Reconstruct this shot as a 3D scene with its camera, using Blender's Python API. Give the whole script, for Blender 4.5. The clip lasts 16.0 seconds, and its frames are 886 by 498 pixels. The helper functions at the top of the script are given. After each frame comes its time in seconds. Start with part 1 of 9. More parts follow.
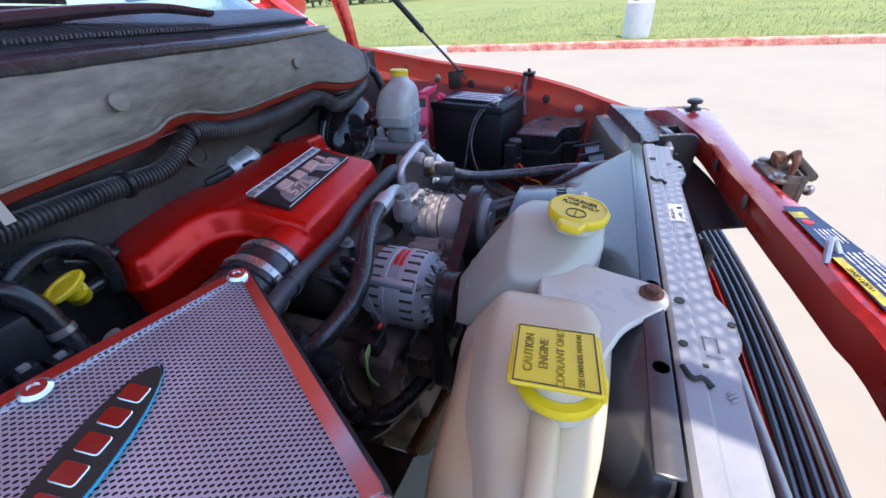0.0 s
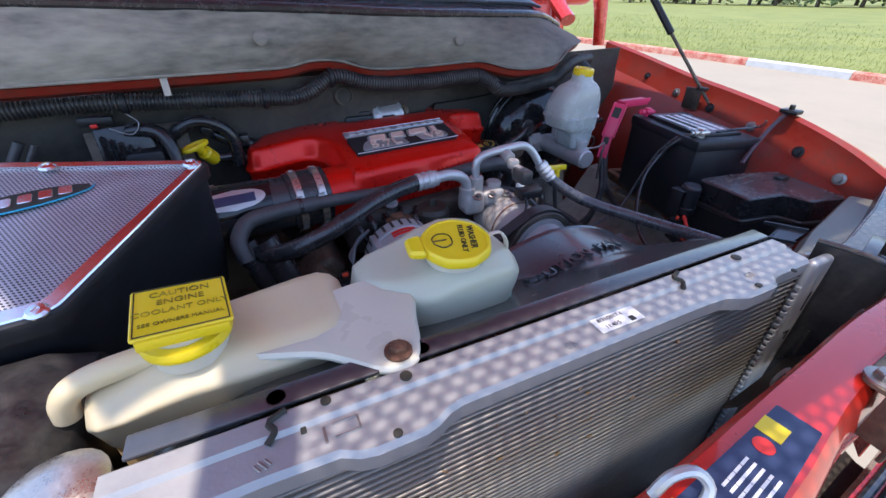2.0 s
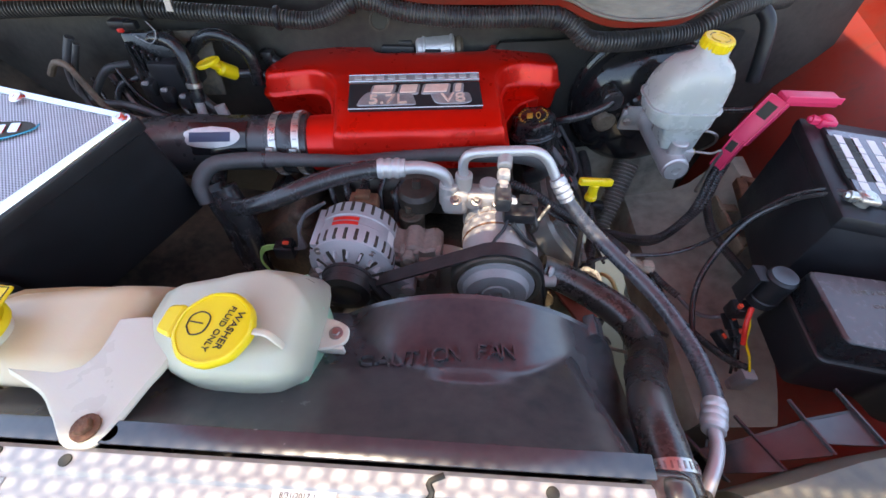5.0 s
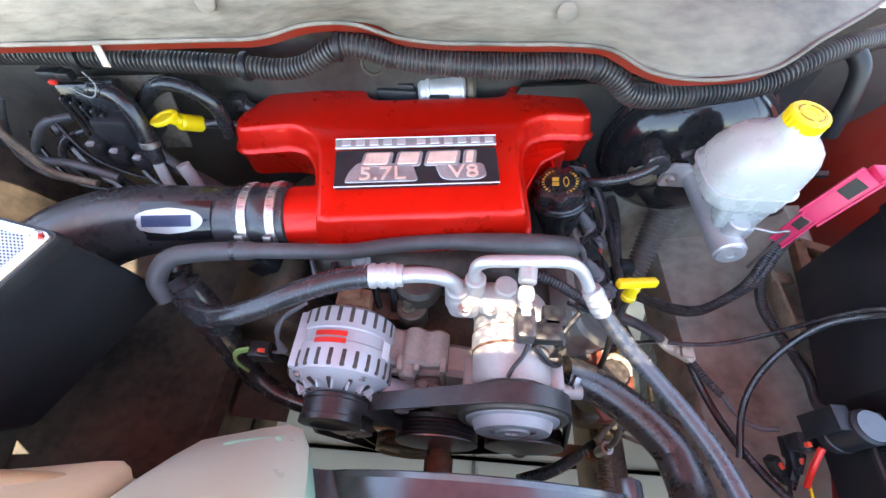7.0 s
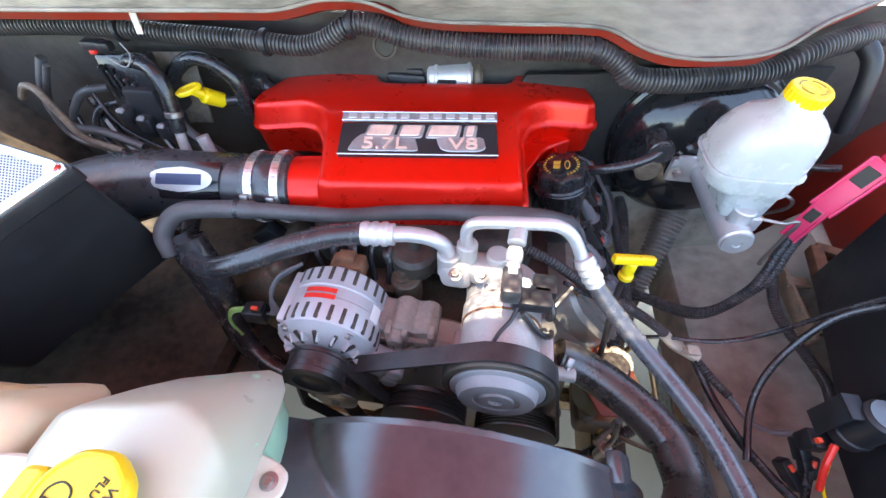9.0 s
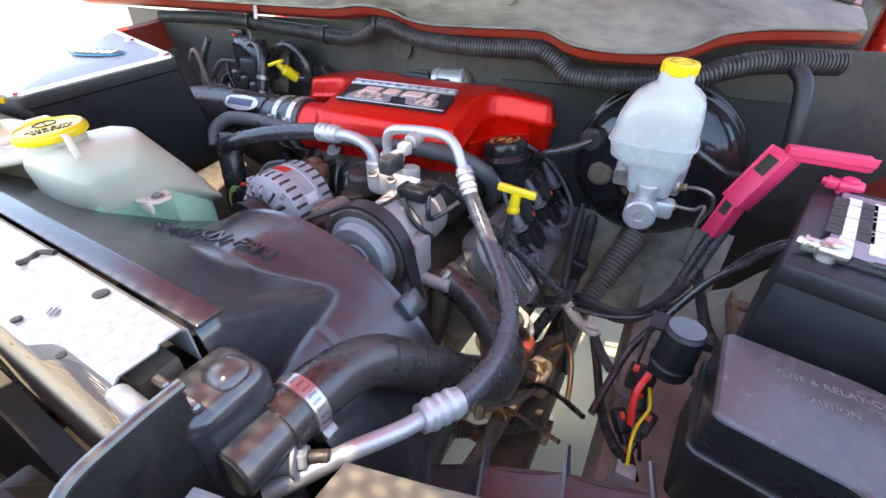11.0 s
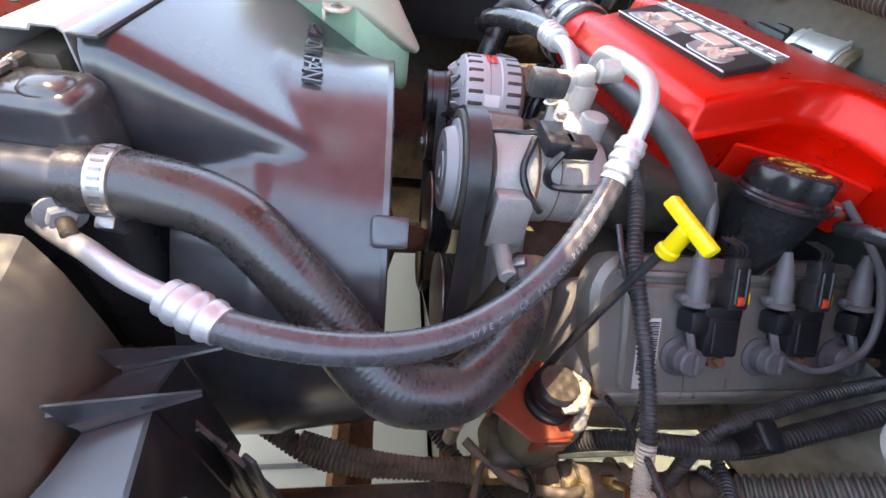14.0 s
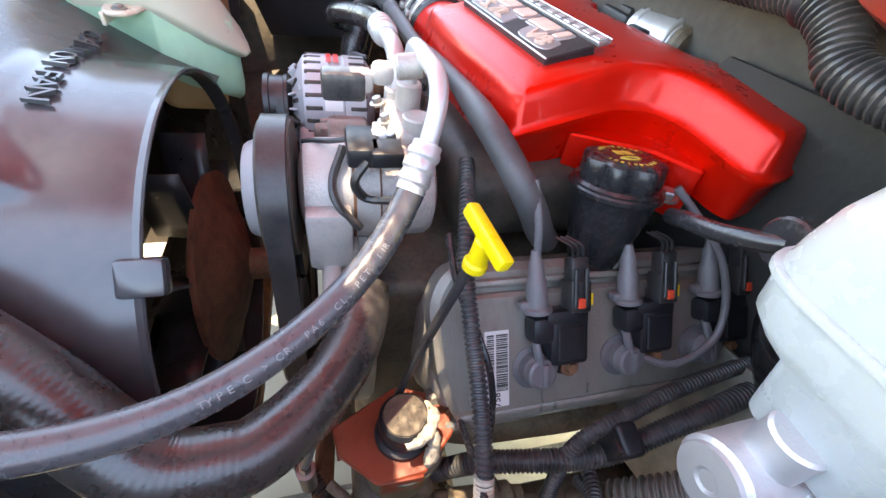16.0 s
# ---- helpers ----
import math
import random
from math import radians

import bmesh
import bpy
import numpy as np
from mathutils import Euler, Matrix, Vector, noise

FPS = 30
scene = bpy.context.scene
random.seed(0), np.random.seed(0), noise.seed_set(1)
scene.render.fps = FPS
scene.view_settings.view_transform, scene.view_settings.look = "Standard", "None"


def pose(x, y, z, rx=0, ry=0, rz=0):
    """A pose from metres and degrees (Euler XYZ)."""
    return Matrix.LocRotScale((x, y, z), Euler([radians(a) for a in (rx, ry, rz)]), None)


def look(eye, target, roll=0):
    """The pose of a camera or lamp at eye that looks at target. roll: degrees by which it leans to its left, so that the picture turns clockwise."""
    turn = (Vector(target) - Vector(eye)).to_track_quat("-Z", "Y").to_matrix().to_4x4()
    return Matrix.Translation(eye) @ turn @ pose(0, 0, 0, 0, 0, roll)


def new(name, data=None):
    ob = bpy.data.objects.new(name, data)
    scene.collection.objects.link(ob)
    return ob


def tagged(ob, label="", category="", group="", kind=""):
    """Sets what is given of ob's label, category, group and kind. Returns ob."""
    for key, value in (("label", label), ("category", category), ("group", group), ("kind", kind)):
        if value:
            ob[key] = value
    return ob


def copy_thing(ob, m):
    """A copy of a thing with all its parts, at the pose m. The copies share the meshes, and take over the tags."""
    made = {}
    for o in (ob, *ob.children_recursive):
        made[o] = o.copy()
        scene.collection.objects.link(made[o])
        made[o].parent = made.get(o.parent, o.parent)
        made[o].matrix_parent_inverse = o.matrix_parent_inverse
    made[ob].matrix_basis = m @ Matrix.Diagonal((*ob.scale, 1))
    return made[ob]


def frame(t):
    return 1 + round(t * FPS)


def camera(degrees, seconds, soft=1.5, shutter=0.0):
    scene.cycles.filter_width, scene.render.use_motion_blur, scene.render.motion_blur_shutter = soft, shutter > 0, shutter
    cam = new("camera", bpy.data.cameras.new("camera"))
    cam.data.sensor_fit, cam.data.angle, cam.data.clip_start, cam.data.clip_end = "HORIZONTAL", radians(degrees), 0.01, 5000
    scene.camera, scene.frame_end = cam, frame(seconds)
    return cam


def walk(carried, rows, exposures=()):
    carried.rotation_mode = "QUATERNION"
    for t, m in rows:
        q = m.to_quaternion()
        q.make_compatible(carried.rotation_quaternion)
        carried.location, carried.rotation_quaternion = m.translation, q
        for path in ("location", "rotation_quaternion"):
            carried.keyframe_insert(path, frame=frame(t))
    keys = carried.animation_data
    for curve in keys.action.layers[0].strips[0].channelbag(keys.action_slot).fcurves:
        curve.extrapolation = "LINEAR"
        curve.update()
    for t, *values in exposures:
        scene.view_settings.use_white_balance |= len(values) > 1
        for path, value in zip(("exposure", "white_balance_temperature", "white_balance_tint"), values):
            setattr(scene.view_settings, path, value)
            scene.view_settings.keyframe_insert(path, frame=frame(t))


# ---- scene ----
cam = camera(94.9, 16.0)

PATH = [
    (0, (-0.515, 0.127, 1.383), (1.048, 0.76, 0.308), -4.4),
    (0.5, (-0.494, 0.017, 1.385), (1.002, 0.921, 0.412), -3.4),
    (1, (-0.418, -0.102, 1.377), (0.886, 1.077, 0.425), -2.1),
    (1.5, (-0.327, -0.154, 1.365), (0.702, 1.244, 0.372), -0.8),
    (2, (-0.211, -0.183, 1.36), (0.517, 1.346, 0.297), 0.3),
    (2.5, (-0.083, -0.212, 1.357), (0.361, 1.369, 0.215), 1.0),
    (3, (0.043, -0.225, 1.376), (0.278, 1.341, 0.155), 1.4),
    (3.5, (0.093, -0.178, 1.378), (0.2, 1.335, 0.074), 1.4),
    (3.7, (0.108, -0.165, 1.386), (0.176, 1.316, 0.043), 1.4),
    (5.8, (0.185, 0.071, 1.511), (0.103, 1.299, -0.066), 0.1),
    (6, (0.178, 0.099, 1.511), (0.094, 1.324, -0.068), 0.0),
    (6.5, (0.17, 0.164, 1.512), (0.087, 1.35, -0.096), 0.1),
    (7, (0.157, 0.204, 1.514), (0.079, 1.352, -0.121), 0.4),
    (7.5, (0.147, 0.215, 1.512), (0.071, 1.343, -0.139), 0.7),
    (8, (0.147, 0.207, 1.511), (0.059, 1.341, -0.134), 0.7),
    (8.5, (0.164, 0.183, 1.495), (0.04, 1.366, -0.113), 0.2),
    (9, (0.205, 0.132, 1.46), (0.004, 1.399, -0.074), -0.6),
    (9.5, (0.287, 0.057, 1.41), (-0.042, 1.43, -0.007), -1.4),
    (9.7, (0.313, 0.031, 1.386), (-0.063, 1.436, 0.014), -1.5),
    (11.8, (0.714, -0.056, 1.246), (-0.406, 1.223, 0.193), 5.2),
    (12, (0.72, -0.023, 1.231), (-0.467, 1.168, 0.149), 6.1),
    (12.5, (0.71, 0.057, 1.236), (-0.616, 0.991, 0.067), 8.1),
    (13, (0.686, 0.119, 1.238), (-0.725, 0.78, -0.016), 9.2),
    (13.5, (0.67, 0.184, 1.225), (-0.766, 0.636, -0.092), 10.5),
    (14, (0.655, 0.248, 1.216), (-0.772, 0.562, -0.149), 11.2),
    (14.5, (0.639, 0.304, 1.213), (-0.778, 0.579, -0.172), 11.5),
    (15, (0.629, 0.345, 1.212), (-0.782, 0.664, -0.169), 11.5),
    (15.5, (0.624, 0.38, 1.216), (-0.782, 0.775, -0.151), 11.0),
    (16, (0.624, 0.401, 1.219), (-0.767, 0.903, -0.128), 10.3),
]
walk(cam, [(t, look(eye, target, roll)) for t, eye, target, roll in PATH], [(0, 1.74, 6300, 17), (1.5, 1.60, 6300, 17), (2.5, 1.58, 7100, 14), (3.5, 1.86, 8000, 13), (4.9, 2.40, 8000, 12), (6.0, 3.10, 8000, 10), (7.0, 3.44, 8000, 10), (9.5, 3.38, 7900, 10), (12.0, 2.80, 8000, 14), (13.0, 3.10, 8800, 12), (13.5, 3.15, 9100, 12), (14.5, 3.60, 9100, 12), (16.0, 3.58, 9100, 12)])

from mathutils.geometry import delaunay_2d_cdt

# ---- light ----
SUN = Vector((0.13, 0.18, -1.0)).normalized()
sky_world = bpy.data.worlds.new("sky")
scene.world = sky_world
sky_world.use_nodes = True
wn = sky_world.node_tree.nodes
sky_tex = wn.new("ShaderNodeTexSky")
sky_tex.sky_type = "NISHITA"
sky_tex.sun_disc = False
sky_tex.ozone_density = 2.5
sky_tex.dust_density = 0.5
sky_tex.sun_elevation = math.asin(-SUN.z)
sky_tex.sun_rotation = math.atan2(-SUN.x, -SUN.y)
sky_world.node_tree.links.new(sky_tex.outputs[0], wn["Background"].inputs[0])
wn["Background"].inputs[1].default_value = 0.15
sun_lamp = new("sun", bpy.data.lights.new("sun", "SUN"))
sun_lamp.data.energy, sun_lamp.data.angle, sun_lamp.data.color = 2.0, radians(0.5), (1.0, 0.95, 0.87)
sun_lamp.matrix_world = look((0, 0, 30), tuple(Vector((0, 0, 30)) + SUN))


# ---- materials ----
def mat(name, col, rough=0.5, metal=0.0, var=0.18, scale=25.0, bump=0.08, bscale=260.0, dust=None, dust_amount=0.0, coat=0.0,
        sss=0.0, rvar=0.12, spec=0.5, stretch=(1, 1, 1), fade=None):
    """A worn surface: two scales of colour, patchy dust, uneven gloss and fine relief. fade: the dust colour's share
    changes from one x to another, (x0, share, x1, share).
    """
    m = bpy.data.materials.new(name)
    m.use_nodes = True
    n, l = m.node_tree.nodes, m.node_tree.links
    b = n["Principled BSDF"]
    co = n.new("ShaderNodeTexCoord")
    mp = n.new("ShaderNodeMapping")
    mp.inputs["Scale"].default_value = stretch
    l.new(co.outputs["Object"], mp.inputs[0])
    n1 = n.new("ShaderNodeTexNoise")
    n1.inputs["Scale"].default_value, n1.inputs["Detail"].default_value = scale, 5
    n2 = n.new("ShaderNodeTexNoise")
    n2.inputs["Scale"].default_value, n2.inputs["Detail"].default_value = scale * 7, 3
    n3 = n.new("ShaderNodeTexNoise")
    n3.inputs["Scale"].default_value, n3.inputs["Detail"].default_value = bscale, 2
    for k in (n1, n2, n3):
        l.new(mp.outputs[0], k.inputs["Vector"])
    ramp = n.new("ShaderNodeValToRGB")
    lo, hi = [max(0.0, c * (1 - var)) for c in col], [min(1.0, c * (1 + var)) for c in col]
    ramp.color_ramp.elements[0].position, ramp.color_ramp.elements[1].position = 0.3, 0.7
    ramp.color_ramp.elements[0].color, ramp.color_ramp.elements[1].color = (*lo, 1), (*hi, 1)
    addn = n.new("ShaderNodeMath")
    addn.operation = "MULTIPLY_ADD"
    l.new(n2.outputs[0], addn.inputs[0])
    addn.inputs[1].default_value = 0.4
    half = n.new("ShaderNodeMath")
    half.operation = "MULTIPLY_ADD"
    l.new(n1.outputs[0], half.inputs[0])
    half.inputs[1].default_value = 0.7
    half.inputs[2].default_value = -0.05
    l.new(half.outputs[0], addn.inputs[2])
    l.new(addn.outputs[0], ramp.inputs[0])
    out = ramp.outputs[0]
    if dust:
        mix = n.new("ShaderNodeMix")
        mix.data_type = "RGBA"
        dr = n.new("ShaderNodeMapRange")
        dr.inputs[1].default_value, dr.inputs[2].default_value = 0.37, 0.72
        dr.inputs[4].default_value = dust_amount
        l.new(addn.outputs[0], dr.inputs[0])
        amount = dr.outputs[0]
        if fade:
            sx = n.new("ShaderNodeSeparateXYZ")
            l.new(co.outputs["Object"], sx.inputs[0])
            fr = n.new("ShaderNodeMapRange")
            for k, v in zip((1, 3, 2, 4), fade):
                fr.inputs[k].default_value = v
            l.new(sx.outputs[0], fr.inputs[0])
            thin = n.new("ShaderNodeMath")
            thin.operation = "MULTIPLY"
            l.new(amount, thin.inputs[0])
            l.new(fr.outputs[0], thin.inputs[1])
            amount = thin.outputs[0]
        l.new(amount, mix.inputs[0])
        l.new(out, mix.inputs[6])
        mix.inputs[7].default_value = (*dust, 1)
        out = mix.outputs[2]
    l.new(out, b.inputs["Base Color"])
    rr = n.new("ShaderNodeMapRange")
    rr.inputs[1].default_value, rr.inputs[2].default_value = 0.25, 0.75
    rr.inputs[3].default_value, rr.inputs[4].default_value = max(0.03, rough - rvar), min(1.0, rough + rvar)
    l.new(addn.outputs[0], rr.inputs[0])
    l.new(rr.outputs[0], b.inputs["Roughness"])
    b.inputs["Metallic"].default_value = metal
    b.inputs["Coat Weight"].default_value = coat
    b.inputs["Coat Roughness"].default_value = 0.04
    b.inputs["Specular IOR Level"].default_value = spec
    if sss:
        b.inputs["Subsurface Weight"].default_value = sss
        b.inputs["Subsurface Radius"].default_value = (0.02, 0.018, 0.012)
        b.inputs["Subsurface Scale"].default_value = 1.0
    if bump:
        bp = n.new("ShaderNodeBump")
        bp.inputs["Strength"].default_value = bump
        bp.inputs["Distance"].default_value = 0.002
        l.new(n3.outputs[0], bp.inputs["Height"])
        l.new(bp.outputs[0], b.inputs["Normal"])
    return m


red_paint = mat("red_paint", (0.64, 0.022, 0.010), 0.28, 0.25, 0.06, 6, 0.0, coat=0.8, rvar=0.05)
red_cover = mat("red_cover", (0.62, 0.009, 0.0035), 0.29, 0.36, 0.10, 8, 0.02, 500, coat=0.16, rvar=0.05, spec=0.35)
red_bay = mat("red_bay", (0.30, 0.022, 0.010), 0.40, 0.0, 0.35, 12, 0.05, dust=(0.09, 0.035, 0.025), dust_amount=0.85)
black_plastic = mat("black_plastic", (0.018, 0.018, 0.020), 0.36, 0, 0.3, 30, 0.10, 700, dust=(0.10, 0.085, 0.07), dust_amount=0.25)
shroud_plastic = mat("shroud_plastic", (0.040, 0.041, 0.046), 0.23, 0, 0.15, 9, 0.012, 900, dust=(0.105, 0.095, 0.085), dust_amount=0.25, rvar=0.06, spec=0.85)
hose_rubber = mat("hose_rubber", (0.036, 0.032, 0.030), 0.29, 0, 0.25, 30, 0.08, 500, dust=(0.08, 0.065, 0.055), dust_amount=0.25, spec=0.8)
boot_rubber = mat("boot_rubber", (0.10, 0.094, 0.082), 0.55, 0, 0.3, 20, 0.15, 300, dust=(0.21, 0.18, 0.145), dust_amount=0.55)
matte_black = mat("matte_black", (0.014, 0.0145, 0.017), 0.42, 0, 0.25, 30, 0.15, 900, spec=0.38)
rubber = mat("rubber", (0.024, 0.024, 0.027), 0.24, 0, 0.25, 40, 0.05, 400, dust=(0.08, 0.07, 0.06), dust_amount=0.12, spec=0.6)
loom_plastic = mat("loom_plastic", (0.028, 0.029, 0.033), 0.38, 0, 0.3, 40, 0.05, dust=(0.14, 0.12, 0.10), dust_amount=0.35)
dark_metal = mat("dark_metal", (0.075, 0.062, 0.050), 0.55, 0.35, 0.4, 20, 0.3, 180, dust=(0.21, 0.155, 0.10), dust_amount=0.7)
undercoat = mat("undercoat", (0.034, 0.029, 0.024), 0.7, 0, 0.45, 8, 0.3, 120, dust=(0.17, 0.13, 0.09), dust_amount=0.75)
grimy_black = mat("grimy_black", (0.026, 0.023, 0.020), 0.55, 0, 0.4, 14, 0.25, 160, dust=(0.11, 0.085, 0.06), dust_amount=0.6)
cast_alu = mat("cast_alu", (0.43, 0.41, 0.39), 0.50, 0.22, 0.28, 30, 0.4, 400, dust=(0.30, 0.25, 0.205), dust_amount=0.55)
alt_alu = mat("alt_alu", (0.42, 0.425, 0.44), 0.46, 0.25, 0.16, 30, 0.3, 600, dust=(0.28, 0.25, 0.23), dust_amount=0.3)
dusty_liner = mat("dusty_liner", (0.20, 0.195, 0.165), 0.45, 0, 0.5, 5, 0.3, 120, dust=(0.43, 0.40, 0.325), dust_amount=0.65)
dusty_cast = mat("dusty_cast", (0.20, 0.16, 0.14), 0.65, 0.15, 0.3, 25, 0.4, 300, dust=(0.30, 0.23, 0.19), dust_amount=0.6)
tan_cast = mat("tan_cast", (0.20, 0.15, 0.10), 0.7, 0.2, 0.4, 22, 0.5, 250, dust=(0.30, 0.23, 0.15), dust_amount=0.7)
tan_loom = mat("tan_loom", (0.10, 0.075, 0.055), 0.6, 0, 0.35, 25, 0.1, 300, dust=(0.26, 0.20, 0.14), dust_amount=0.6)
grey_cover = mat("grey_cover", (0.31, 0.295, 0.265), 0.36, 0.32, 0.45, 9, 0.4, 450, dust=(0.105, 0.082, 0.060), dust_amount=0.8, rvar=0.16, stretch=(1.6, 0.6, 1))
bright_alu = mat("bright_alu", (0.52, 0.52, 0.525), 0.40, 0.55, 0.16, 25, 0.15, 500, dust=(0.36, 0.33, 0.30), dust_amount=0.3, rvar=0.1)
sheet_alu = mat("sheet_alu", (0.335, 0.335, 0.335), 0.44, 0.35, 0.12, 30, 0.08, 300, dust=(0.285, 0.26, 0.225), dust_amount=0.35)
chrome = mat("chrome", (0.75, 0.75, 0.76), 0.2, 1.0, 0.08, 20, 0.0, rvar=0.06)
zinc = mat("zinc", (0.55, 0.53, 0.50), 0.32, 0.9, 0.2, 60, 0.1)
steel = mat("steel", (0.33, 0.32, 0.31), 0.4, 0.9, 0.3, 60, 0.2, dust=(0.2, 0.14, 0.09), dust_amount=0.4)
rust = mat("rust", (0.16, 0.065, 0.035), 0.75, 0.2, 0.5, 50, 0.5, 400, dust=(0.22, 0.12, 0.06), dust_amount=0.6)
tank_plastic = mat("tank_plastic", (0.60, 0.56, 0.45), 0.34, 0, 0.05, 6, 0.04, 500, dust=(0.54, 0.43, 0.28), dust_amount=0.35, sss=0.3)
coolant_plastic = mat("coolant_plastic", (0.60, 0.51, 0.34), 0.34, 0, 0.06, 5, 0.04, 500, dust=(0.57, 0.39, 0.18), dust_amount=0.5, sss=0.3)
washer_plastic = mat("washer_plastic", (0.445, 0.45, 0.35), 0.33, 0, 0.04, 5, 0.04, 500, dust=(0.45, 0.39, 0.28), dust_amount=0.3, sss=0.3)
amber_plastic = mat("amber_plastic", (0.50, 0.36, 0.19), 0.38, 0, 0.08, 7, 0.05, 500, dust=(0.46, 0.29, 0.15), dust_amount=0.4, sss=0.35)
green_plastic = mat("green_plastic", (0.36, 0.60, 0.42), 0.36, 0, 0.10, 9, 0.05, 500, sss=0.35)
res_plastic = mat("res_plastic", (0.40, 0.425, 0.42), 0.30, 0, 0.03, 8, 0.04, 400, sss=0.35)
yellow = mat("yellow", (0.80, 0.58, 0.012), 0.34, 0, 0.10, 30, 0.05, 500, dust=(0.5, 0.36, 0.03), dust_amount=0.3)
decal_black = mat("decal_black", (0.008, 0.008, 0.010), 0.12, 0, 0.1, 20, 0.0, rvar=0.04)
dusty_lid = mat("dusty_lid", (0.078, 0.060, 0.062), 0.24, 0, 0.2, 14, 0.05, 700, dust=(0.145, 0.11, 0.10), dust_amount=0.35)
pot_plastic = mat("pot_plastic", (0.13, 0.125, 0.085), 0.45, 0, 0.3, 16, 0.15, 300, dust=(0.20, 0.16, 0.10), dust_amount=0.5)
rust_red = mat("rust_red", (0.26, 0.045, 0.02), 0.4, 0, 0.35, 20, 0.15, 300, dust=(0.14, 0.05, 0.03), dust_amount=0.5)
brass_print = mat("brass_print", (0.55, 0.36, 0.05), 0.5, 0, 0.15, 60, 0.0)
ink = mat("ink", (0.02, 0.018, 0.012), 0.6, 0, 0.1, 50, 0.0)
worn_ink = mat("worn_ink", (0.10, 0.07, 0.012), 0.5, 0, 0.2, 60, 0.0, dust=(0.70, 0.50, 0.02), dust_amount=0.75)
dirty_paper = mat("dirty_paper", (0.42, 0.38, 0.33), 0.6, 0, 0.2, 60, 0.05, dust=(0.25, 0.2, 0.15), dust_amount=0.4)
label_white = mat("label_white", (0.72, 0.71, 0.69), 0.5, 0, 0.08, 40, 0.0, dust=(0.5, 0.46, 0.40), dust_amount=0.3)
label_blue = mat("label_blue", (0.022, 0.034, 0.085), 0.4, 0, 0.15, 40, 0.0)
label_red = mat("label_red", (0.70, 0.03, 0.02), 0.4, 0, 0.15, 60, 0.0)
cyan = mat("cyan", (0.01, 0.35, 0.55), 0.35, 0, 0.1, 30, 0.0)
firewall_mat = mat("firewall_mat", (0.012, 0.012, 0.012), 0.75, 0, 0.4, 14, 0.5, 90, dust=(0.035, 0.031, 0.026), dust_amount=0.5)
pink = mat("pink", (0.72, 0.035, 0.12), 0.4, 0, 0.12, 30, 0.06, 300, dust=(0.4, 0.05, 0.08), dust_amount=0.3)
orange = mat("orange", (0.75, 0.07, 0.03), 0.4, 0, 0.15, 60, 0.0)
grey_rubber = mat("grey_rubber", (0.115, 0.115, 0.125), 0.5, 0, 0.15, 40, 0.08, dust=(0.16, 0.14, 0.12), dust_amount=0.3)
grey_hose = mat("grey_hose", (0.055, 0.056, 0.060), 0.48, 0, 0.2, 30, 0.06, 300, dust=(0.11, 0.10, 0.09), dust_amount=0.3)
ac_rubber = mat("ac_rubber", (0.060, 0.060, 0.066), 0.27, 0, 0.2, 30, 0.04, 400, dust=(0.13, 0.12, 0.11), dust_amount=0.2, spec=0.65)
grey_plastic = mat("grey_plastic", (0.26, 0.26, 0.27), 0.45, 0, 0.15, 40, 0.08, dust=(0.2, 0.17, 0.14), dust_amount=0.3)
# The pad takes more of its paler colour on the left, less on the right.
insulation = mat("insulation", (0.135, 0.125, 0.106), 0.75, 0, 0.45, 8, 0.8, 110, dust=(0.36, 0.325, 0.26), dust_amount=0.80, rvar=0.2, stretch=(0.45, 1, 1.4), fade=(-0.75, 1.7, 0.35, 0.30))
firewall_paint = mat("firewall_paint", (0.020, 0.019, 0.018), 0.55, 0, 0.4, 10, 0.25, 120, dust=(0.085, 0.075, 0.06), dust_amount=0.5)
lamp_plastic = mat("lamp_plastic", (0.085, 0.083, 0.078), 0.26, 0, 0.2, 12, 0.05, 700, dust=(0.14, 0.13, 0.11), dust_amount=0.4)
lamp_back = mat("lamp_back", (0.105, 0.100, 0.078), 0.42, 0, 0.25, 9, 0.08, 600, dust=(0.21, 0.185, 0.135), dust_amount=0.55)
faded_plastic = mat("faded_plastic", (0.17, 0.16, 0.145), 0.45, 0, 0.2, 20, 0.12, 700, dust=(0.2, 0.18, 0.15), dust_amount=0.5)
cowl_plastic = mat("cowl_plastic", (0.080, 0.085, 0.100), 0.14, 0, 0.25, 20, 0.04, 500, rvar=0.05, spec=1.0)
leaf_litter = mat("leaf_litter", (0.22, 0.14, 0.07), 0.85, 0, 0.4, 60, 0.4, 300)
maroon_trim = mat("maroon_trim", (0.060, 0.034, 0.044), 0.32, 0, 0.25, 20, 0.1)
white_crud = mat("white_crud", (0.50, 0.45, 0.36), 0.9, 0, 0.35, 60, 0.9, 260, dust=(0.36, 0.29, 0.21), dust_amount=0.5)
brass = mat("brass", (0.55, 0.40, 0.16), 0.4, 0.9, 0.3, 60, 0.2, dust=(0.35, 0.33, 0.3), dust_amount=0.5)
core_dark = mat("core_dark", (0.08, 0.068, 0.055), 0.6, 0.3, 0.35, 18, 0.3, 400, dust=(0.15, 0.115, 0.08), dust_amount=0.5)
tube_alu = mat("tube_alu", (0.30, 0.275, 0.24), 0.42, 0.5, 0.35, 22, 0.15, 300, dust=(0.20, 0.16, 0.115), dust_amount=0.65)
concrete = mat("concrete", (0.31, 0.262, 0.192), 0.85, 0, 0.12, 0.7, 0.15, 60, dust=(0.28, 0.232, 0.17), dust_amount=0.4, rvar=0.08)
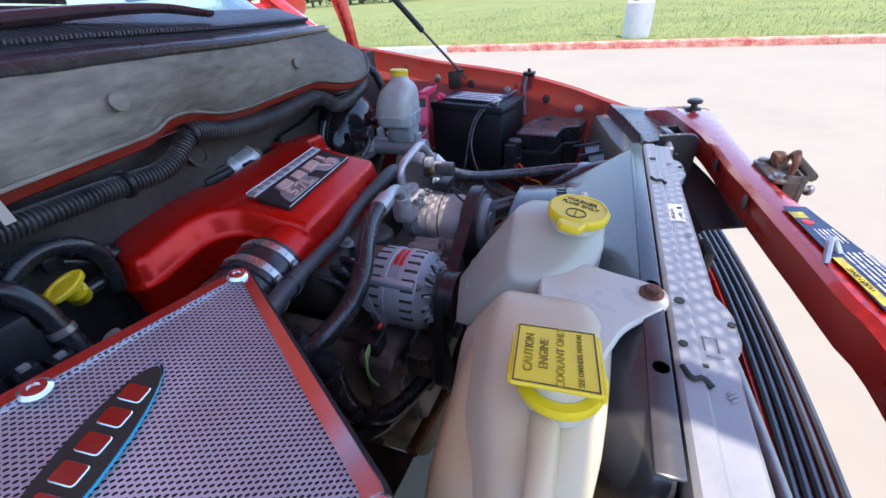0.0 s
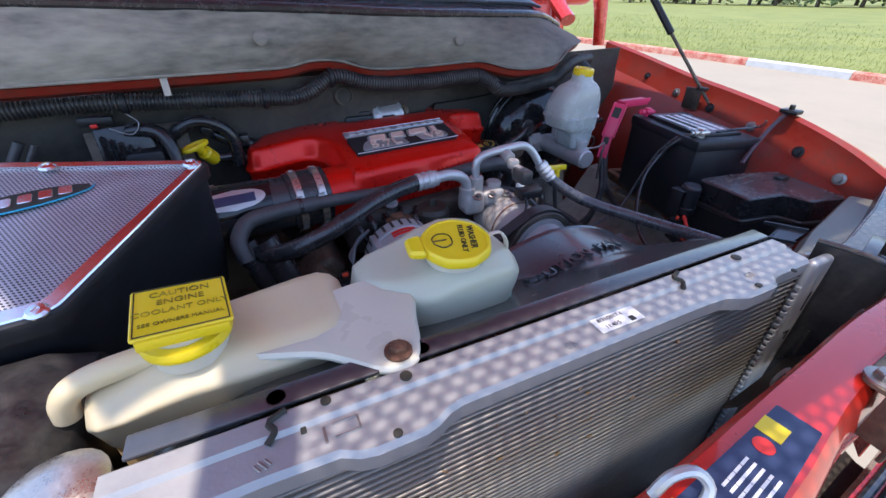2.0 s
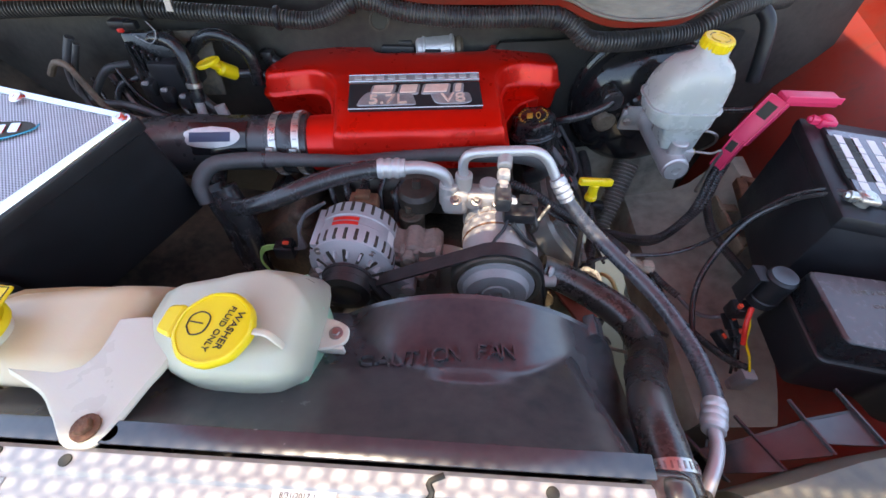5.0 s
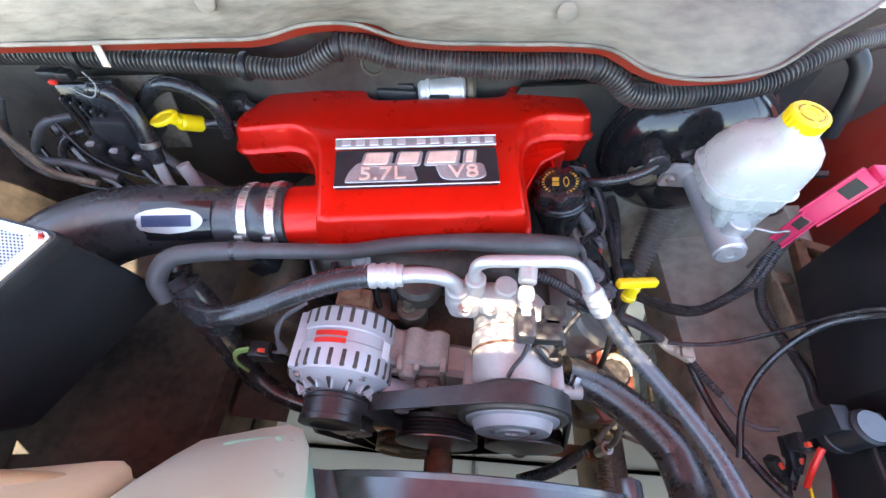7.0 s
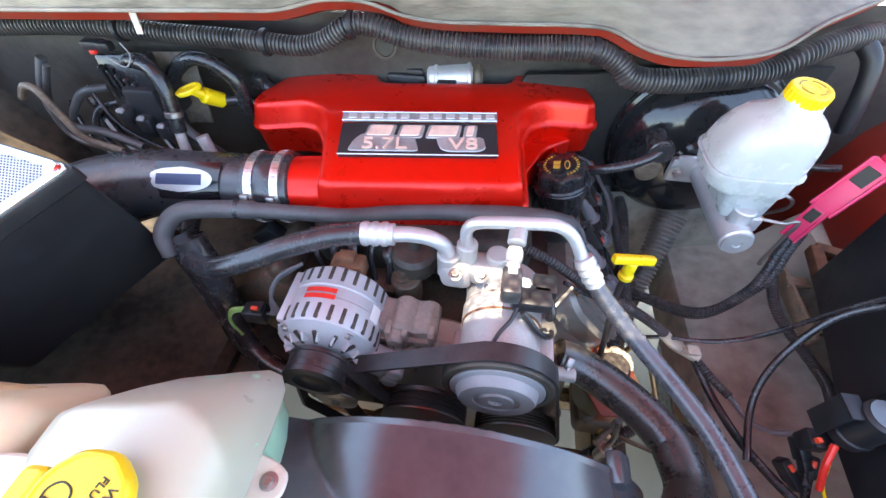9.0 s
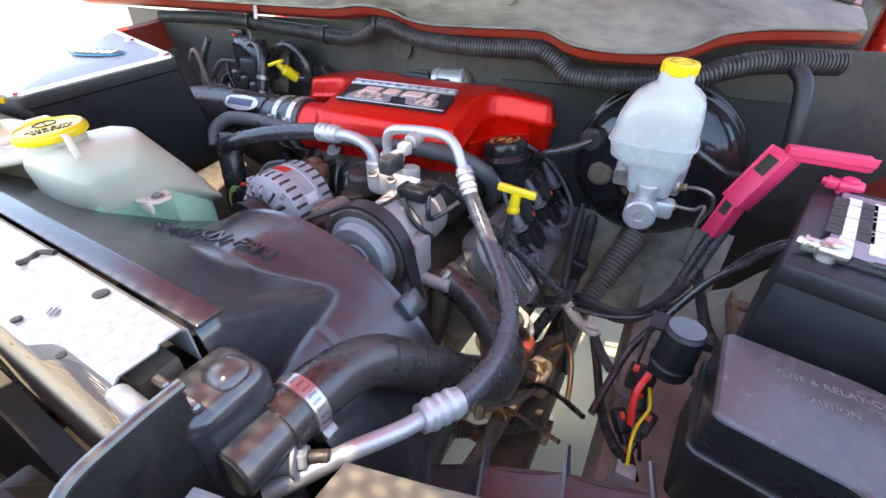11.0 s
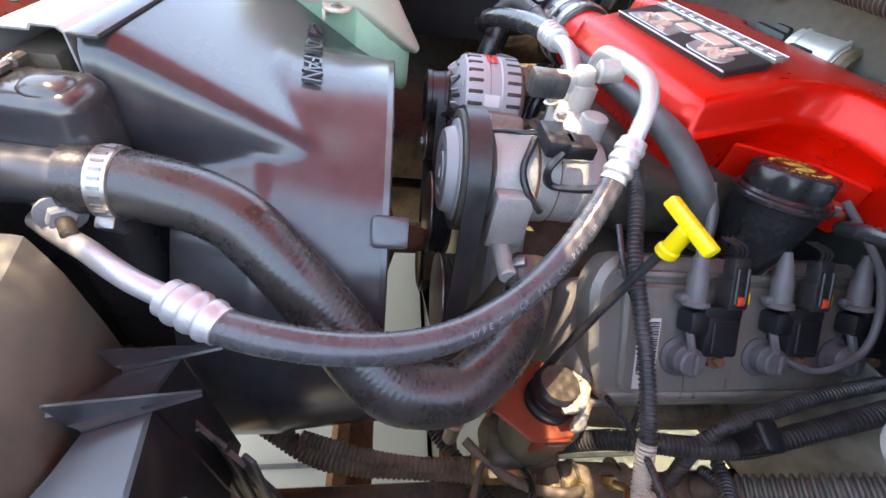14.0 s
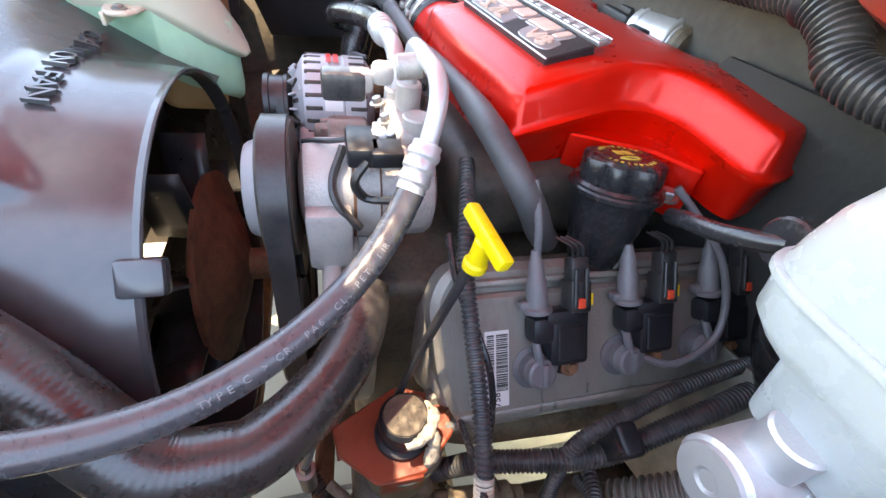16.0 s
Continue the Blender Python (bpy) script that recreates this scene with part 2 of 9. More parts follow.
kerb_paint = mat("kerb_paint", (0.55, 0.085, 0.055), 0.7, 0, 0.3, 5, 0.2, 60, dust=(0.62, 0.47, 0.34), dust_amount=0.95)
grass_soil = mat("grass_soil", (0.175, 0.205, 0.042), 0.9, 0, 0.3, 0.5, 0.3, 30, dust=(0.215, 0.20, 0.07), dust_amount=0.5)
grass_green = mat("grass_green", (0.21, 0.25, 0.050), 0.7, 0, 0.25, 3, 0.0, dust=(0.24, 0.225, 0.08), dust_amount=0.5)
leaf_green = mat("leaf_green", (0.085, 0.135, 0.035), 0.6, 0, 0.4, 1.2, 0.0)
bark = mat("bark", (0.12, 0.09, 0.065), 0.9, 0, 0.3, 12, 0.5, 60)
pole_concrete = mat("pole_concrete", (0.52, 0.51, 0.49), 0.85, 0, 0.12, 6, 0.2, 80)
white_wall = mat("white_wall", (0.70, 0.69, 0.66), 0.8, 0, 0.08, 1, 0.1, 20)
belt_rubber = mat("belt_rubber", (0.02, 0.02, 0.022), 0.4, 0, 0.2, 40, 0.1, 300, dust=(0.09, 0.07, 0.055), dust_amount=0.3)


def glass_mat():
    m = bpy.data.materials.new("tinted_glass")
    m.use_nodes = True
    b = m.node_tree.nodes["Principled BSDF"]
    b.inputs["Base Color"].default_value = (0.42, 0.60, 0.57, 1)
    b.inputs["Roughness"].default_value = 0.02
    b.inputs["Transmission Weight"].default_value = 1.0
    b.inputs["Metallic"].default_value = 0.10
    b.inputs["IOR"].default_value = 1.45
    b.inputs["Specular IOR Level"].default_value = 0.3
    return m


def perforated_mat():
    """Punched metal sheet: round holes in staggered rows, 3.4 mm apart."""
    m = mat("perforated_metal", (0.74, 0.72, 0.78), 0.38, 0.5, 0.1, 20, 0.0)
    n, l = m.node_tree.nodes, m.node_tree.links
    b = n["Principled BSDF"]
    co = n.new("ShaderNodeTexCoord")
    sp = n.new("ShaderNodeSeparateXYZ")
    l.new(co.outputs["Object"], sp.inputs[0])

    def fn(op, a, c=None):
        k = n.new("ShaderNodeMath")
        k.operation = op
        for i, v in enumerate((a, c)):
            if v is None:
                continue
            if isinstance(v, (int, float)):
                k.inputs[i].default_value = v
            else:
                l.new(v, k.inputs[i])
        return k.outputs[0]
    w = 2 * math.pi / 0.0042
    a = fn("SINE", fn("MULTIPLY", fn("ADD", sp.outputs[0], fn("MULTIPLY", sp.outputs[1], 0.577)), w))
    c = fn("SINE", fn("MULTIPLY", fn("SUBTRACT", sp.outputs[0], fn("MULTIPLY", sp.outputs[1], 0.577)), w))
    hole = fn("GREATER_THAN", fn("ADD", a, c), 0.58)
    mix = n.new("ShaderNodeMix")
    mix.data_type = "RGBA"
    old = b.inputs["Base Color"].links[0].from_socket
    l.new(hole, mix.inputs[0])
    l.new(old, mix.inputs[6])
    mix.inputs[7].default_value = (0.006, 0.006, 0.007, 1)
    l.new(mix.outputs[2], b.inputs["Base Color"])
    l.new(fn("MULTIPLY", fn("SUBTRACT", 1.0, hole), 0.45), b.inputs["Metallic"])
    return m


windshield_glass = glass_mat()
perforated = perforated_mat()

# ---- building helpers ----
WORLD_OF = {}


def thing(name, label, category, at=(0, 0, 0), group="", m=None, kind="", shift=(0, 0, 0)):
    """A thing's Empty. shift: how far the finished thing stands from where its parts are drawn."""
    ob = new(name)
    ob.empty_display_size = 0.02
    ob.matrix_world = m if m else Matrix.Translation(at)
    WORLD_OF[ob.name] = ob.matrix_world.copy()
    ob.matrix_world = Matrix.Translation(shift) @ ob.matrix_world
    return tagged(ob, label, category, group, kind)


def part(name, bm, material, parent, label="", sharp=32, kind=""):
    """Links a bmesh, given in world places, as one mesh object under its thing or part."""
    w = WORLD_OF[parent.name]
    bm.transform(w.inverted())
    for f in bm.faces:
        f.smooth = True
    lim = radians(sharp)
    for e in bm.edges:
        if len(e.link_faces) == 2 and e.calc_face_angle(0) > lim:
            e.smooth = False
    me = bpy.data.meshes.new(name)
    bm.to_mesh(me)
    bm.free()
    me.materials.append(material)
    ob = new(name, me)
    ob.parent = parent
    WORLD_OF[ob.name] = w
    return tagged(ob, label, kind=kind)


def shared(name, me, m, parent):
    """One more object on a mesh that is already there, at the world pose m."""
    ob = new(name, me)
    ob.parent = parent
    ob.matrix_local = WORLD_OF[parent.name].inverted() @ m
    return ob


def join(*bms):
    out = bms[0]
    for b in bms[1:]:
        me = bpy.data.meshes.new("tmp")
        b.to_mesh(me)
        out.from_mesh(me)
        b.free()
        bpy.data.meshes.remove(me)
    return out


def moved(bm, m):
    bm.transform(m)
    return bm


def box(c, s, bev=0.004, seg=2, m=None):
    """A block with rounded edges, centre c, size s, turned by m about its centre."""
    bm = bmesh.new()
    bmesh.ops.create_cube(bm, size=1.0)
    bm.transform(Matrix.Diagonal((*s, 1)))
    if bev:
        bmesh.ops.bevel(bm, geom=bm.edges[:], offset=min(bev, 0.45 * min(s)), segments=seg, profile=0.5, affect="EDGES")
    bm.transform(Matrix.Translation(c) @ (m or Matrix()))
    return bm


def along(p, q):
    """A frame at p whose z points to q."""
    d = Vector(q) - Vector(p)
    return Matrix.Translation(p) @ d.to_track_quat("Z", "Y").to_matrix().to_4x4()


def lathe(profile, n=24, m=None, lobes=0, depth=0.0):
    """Turns (radius, height) pairs about z. lobes: scallops round the rim."""
    bm = bmesh.new()
    rings = []
    for r, z in profile:
        ring = []
        for i in range(n):
            a = 2 * math.pi * i / n
            k = r * (1 + depth * math.cos(lobes * a)) if lobes else r
            ring.append(bm.verts.new((k * math.cos(a), k * math.sin(a), z)))
        rings.append(ring)
    for a, b in zip(rings[:-1], rings[1:]):
        for i in range(n):
            bm.faces.new((a[i], a[(i + 1) % n], b[(i + 1) % n], b[i]))
    bm.faces.new(rings[0][::-1])
    bm.faces.new(rings[-1])
    bmesh.ops.recalc_face_normals(bm, faces=bm.faces[:])
    if m:
        bm.transform(m)
    return bm


def rod(p, q, r, n=20, bev=0.002):
    """A round bar from p to q with eased ends."""
    h = (Vector(q) - Vector(p)).length
    b = min(bev, 0.4 * r, 0.4 * h)
    return lathe([(r - b, 0), (r, b), (r, h - b), (r - b, h)], n, along(p, q))


def spline(pts, step=0.006):
    """Points along a smooth curve through pts, evenly spaced."""
    p = [Vector(v) for v in pts]
    p = [p[0] * 2 - p[1]] + p + [p[-1] * 2 - p[-2]]
    fine = []
    for i in range(1, len(p) - 2):
        a, b, c, d = p[i - 1:i + 3]
        for k in range(24):
            t = k / 24
            fine.append(0.5 * ((2 * b) + (c - a) * t + (2 * a - 5 * b + 4 * c - d) * t * t + (3 * b - a - 3 * c + d) * t ** 3))
    fine.append(p[-2])
    out, left = [fine[0]], step
    for a, b in zip(fine[:-1], fine[1:]):
        seg = (b - a).length
        while seg >= left and seg > 0:
            a = a + (b - a) * (left / seg)
            out.append(a.copy())
            seg = (b - a).length
            left = step
        left -= seg
    if (out[-1] - fine[-1]).length > step * 0.3:
        out.append(fine[-1])
    return out


def sweep(pts, r, n=14, step=0.006, ridge=0.0, pitch=0.0, flat=1.0, ends=True, wob=0.0):
    """A hose through pts. r: radius, or a function of the way along (0..1). ridge, pitch: rings as on split loom."""
    step = pitch / 4 if pitch else step
    p = spline(pts, step)
    bm = bmesh.new()
    up = Vector((0.13, 0.21, 0.97))
    rings = []
    for i, c in enumerate(p):
        d = (p[min(i + 1, len(p) - 1)] - p[max(i - 1, 0)]).normalized()
        side = d.cross(up).normalized()
        up = side.cross(d).normalized()
        rr = r(i / (len(p) - 1)) if callable(r) else r
        if ridge:
            rr += ridge * (0.5 if i % 4 in (0, 1) else -0.5)
        if wob:
            rr *= 1 + wob * noise.noise(c * 60)
        ring = []
        for k in range(n):
            a = 2 * math.pi * k / n
            ring.append(bm.verts.new(c + side * (rr * math.cos(a)) + up * (rr * flat * math.sin(a))))
        rings.append(ring)
    for a, b in zip(rings[:-1], rings[1:]):
        for k in range(n):
            bm.faces.new((a[k], a[(k + 1) % n], b[(k + 1) % n], b[k]))
    if ends:
        bm.faces.new(rings[0][::-1])
        bm.faces.new(rings[-1])
    bmesh.ops.recalc_face_normals(bm, faces=bm.faces[:])
    return bm


def round_poly(poly, r, n=5):
    """The outline with its corners rounded."""
    out = []
    k = len(poly)
    for i in range(k):
        a, b, c = (Vector(poly[j % k]) for j in (i - 1, i, i + 1))
        u, v = a - b, c - b
        d = min(r, 0.45 * u.length, 0.45 * v.length)
        s, e = b + u.normalized() * d, b + v.normalized() * d
        for j in range(n):
            t = j / (n - 1)
            out.append((1 - t) ** 2 * s + 2 * t * (1 - t) * b + t * t * e)
    return out


def offset_poly(poly, d):
    """The outline moved outwards by d (counter-clockwise outlines)."""
    out = []
    k = len(poly)
    for i in range(k):
        a, b, c = poly[i - 1], poly[i], poly[(i + 1) % k]
        n1 = Vector(((b - a).y, -(b - a).x)).normalized()
        n2 = Vector(((c - b).y, -(c - b).x)).normalized()
        nn = (n1 + n2)
        nn = nn.normalized() if nn.length > 1e-6 else n1
        out.append(b + nn * d)
    return out


def loft(rings, cap=True, m=None, closed=True):
    bm = bmesh.new()
    vs = [[bm.verts.new(p) for p in ring] for ring in rings]
    n = len(vs[0])
    for a, b in zip(vs[:-1], vs[1:]):
        for i in range(n if closed else n - 1):
            bm.faces.new((a[i], a[(i + 1) % n], b[(i + 1) % n], b[i]))
    if cap and closed:
        bm.faces.new(vs[0][::-1])
        bm.faces.new(vs[-1])
    bmesh.ops.recalc_face_normals(bm, faces=bm.faces[:])
    if m:
        bm.transform(m)
    return bm


def slab(poly, z0, z1, r=0.01, bev=0.003, m=None):
    """An outline given thickness, with rounded corners and eased rims."""
    p = round_poly(poly, r) if r else [Vector(v) for v in poly]
    area = sum(p[i - 1].x * p[i].y - p[i].x * p[i - 1].y for i in range(len(p)))
    if area < 0:
        p = p[::-1]
    q = offset_poly(p, -bev)
    rings = [[(*v, z0) for v in q], [(*v, z0 + bev) for v in p], [(*v, z1 - bev) for v in p], [(*v, z1) for v in q]]
    return loft(rings, m=m)


def sheet(rows, thick=0.003, m=None):
    """A sheet through a grid of points, with thickness."""
    bm = bmesh.new()
    vs = [[bm.verts.new(p) for p in row] for row in rows]
    for a, b in zip(vs[:-1], vs[1:]):
        for i in range(len(a) - 1):
            bm.faces.new((a[i], a[i + 1], b[i + 1], b[i]))
    bmesh.ops.recalc_face_normals(bm, faces=bm.faces[:])
    if thick:
        bmesh.ops.solidify(bm, geom=bm.faces[:], thickness=thick)
    if m:
        bm.transform(m)
    return bm


def hexbolt(p, d, r=0.006, h=0.006, washer=True):
    """A hex head with its washer, sitting at p and facing d."""
    m = along(p, Vector(p) + Vector(d))
    b = lathe([(r, 0), (r, h * 0.8), (r * 0.85, h)], 6, m)
    return join(b, lathe([(r * 1.6, -0.0015), (r * 1.6, 0.0008), (r * 1.3, 0.0014)], 16, m)) if washer else b


def letters(text, size, depth=0.0008, m=None, align="CENTER"):
    cu = bpy.data.curves.new("text", "FONT")
    cu.body, cu.size, cu.extrude, cu.align_x, cu.align_y = text, size, depth, align, "CENTER"
    cu.resolution_u = 3
    ob = bpy.data.objects.new("text", cu)
    scene.collection.objects.link(ob)
    me = bpy.data.meshes.new_from_object(ob.evaluated_get(bpy.context.evaluated_depsgraph_get()))
    bm = bmesh.new()
    bm.from_mesh(me)
    bpy.data.objects.remove(ob)
    bpy.data.curves.remove(cu)
    bpy.data.meshes.remove(me)
    if m:
        bm.transform(m)
    return bm


def bars(rows, w, h, gap, depth=0.0006, m=None, seed=1):
    """Lines of writing too small to read, as plain bars of uneven length."""
    rng = random.Random(seed)
    out = None
    for i in range(rows):
        x = -w / 2
        while x < w / 2 - 0.002:
            k = min(rng.uniform(0.08, 0.3) * w, w / 2 - x)
            b = box((x + k / 2, -i * gap, 0), (k * 0.9, h, depth), 0)
            out = join(out, b) if out else b
            x += k
    if m:
        out.transform(m)
    return out


def plane_frame(o, x, y):
    """A frame at o with its x along x and its y towards y."""
    ex = Vector(x).normalized()
    ez = ex.cross(Vector(y)).normalized()
    ey = ez.cross(ex)
    return Matrix.Translation(o) @ Matrix((ex, ey, ez)).transposed().to_4x4()


def ferrule(p, q, r, mtl, parent, rings=3):
    """A crimped hose end from p to q with pressed rings."""
    h = (Vector(q) - Vector(p)).length
    prof = [(r * 0.75, 0), (r, 0.001)]
    for i in range(rings):
        a = h * (0.12 + 0.76 * i / rings)
        w = h * 0.76 / rings
        prof += [(r, a), (r * 1.12, a + 0.25 * w), (r * 1.12, a + 0.6 * w), (r * 0.98, a + 0.85 * w)]
    prof += [(r, h - 0.001), (r * 0.8, h)]
    return part("ferrule", lathe(prof, 20, along(p, q)), mtl, parent, "crimped aluminium hose end")


def worm_clamp(c, axis, r, w, parent, screw_dir):
    """A band clamp round a hose: slotted band, housing and screw."""
    a = Vector(axis).normalized()
    p, q = Vector(c) - a * w / 2, Vector(c) + a * w / 2
    h = w
    band = part("clamp", lathe([(r * 0.98, 0), (r * 1.03, 0.0008), (r * 1.03, h - 0.0008), (r * 0.98, h)], 32, along(p, q)), zinc, parent,
                "zinc-plated worm clamp")
    s = Vector(screw_dir).normalized()
    t = a.cross(s).normalized()
    o = Vector(c) + s * (r + 0.004)
    part("clamp_screw", join(box(o, (w * 0.9, 0.016, 0.009), 0.002, 2, plane_frame((0, 0, 0), a, t)),
         rod(o + t * 0.006, o + t * 0.019, 0.0048, 8, 0.001)), steel, band)
    slots = None
    for i in range(26):
        m = along(c, Vector(c) + a) @ Matrix.Rotation(2 * math.pi * i / 26, 4, "Z") @ Matrix.Translation((r * 1.03, 0, 0))
        b = box((0, 0, 0), (0.0012, 0.0022, w * 0.5), 0, 1)
        b.transform(m)
        slots = join(slots, b) if slots else b
    part("slots", slots, steel, band)
    return band

# ---- ground and surroundings ----
def ground_sheet(name, x0, y0, x1, y1, z, n, material, label, amp=0.0):
    bm = bmesh.new()
    bmesh.ops.create_grid(bm, x_segments=n, y_segments=n, size=0.5)
    bm.transform(Matrix.Translation(((x0 + x1) / 2, (y0 + y1) / 2, z)) @ Matrix.Diagonal((x1 - x0, y1 - y0, 1, 1)))
    if amp:
        for v in bm.verts:
            v.co.z += amp * noise.noise(v.co * 0.25)
    me = bpy.data.meshes.new(name)
    bm.to_mesh(me)
    bm.free()
    me.materials.append(material)
    return tagged(new(name, me), label, "ground", kind="structure")


def kerb_x(y):
    """Where the kerb's foot runs: nearly straight, bending in towards the front."""
    return 10.35 - 0.012 * max(0.0, 4 - y) ** 1.6 * 0.5


ground_sheet("ground", -1500, -1500, 1500, 1500, -0.06, 4, grass_soil, "green and straw-coloured grass field to the horizon")
bm = bmesh.new()
ys = [-40 + i * 1.0 for i in range(81)]
rows = [[(-40, y, 0.0), (kerb_x(y), y, 0.0)] for y in ys]
pave = sheet(rows, 0)
me = bpy.data.meshes.new("pavement")
pave.to_mesh(me)
pave.free()
me.materials.append(concrete)
tagged(new("pavement", me), "pale sunlit concrete car park surface", "pavement", kind="structure")
joints = None
for k in range(-4, 4):
    b = box((0.25 + k * 3.1 if k < 1 else -9, 0, 0.002), (0.012, 6, 0.004), 0)
    joints = join(joints, b) if joints else b
for k in range(-5, 8):
    joints = join(joints, box((-5, 0.42 + (k % 3) * 3.1, 0.002), (12, 0.012, 0.004), 0))
me = bpy.data.meshes.new("pavement_joints")
joints.to_mesh(me)
joints.free()
me.materials.append(undercoat)
tagged(new("trim", me), "dark joints sawn in the concrete", "joint", kind="structure")
verge_rows = [[(kerb_x(y) + 0.15 + d, y * (1 + d * 0.02), 0.13 + 0.10 * min(1, d / 30) + (0.03 * noise.noise(Vector((d, y, 0))) if d else 0)) for d in
               (0, 1, 2, 4, 7, 11, 17, 27, 45, 80, 160, 400)] for y in ys]
verge = sheet(verge_rows, 0)
me = bpy.data.meshes.new("verge")
verge.to_mesh(me)
verge.free()
me.materials.append(grass_soil)
tagged(new("lawn", me), "rough green grass beyond the kerb", "grass", kind="structure")

kerb = thing("kerb", "red-painted concrete kerb, worn, along the car park", "kerb", (10.35, 0, 0), kind="structure")
for i, y in enumerate(range(-24, 32, 2)):
    a, b = kerb_x(y), kerb_x(y + 2)
    seg = sheet([[(a, y + 0.004, 0), (a + 0.012, y + 0.004, 0.12), (a + 0.04, y + 0.004, 0.15), (a + 0.16, y + 0.004, 0.15)],
                 [(b, y + 1.996, 0), (b + 0.012, y + 1.996, 0.12), (b + 0.04, y + 1.996, 0.15), (b + 0.16, y + 1.996, 0.15)]], 0)
    part("kerbstone", seg, kerb_paint if i % 7 else pole_concrete, kerb)

pole = thing("light_pole", "dark metal lamp post on a round concrete base", "lamp post", (11.2, -0.45, 0.13))
part("base", lathe([(0.30, 0), (0.30, 0.72), (0.27, 0.76)], 28, Matrix.Translation((11.2, -0.45, 0.12))), pole_concrete, pole, "pale concrete plinth")
part("base_plate", box((11.2, -0.45, 0.90), (0.34, 0.34, 0.05), 0.008), dark_metal, pole)
part("post", rod((11.2, -0.45, 0.9), (11.2, -0.45, 7.5), 0.07), dark_metal, pole)


def tuft_field():
    """Blades of grass near the kerb, thinning out with the distance."""
    rng = random.Random(4)
    bm = bmesh.new()
    for i in range(42000):
        d = rng.random() ** 1.6 * 16
        y = rng.uniform(-13, 26)
        x = kerb_x(y) + 0.2 + d
        h = rng.uniform(0.03, 0.10) * (2.2 if rng.random() < 0.05 else 1)
        a = rng.uniform(0, math.pi)
        w = 0.004 + 0.0012 * d
        dx, dy = math.cos(a) * w, math.sin(a) * w
        lx, ly = rng.uniform(-.06, .06), rng.uniform(-.06, .06)
        z = 0.12
        vs = [bm.verts.new(p) for p in ((x - dx, y - dy, z), (x + dx, y + dy, z), (x + lx * .5 + dx * .6, y + ly * .5 + dy * .6, z + h * .6), (x + lx, y + ly, z + h))]
        bm.faces.new(vs[:3])
        bm.faces.new((vs[0], vs[2], vs[3]))
    me = bpy.data.meshes.new("grass")
    bm.to_mesh(me)
    bm.free()
    me.materials.append(grass_green)
    return tagged(new("grass", me), "sunlit long grass blades with seed heads", "grass", kind="stuff")


tuft_field()


def tree(at, height, seed):
    rng = random.Random(seed)
    t = thing("tree", "leafy green tree at the far edge of the field", "tree", at, "far trees")
    o = Vector(at)
    limbs = sweep([o, o + Vector((0.1, 0, height * 0.25)), o + Vector((0.0, 0.2, height * 0.5))], lambda u: 0.22 * (1 - 0.6 * u), 8, 0.5)
    tips = []
    for i in range(7):
        a = rng.uniform(0, 6.28)
        s = o + Vector((0, 0, height * rng.uniform(0.03, 0.5)))
        e = s + Vector((math.cos(a) * height * 0.28, math.sin(a) * height * 0.28, height * rng.uniform(0.12, 0.35)))
        tips.append(e)
        limbs = join(limbs, sweep([s, (s + e) / 2 + Vector((0, 0, 0.3)), e], lambda u: 0.09 * (1 - 0.8 * u), 6, 0.6))
    part("trunk", limbs, bark, t)
    bm = bmesh.new()
    for i in range(1500):
        c = rng.choice(tips) if rng.random() < 0.8 else o + Vector((0, 0, height * 0.7))
        v = Vector((rng.gauss(0, 1), rng.gauss(0, 1), rng.gauss(0, 0.95)))
        p = c + v * height * 0.14
        p.z = max(p.z, o.z + rng.uniform(0.1, 1.2))
        s = rng.uniform(0.12, 0.34)
        u = Vector((rng.gauss(0, 1), rng.gauss(0, 1), rng.gauss(0, 1))).normalized() * s
        w = u.orthogonal().normalized() * s * 0.6
        vs = [bm.verts.new(q) for q in (p - u, p - w * 0.9, p + u, p + w)]
        bm.faces.new(vs)
    part("crown", bm, leaf_green, t)
    return t


first_tree = [tree((66, 20, 0.1), 7.5, 1), tree((70, 8, 0.1), 6.0, 2), tree((64, -6, 0.1), 5.0, 3)]
rng = random.Random(9)
for i in range(46):
    y = -36 + i * 2.2 + rng.uniform(-1, 1)
    copy_thing(first_tree[i % 3], Matrix.Translation((rng.uniform(62, 80), y, 0.1)) @ Matrix.Rotation(rng.uniform(0, 6), 4, "Z") @ Matrix.Diagonal((1.15, 1.15, rng.uniform(.7, 1.1), 1)))

far_house = thing("building", "low white building behind the far trees", "building", (95, 20, 0))
part("wall", box((95, 22, 2.6), (8, 14, 5.2), 0.05), white_wall, far_house)
part("roof", box((95, 22, 5.4), (8.6, 14.6, 0.5), 0.05), grey_plastic, far_house)
for k in range(5):
    part("window", box((90.97, 17.0 + k * 2.5, 3.2), (0.08, 1.3, 1.2), 0.02), dark_metal, far_house)

# ---- the truck's body ----
truck = thing("pickup_truck", "red pickup truck with its hood raised, dusty engine bay", "pickup truck", (0.1, 0.5, 0))
LIP = [(-0.95, 0.60, 1.245), (-0.7, 0.635, 1.245), (-0.45, 0.666, 1.243), (-0.2, 0.705, 1.24), (-0.123, 0.716, 1.240), (-0.06, 0.745, 1.246), (0.015, 0.768, 1.236),
       (0.07, 0.765, 1.219), (0.2, 0.767, 1.219), (0.331, 0.765, 1.222), (0.38, 0.74, 1.212), (0.43, 0.728, 1.203), (0.5, 0.735, 1.203), (0.56, 0.75, 1.206), (0.63, 0.79, 1.235),
       (0.72, 0.86, 1.24), (0.83, 0.97, 1.235)]
